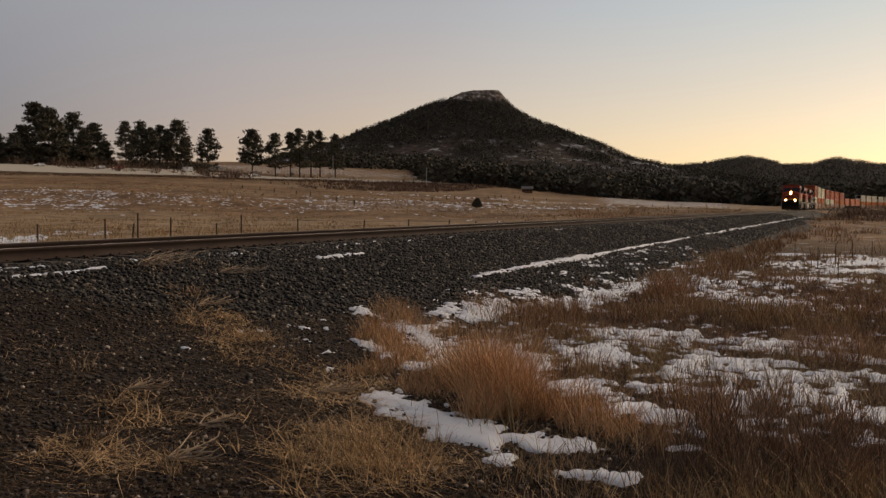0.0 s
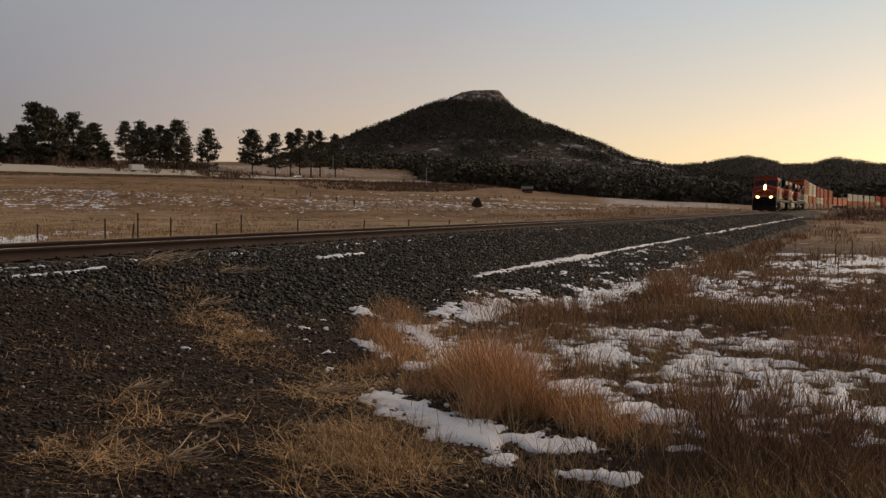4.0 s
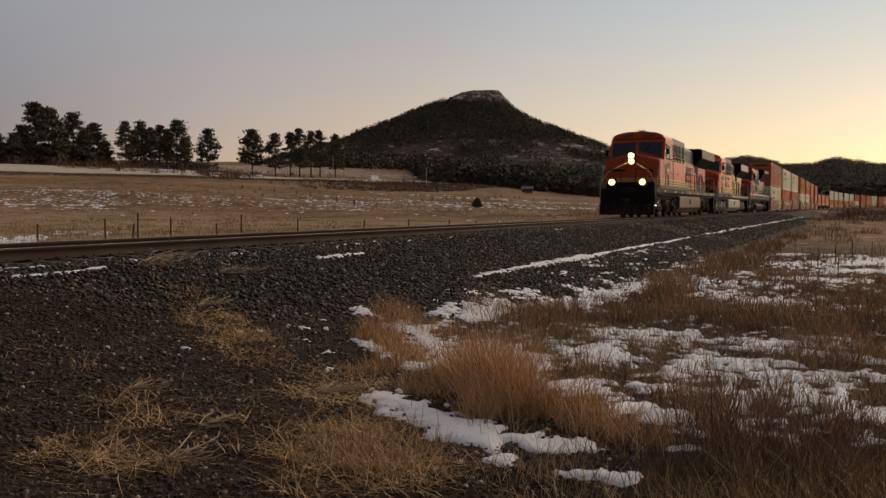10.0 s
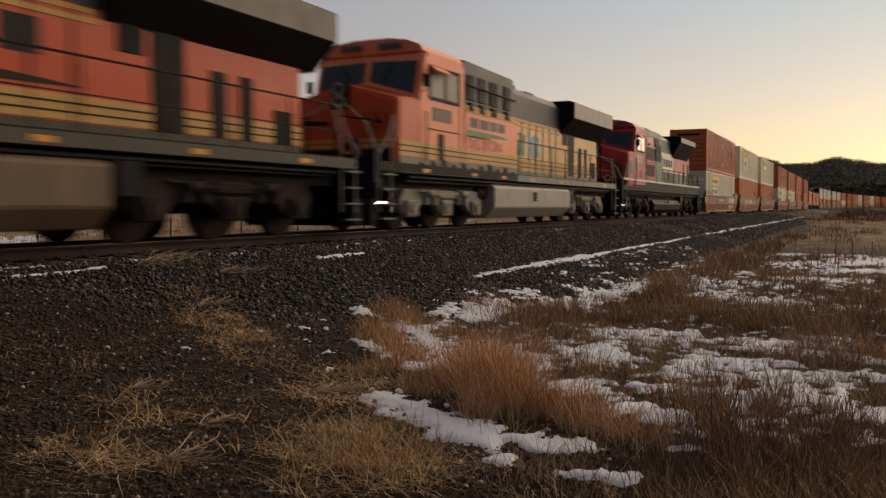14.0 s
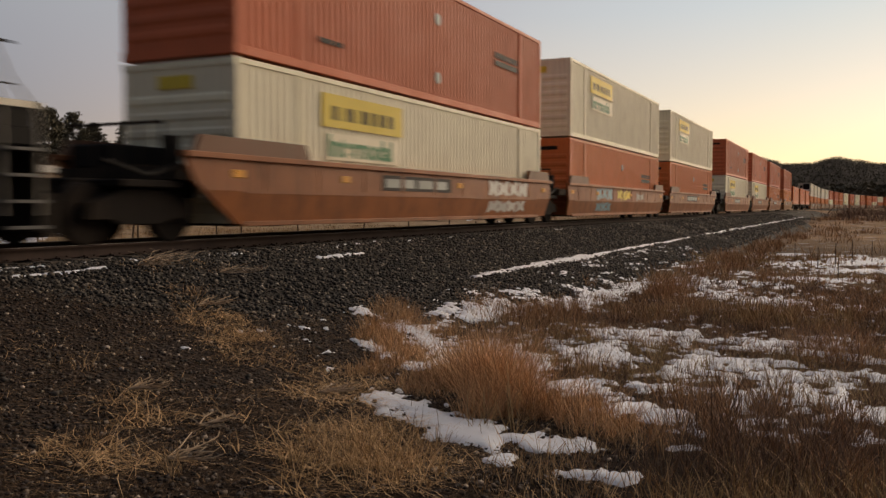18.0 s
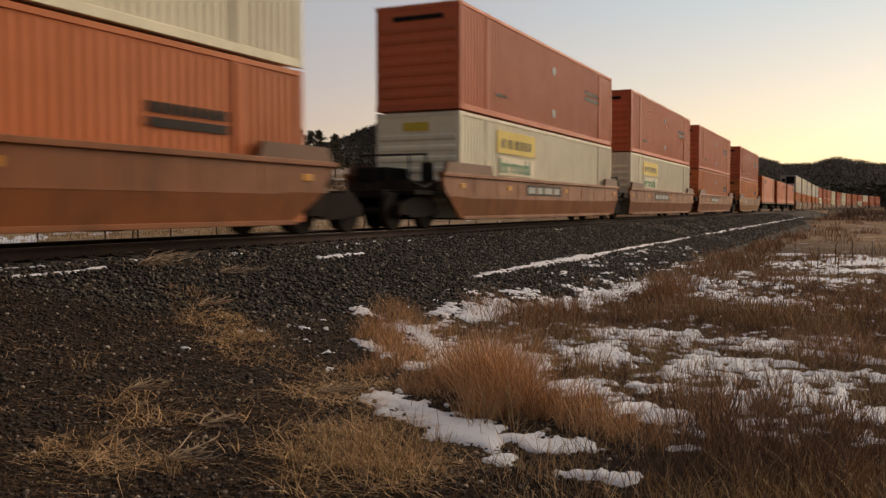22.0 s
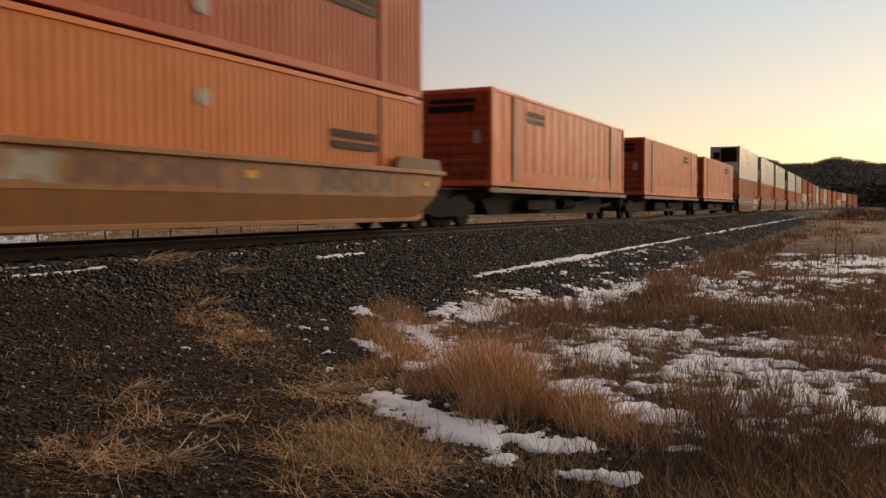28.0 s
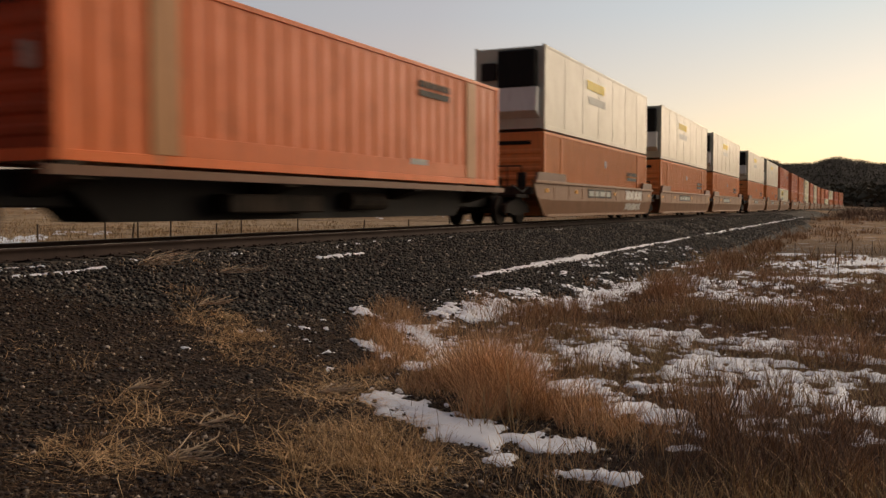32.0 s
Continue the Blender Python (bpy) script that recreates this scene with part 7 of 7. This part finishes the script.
def vehicle(name, label, paint, kind):
    root = tagged(empty(name), label, kind, "traffic on the highway")
    bm = bmesh.new()
    if kind == "truck":
        box(bm, -5.0, 1.2, -1.2, 1.2, 0.8, 3.3, 0.04)
        part("cargo_box", bm, paint, root)
        bm = bmesh.new()
        prism(bm, ((1.3, 0.6), (3.6, 0.6), (3.6, 1.4), (2.9, 1.6), (2.5, 2.5), (1.3, 2.6)), "y", -1.1, 1.1)
        part("cab", bm, paint, root)
        axles, ln = (-3.6, 2.6), 3.6
    elif kind == "van":
        prism(bm, ((-2.8, 0.4), (2.8, 0.4), (2.8, 1.1), (2.1, 1.35), (1.5, 2.35), (-2.7, 2.45)), "y", -1.0, 1.0)
        part("body", bm, paint, root)
        axles, ln = (-1.8, 1.8), 2.8
    else:
        prism(bm, ((-2.2, 0.35), (2.2, 0.35), (2.2, 0.8), (1.1, 0.95), (0.5, 1.45), (-1.3, 1.5), (-2.1, 0.95)), "y", -0.9, 0.9)
        part("body", bm, paint, root)
        axles, ln = (-1.35, 1.35), 2.2
    bm = bmesh.new()
    z0, z1, xw = {"truck": (1.65, 2.4, 1.6), "van": (1.45, 2.2, 0.0), "car": (0.98, 1.4, -1.1)}[kind]
    box(bm, xw, xw + 1.0, -1.12 if kind == "truck" else -1.02 if kind == "van" else -0.91, 1.12 if kind == "truck" else 1.02 if kind == "van" else 0.91, z0, z1)
    part("windows", bm, M_GLASS, root)
    for x in axles:
        for s in (-1, 1):
            bm = bmesh.new()
            cyl(bm, (x, s * 0.75, 0.36), (x, s * 0.98, 0.36), 0.36, 14)
            part("wheel", bm, M_TYRE, root)
    for s in (-1, 1):
        bm = bmesh.new()
        box(bm, ln - 0.02, ln + 0.03, s * 0.65 - 0.15, s * 0.65 + 0.15, 0.65, 0.8)
        part("headlight", bm, M_LAMPWHITE, root)
    return root


TRAFFIC = []      # (vehicle, step of the road at the start, steps a second, lane)
TRAFFIC.append((vehicle("box_truck", "white box truck on the highway", M_CARWHITE, "truck"), 0.0, 1.0, -6))
TRAFFIC.append((vehicle("van", "white delivery van on the highway", M_CARWHITE, "van"), 5.28, -1.33, 6))
white_car = vehicle("car", "white car on the highway", M_CARWHITE, "car")
TRAFFIC.append((white_car, 3.54, -1.37, 8))
TRAFFIC.append((vehicle("car", "red car on the highway", M_CARRED, "car"), 3.79, -1.38, 5))
for p, v, lane in ((2.45, -1.35, 8), (6.9, -1.3, 6), (-5.0, 0.95, -5), (-3.4, 1.0, -8), (13.5, -1.35, 7)):
    TRAFFIC.append((copy_thing(white_car, Matrix.Identity(4)), p, v, lane))

# utility poles
for phi, r, h in ((32.28, 470, 13.5), (26.25, 480, 10.5)):
    x, y = polar(r, phi)
    pole = tagged(empty("utility_pole", pose(x, y, ground_z(x, y), 0, 0, 40)), "grey wooden utility pole beside the highway", "utility pole", "utility poles")
    bm = bmesh.new()
    cyl(bm, (0, 0, -0.5), (0, 0, h), 0.20, 8, 0.14)
    part("pole", bm, M_PALEPRINT, pole)
    bm = bmesh.new()
    box(bm, -1.2, 1.2, -0.07, 0.07, h - 0.8, h - 0.62)
    part("crossarm", bm, M_PALEPRINT, pole)

# lone juniper in the field
def juniper(h, seed):
    root = empty("juniper_bush")
    rg = random.Random(seed)
    bm = bmesh.new()
    cyl(bm, (0, 0, -0.2), (0, 0, h * 0.6), 0.14, 7, 0.05)
    part("trunk", bm, M_BARK, root)
    vs, fs = [], []
    for _ in range(1500):
        z = h * (0.22 + 0.78 * rg.random())
        rr = 0.64 * h * math.sqrt(rg.random()) * max(0.05, 1.08 - z / h) ** 0.65 * smooth(0.12, 0.40, z / h)
        a = rg.uniform(0, 6.283)
        c = Vector((rr * math.cos(a), rr * math.sin(a), z))
        u = Vector((rg.gauss(0, 1), rg.gauss(0, 1), rg.gauss(0, 1))).normalized() * h * 0.07
        w = u.cross(Vector((rg.gauss(0, 1), rg.gauss(0, 1), rg.gauss(0, 1)))).normalized() * h * 0.035
        o = len(vs)
        vs += [tuple(c - u), tuple(c + w), tuple(c + u), tuple(c - w)]
        fs.append((o, o + 1, o + 2, o + 3))
    crown = new("crown", raw_mesh("crown", vs, fs, M_NEEDLE))
    crown.parent = root
    return tagged(root, "small dark juniper alone in the dry field", "bush")


j = juniper(2.5, 77)
x, y = polar(196, 22.97)
j.matrix_basis = pose(x, y, ground_z(x, y))

# footbridge and low buildings by the highway
x, y = polar(road_reach(39.44, 25), 39.44)
bridge = tagged(empty("footbridge", pose(x, y, ground_z(x, y) + 0.6, 0, 0, -45)), "small pale footbridge with arched rails", "footbridge")
bm = bmesh.new()
box(bm, -5.5, 5.5, -1.2, 1.2, 0.0, 0.35)
part("deck", bm, M_POST, bridge)
for s in (-1, 1):
    bm = bmesh.new()
    arch = [(-5.4 + 10.8 * i / 10, s * 1.15, 1.4 + 1.5 * math.sin(math.pi * i / 10)) for i in range(11)]
    rod(bm, arch, 0.11, 6)
    for px, py, pz in arch:
        cyl(bm, (px, py, 0.3), (px, py, pz), 0.07, 5)
    part("railing", bm, M_PALEPRINT, bridge)
for phi, r, w, h, d in ((19.72, 520, 6, 2.2, 5),):
    x, y = polar(r, phi)
    house = tagged(empty("house", pose(x, y, ground_z(x, y) + 0.2, 0, 0, phi + 90)), "small low house at the edge of the woods", "house")
    bm = bmesh.new()
    box(bm, -w / 2, w / 2, -d / 2, d / 2, -1.5, h)
    part("wall", bm, M_TAN, house)
    bm = bmesh.new()
    prism(bm, ((-d / 2 - 0.5, h), (d / 2 + 0.5, h), (0, h + 1.6)), "x", -w / 2 - 0.5, w / 2 + 0.5)
    part("roof", bm, M_GREY, house)
    for k in range(3):
        for sy in (-1, 1):
            bm = bmesh.new()
            xx = -w / 3 + k * w / 3
            box(bm, xx - 0.6, xx + 0.6, sy * d / 2 - 0.05, sy * d / 2 + 0.05, h * 0.4, h * 0.75)
            part("window", bm, M_GLASS, house)

# dark weeds on the highway's bank
sw = Sward(71)
g = np.random.default_rng(72)
for _ in range(2300):
    phi = g.uniform(12, 55)
    x, y = polar(road_reach(phi, -24 - 16 * g.random() ** 1.5), phi)
    sw.tuft(x, y, 8, 1.3, g.uniform(0.4, 1.0), 0.7, 0.16)
for _ in range(1700):
    phi = 27.0 + 3.4 * g.normal()
    x, y = polar(road_reach(phi, -22 - 85 * g.random() ** 1.3 * smooth(19, 26, phi)), phi)
    sw.tuft(x, y, 8, 1.4, g.uniform(0.7, 1.7), 0.8, 0.26)
sw.build("roadside_weeds", "dark brown weeds on the highway's bank", M_STEM, 73, "weeds")

# leafless brush behind the highway and along the far track
s8 = Sward(50)
g = np.random.default_rng(51)
for _ in range(170):
    phi = g.uniform(37.5, 56)
    x, y = polar(g.uniform(425, 470), phi)
    s8.tuft(x, y, 16, 2.2, g.uniform(2.5, 5.0), 0.5, 0.22)
for _ in range(60):
    phi = g.uniform(24, 38)
    x, y = polar(g.uniform(470, 560), phi)
    s8.tuft(x, y, 14, 1.8, g.uniform(1.5, 3.0), 0.5, 0.2)
for _ in range(150):
    x = g.uniform(105, 200)
    s8.tuft(x, track_y(x) - g.uniform(8, 24), 26, 1.6, g.uniform(0.6, 2.4), 0.7, 0.05)
s8.build("leafless_brush", "brown leafless brush beside the highway and the track", M_STEM, 52, "brush")


# ---- what moves ----
def place_on_track(q, z, t):
    s = q - ride(t)
    yaw = math.degrees(math.atan2(track_y(s + 12) - track_y(s + 4), 8.0))
    return pose(s, track_y(s), z, 0, 0, yaw)


def motions():
    times = [2.0 * i for i in range(17)]
    for ob, q, z in MOVERS:
        walk(ob, [(t, place_on_track(q, z, t)) for t in times])
    for ob, p, v, lane in TRAFFIC:
        rows = []
        for t in times:
            (x0, y0), (x1, y1) = highway(p + v * t, lane), highway(p + v * t + v * 0.1, lane)
            rows.append((t, pose(x0, y0, ground_z(x0, y0) + 0.4, 0, 0, math.degrees(math.atan2(y1 - y0, x1 - x0)))))
        walk(ob, rows)


motions()
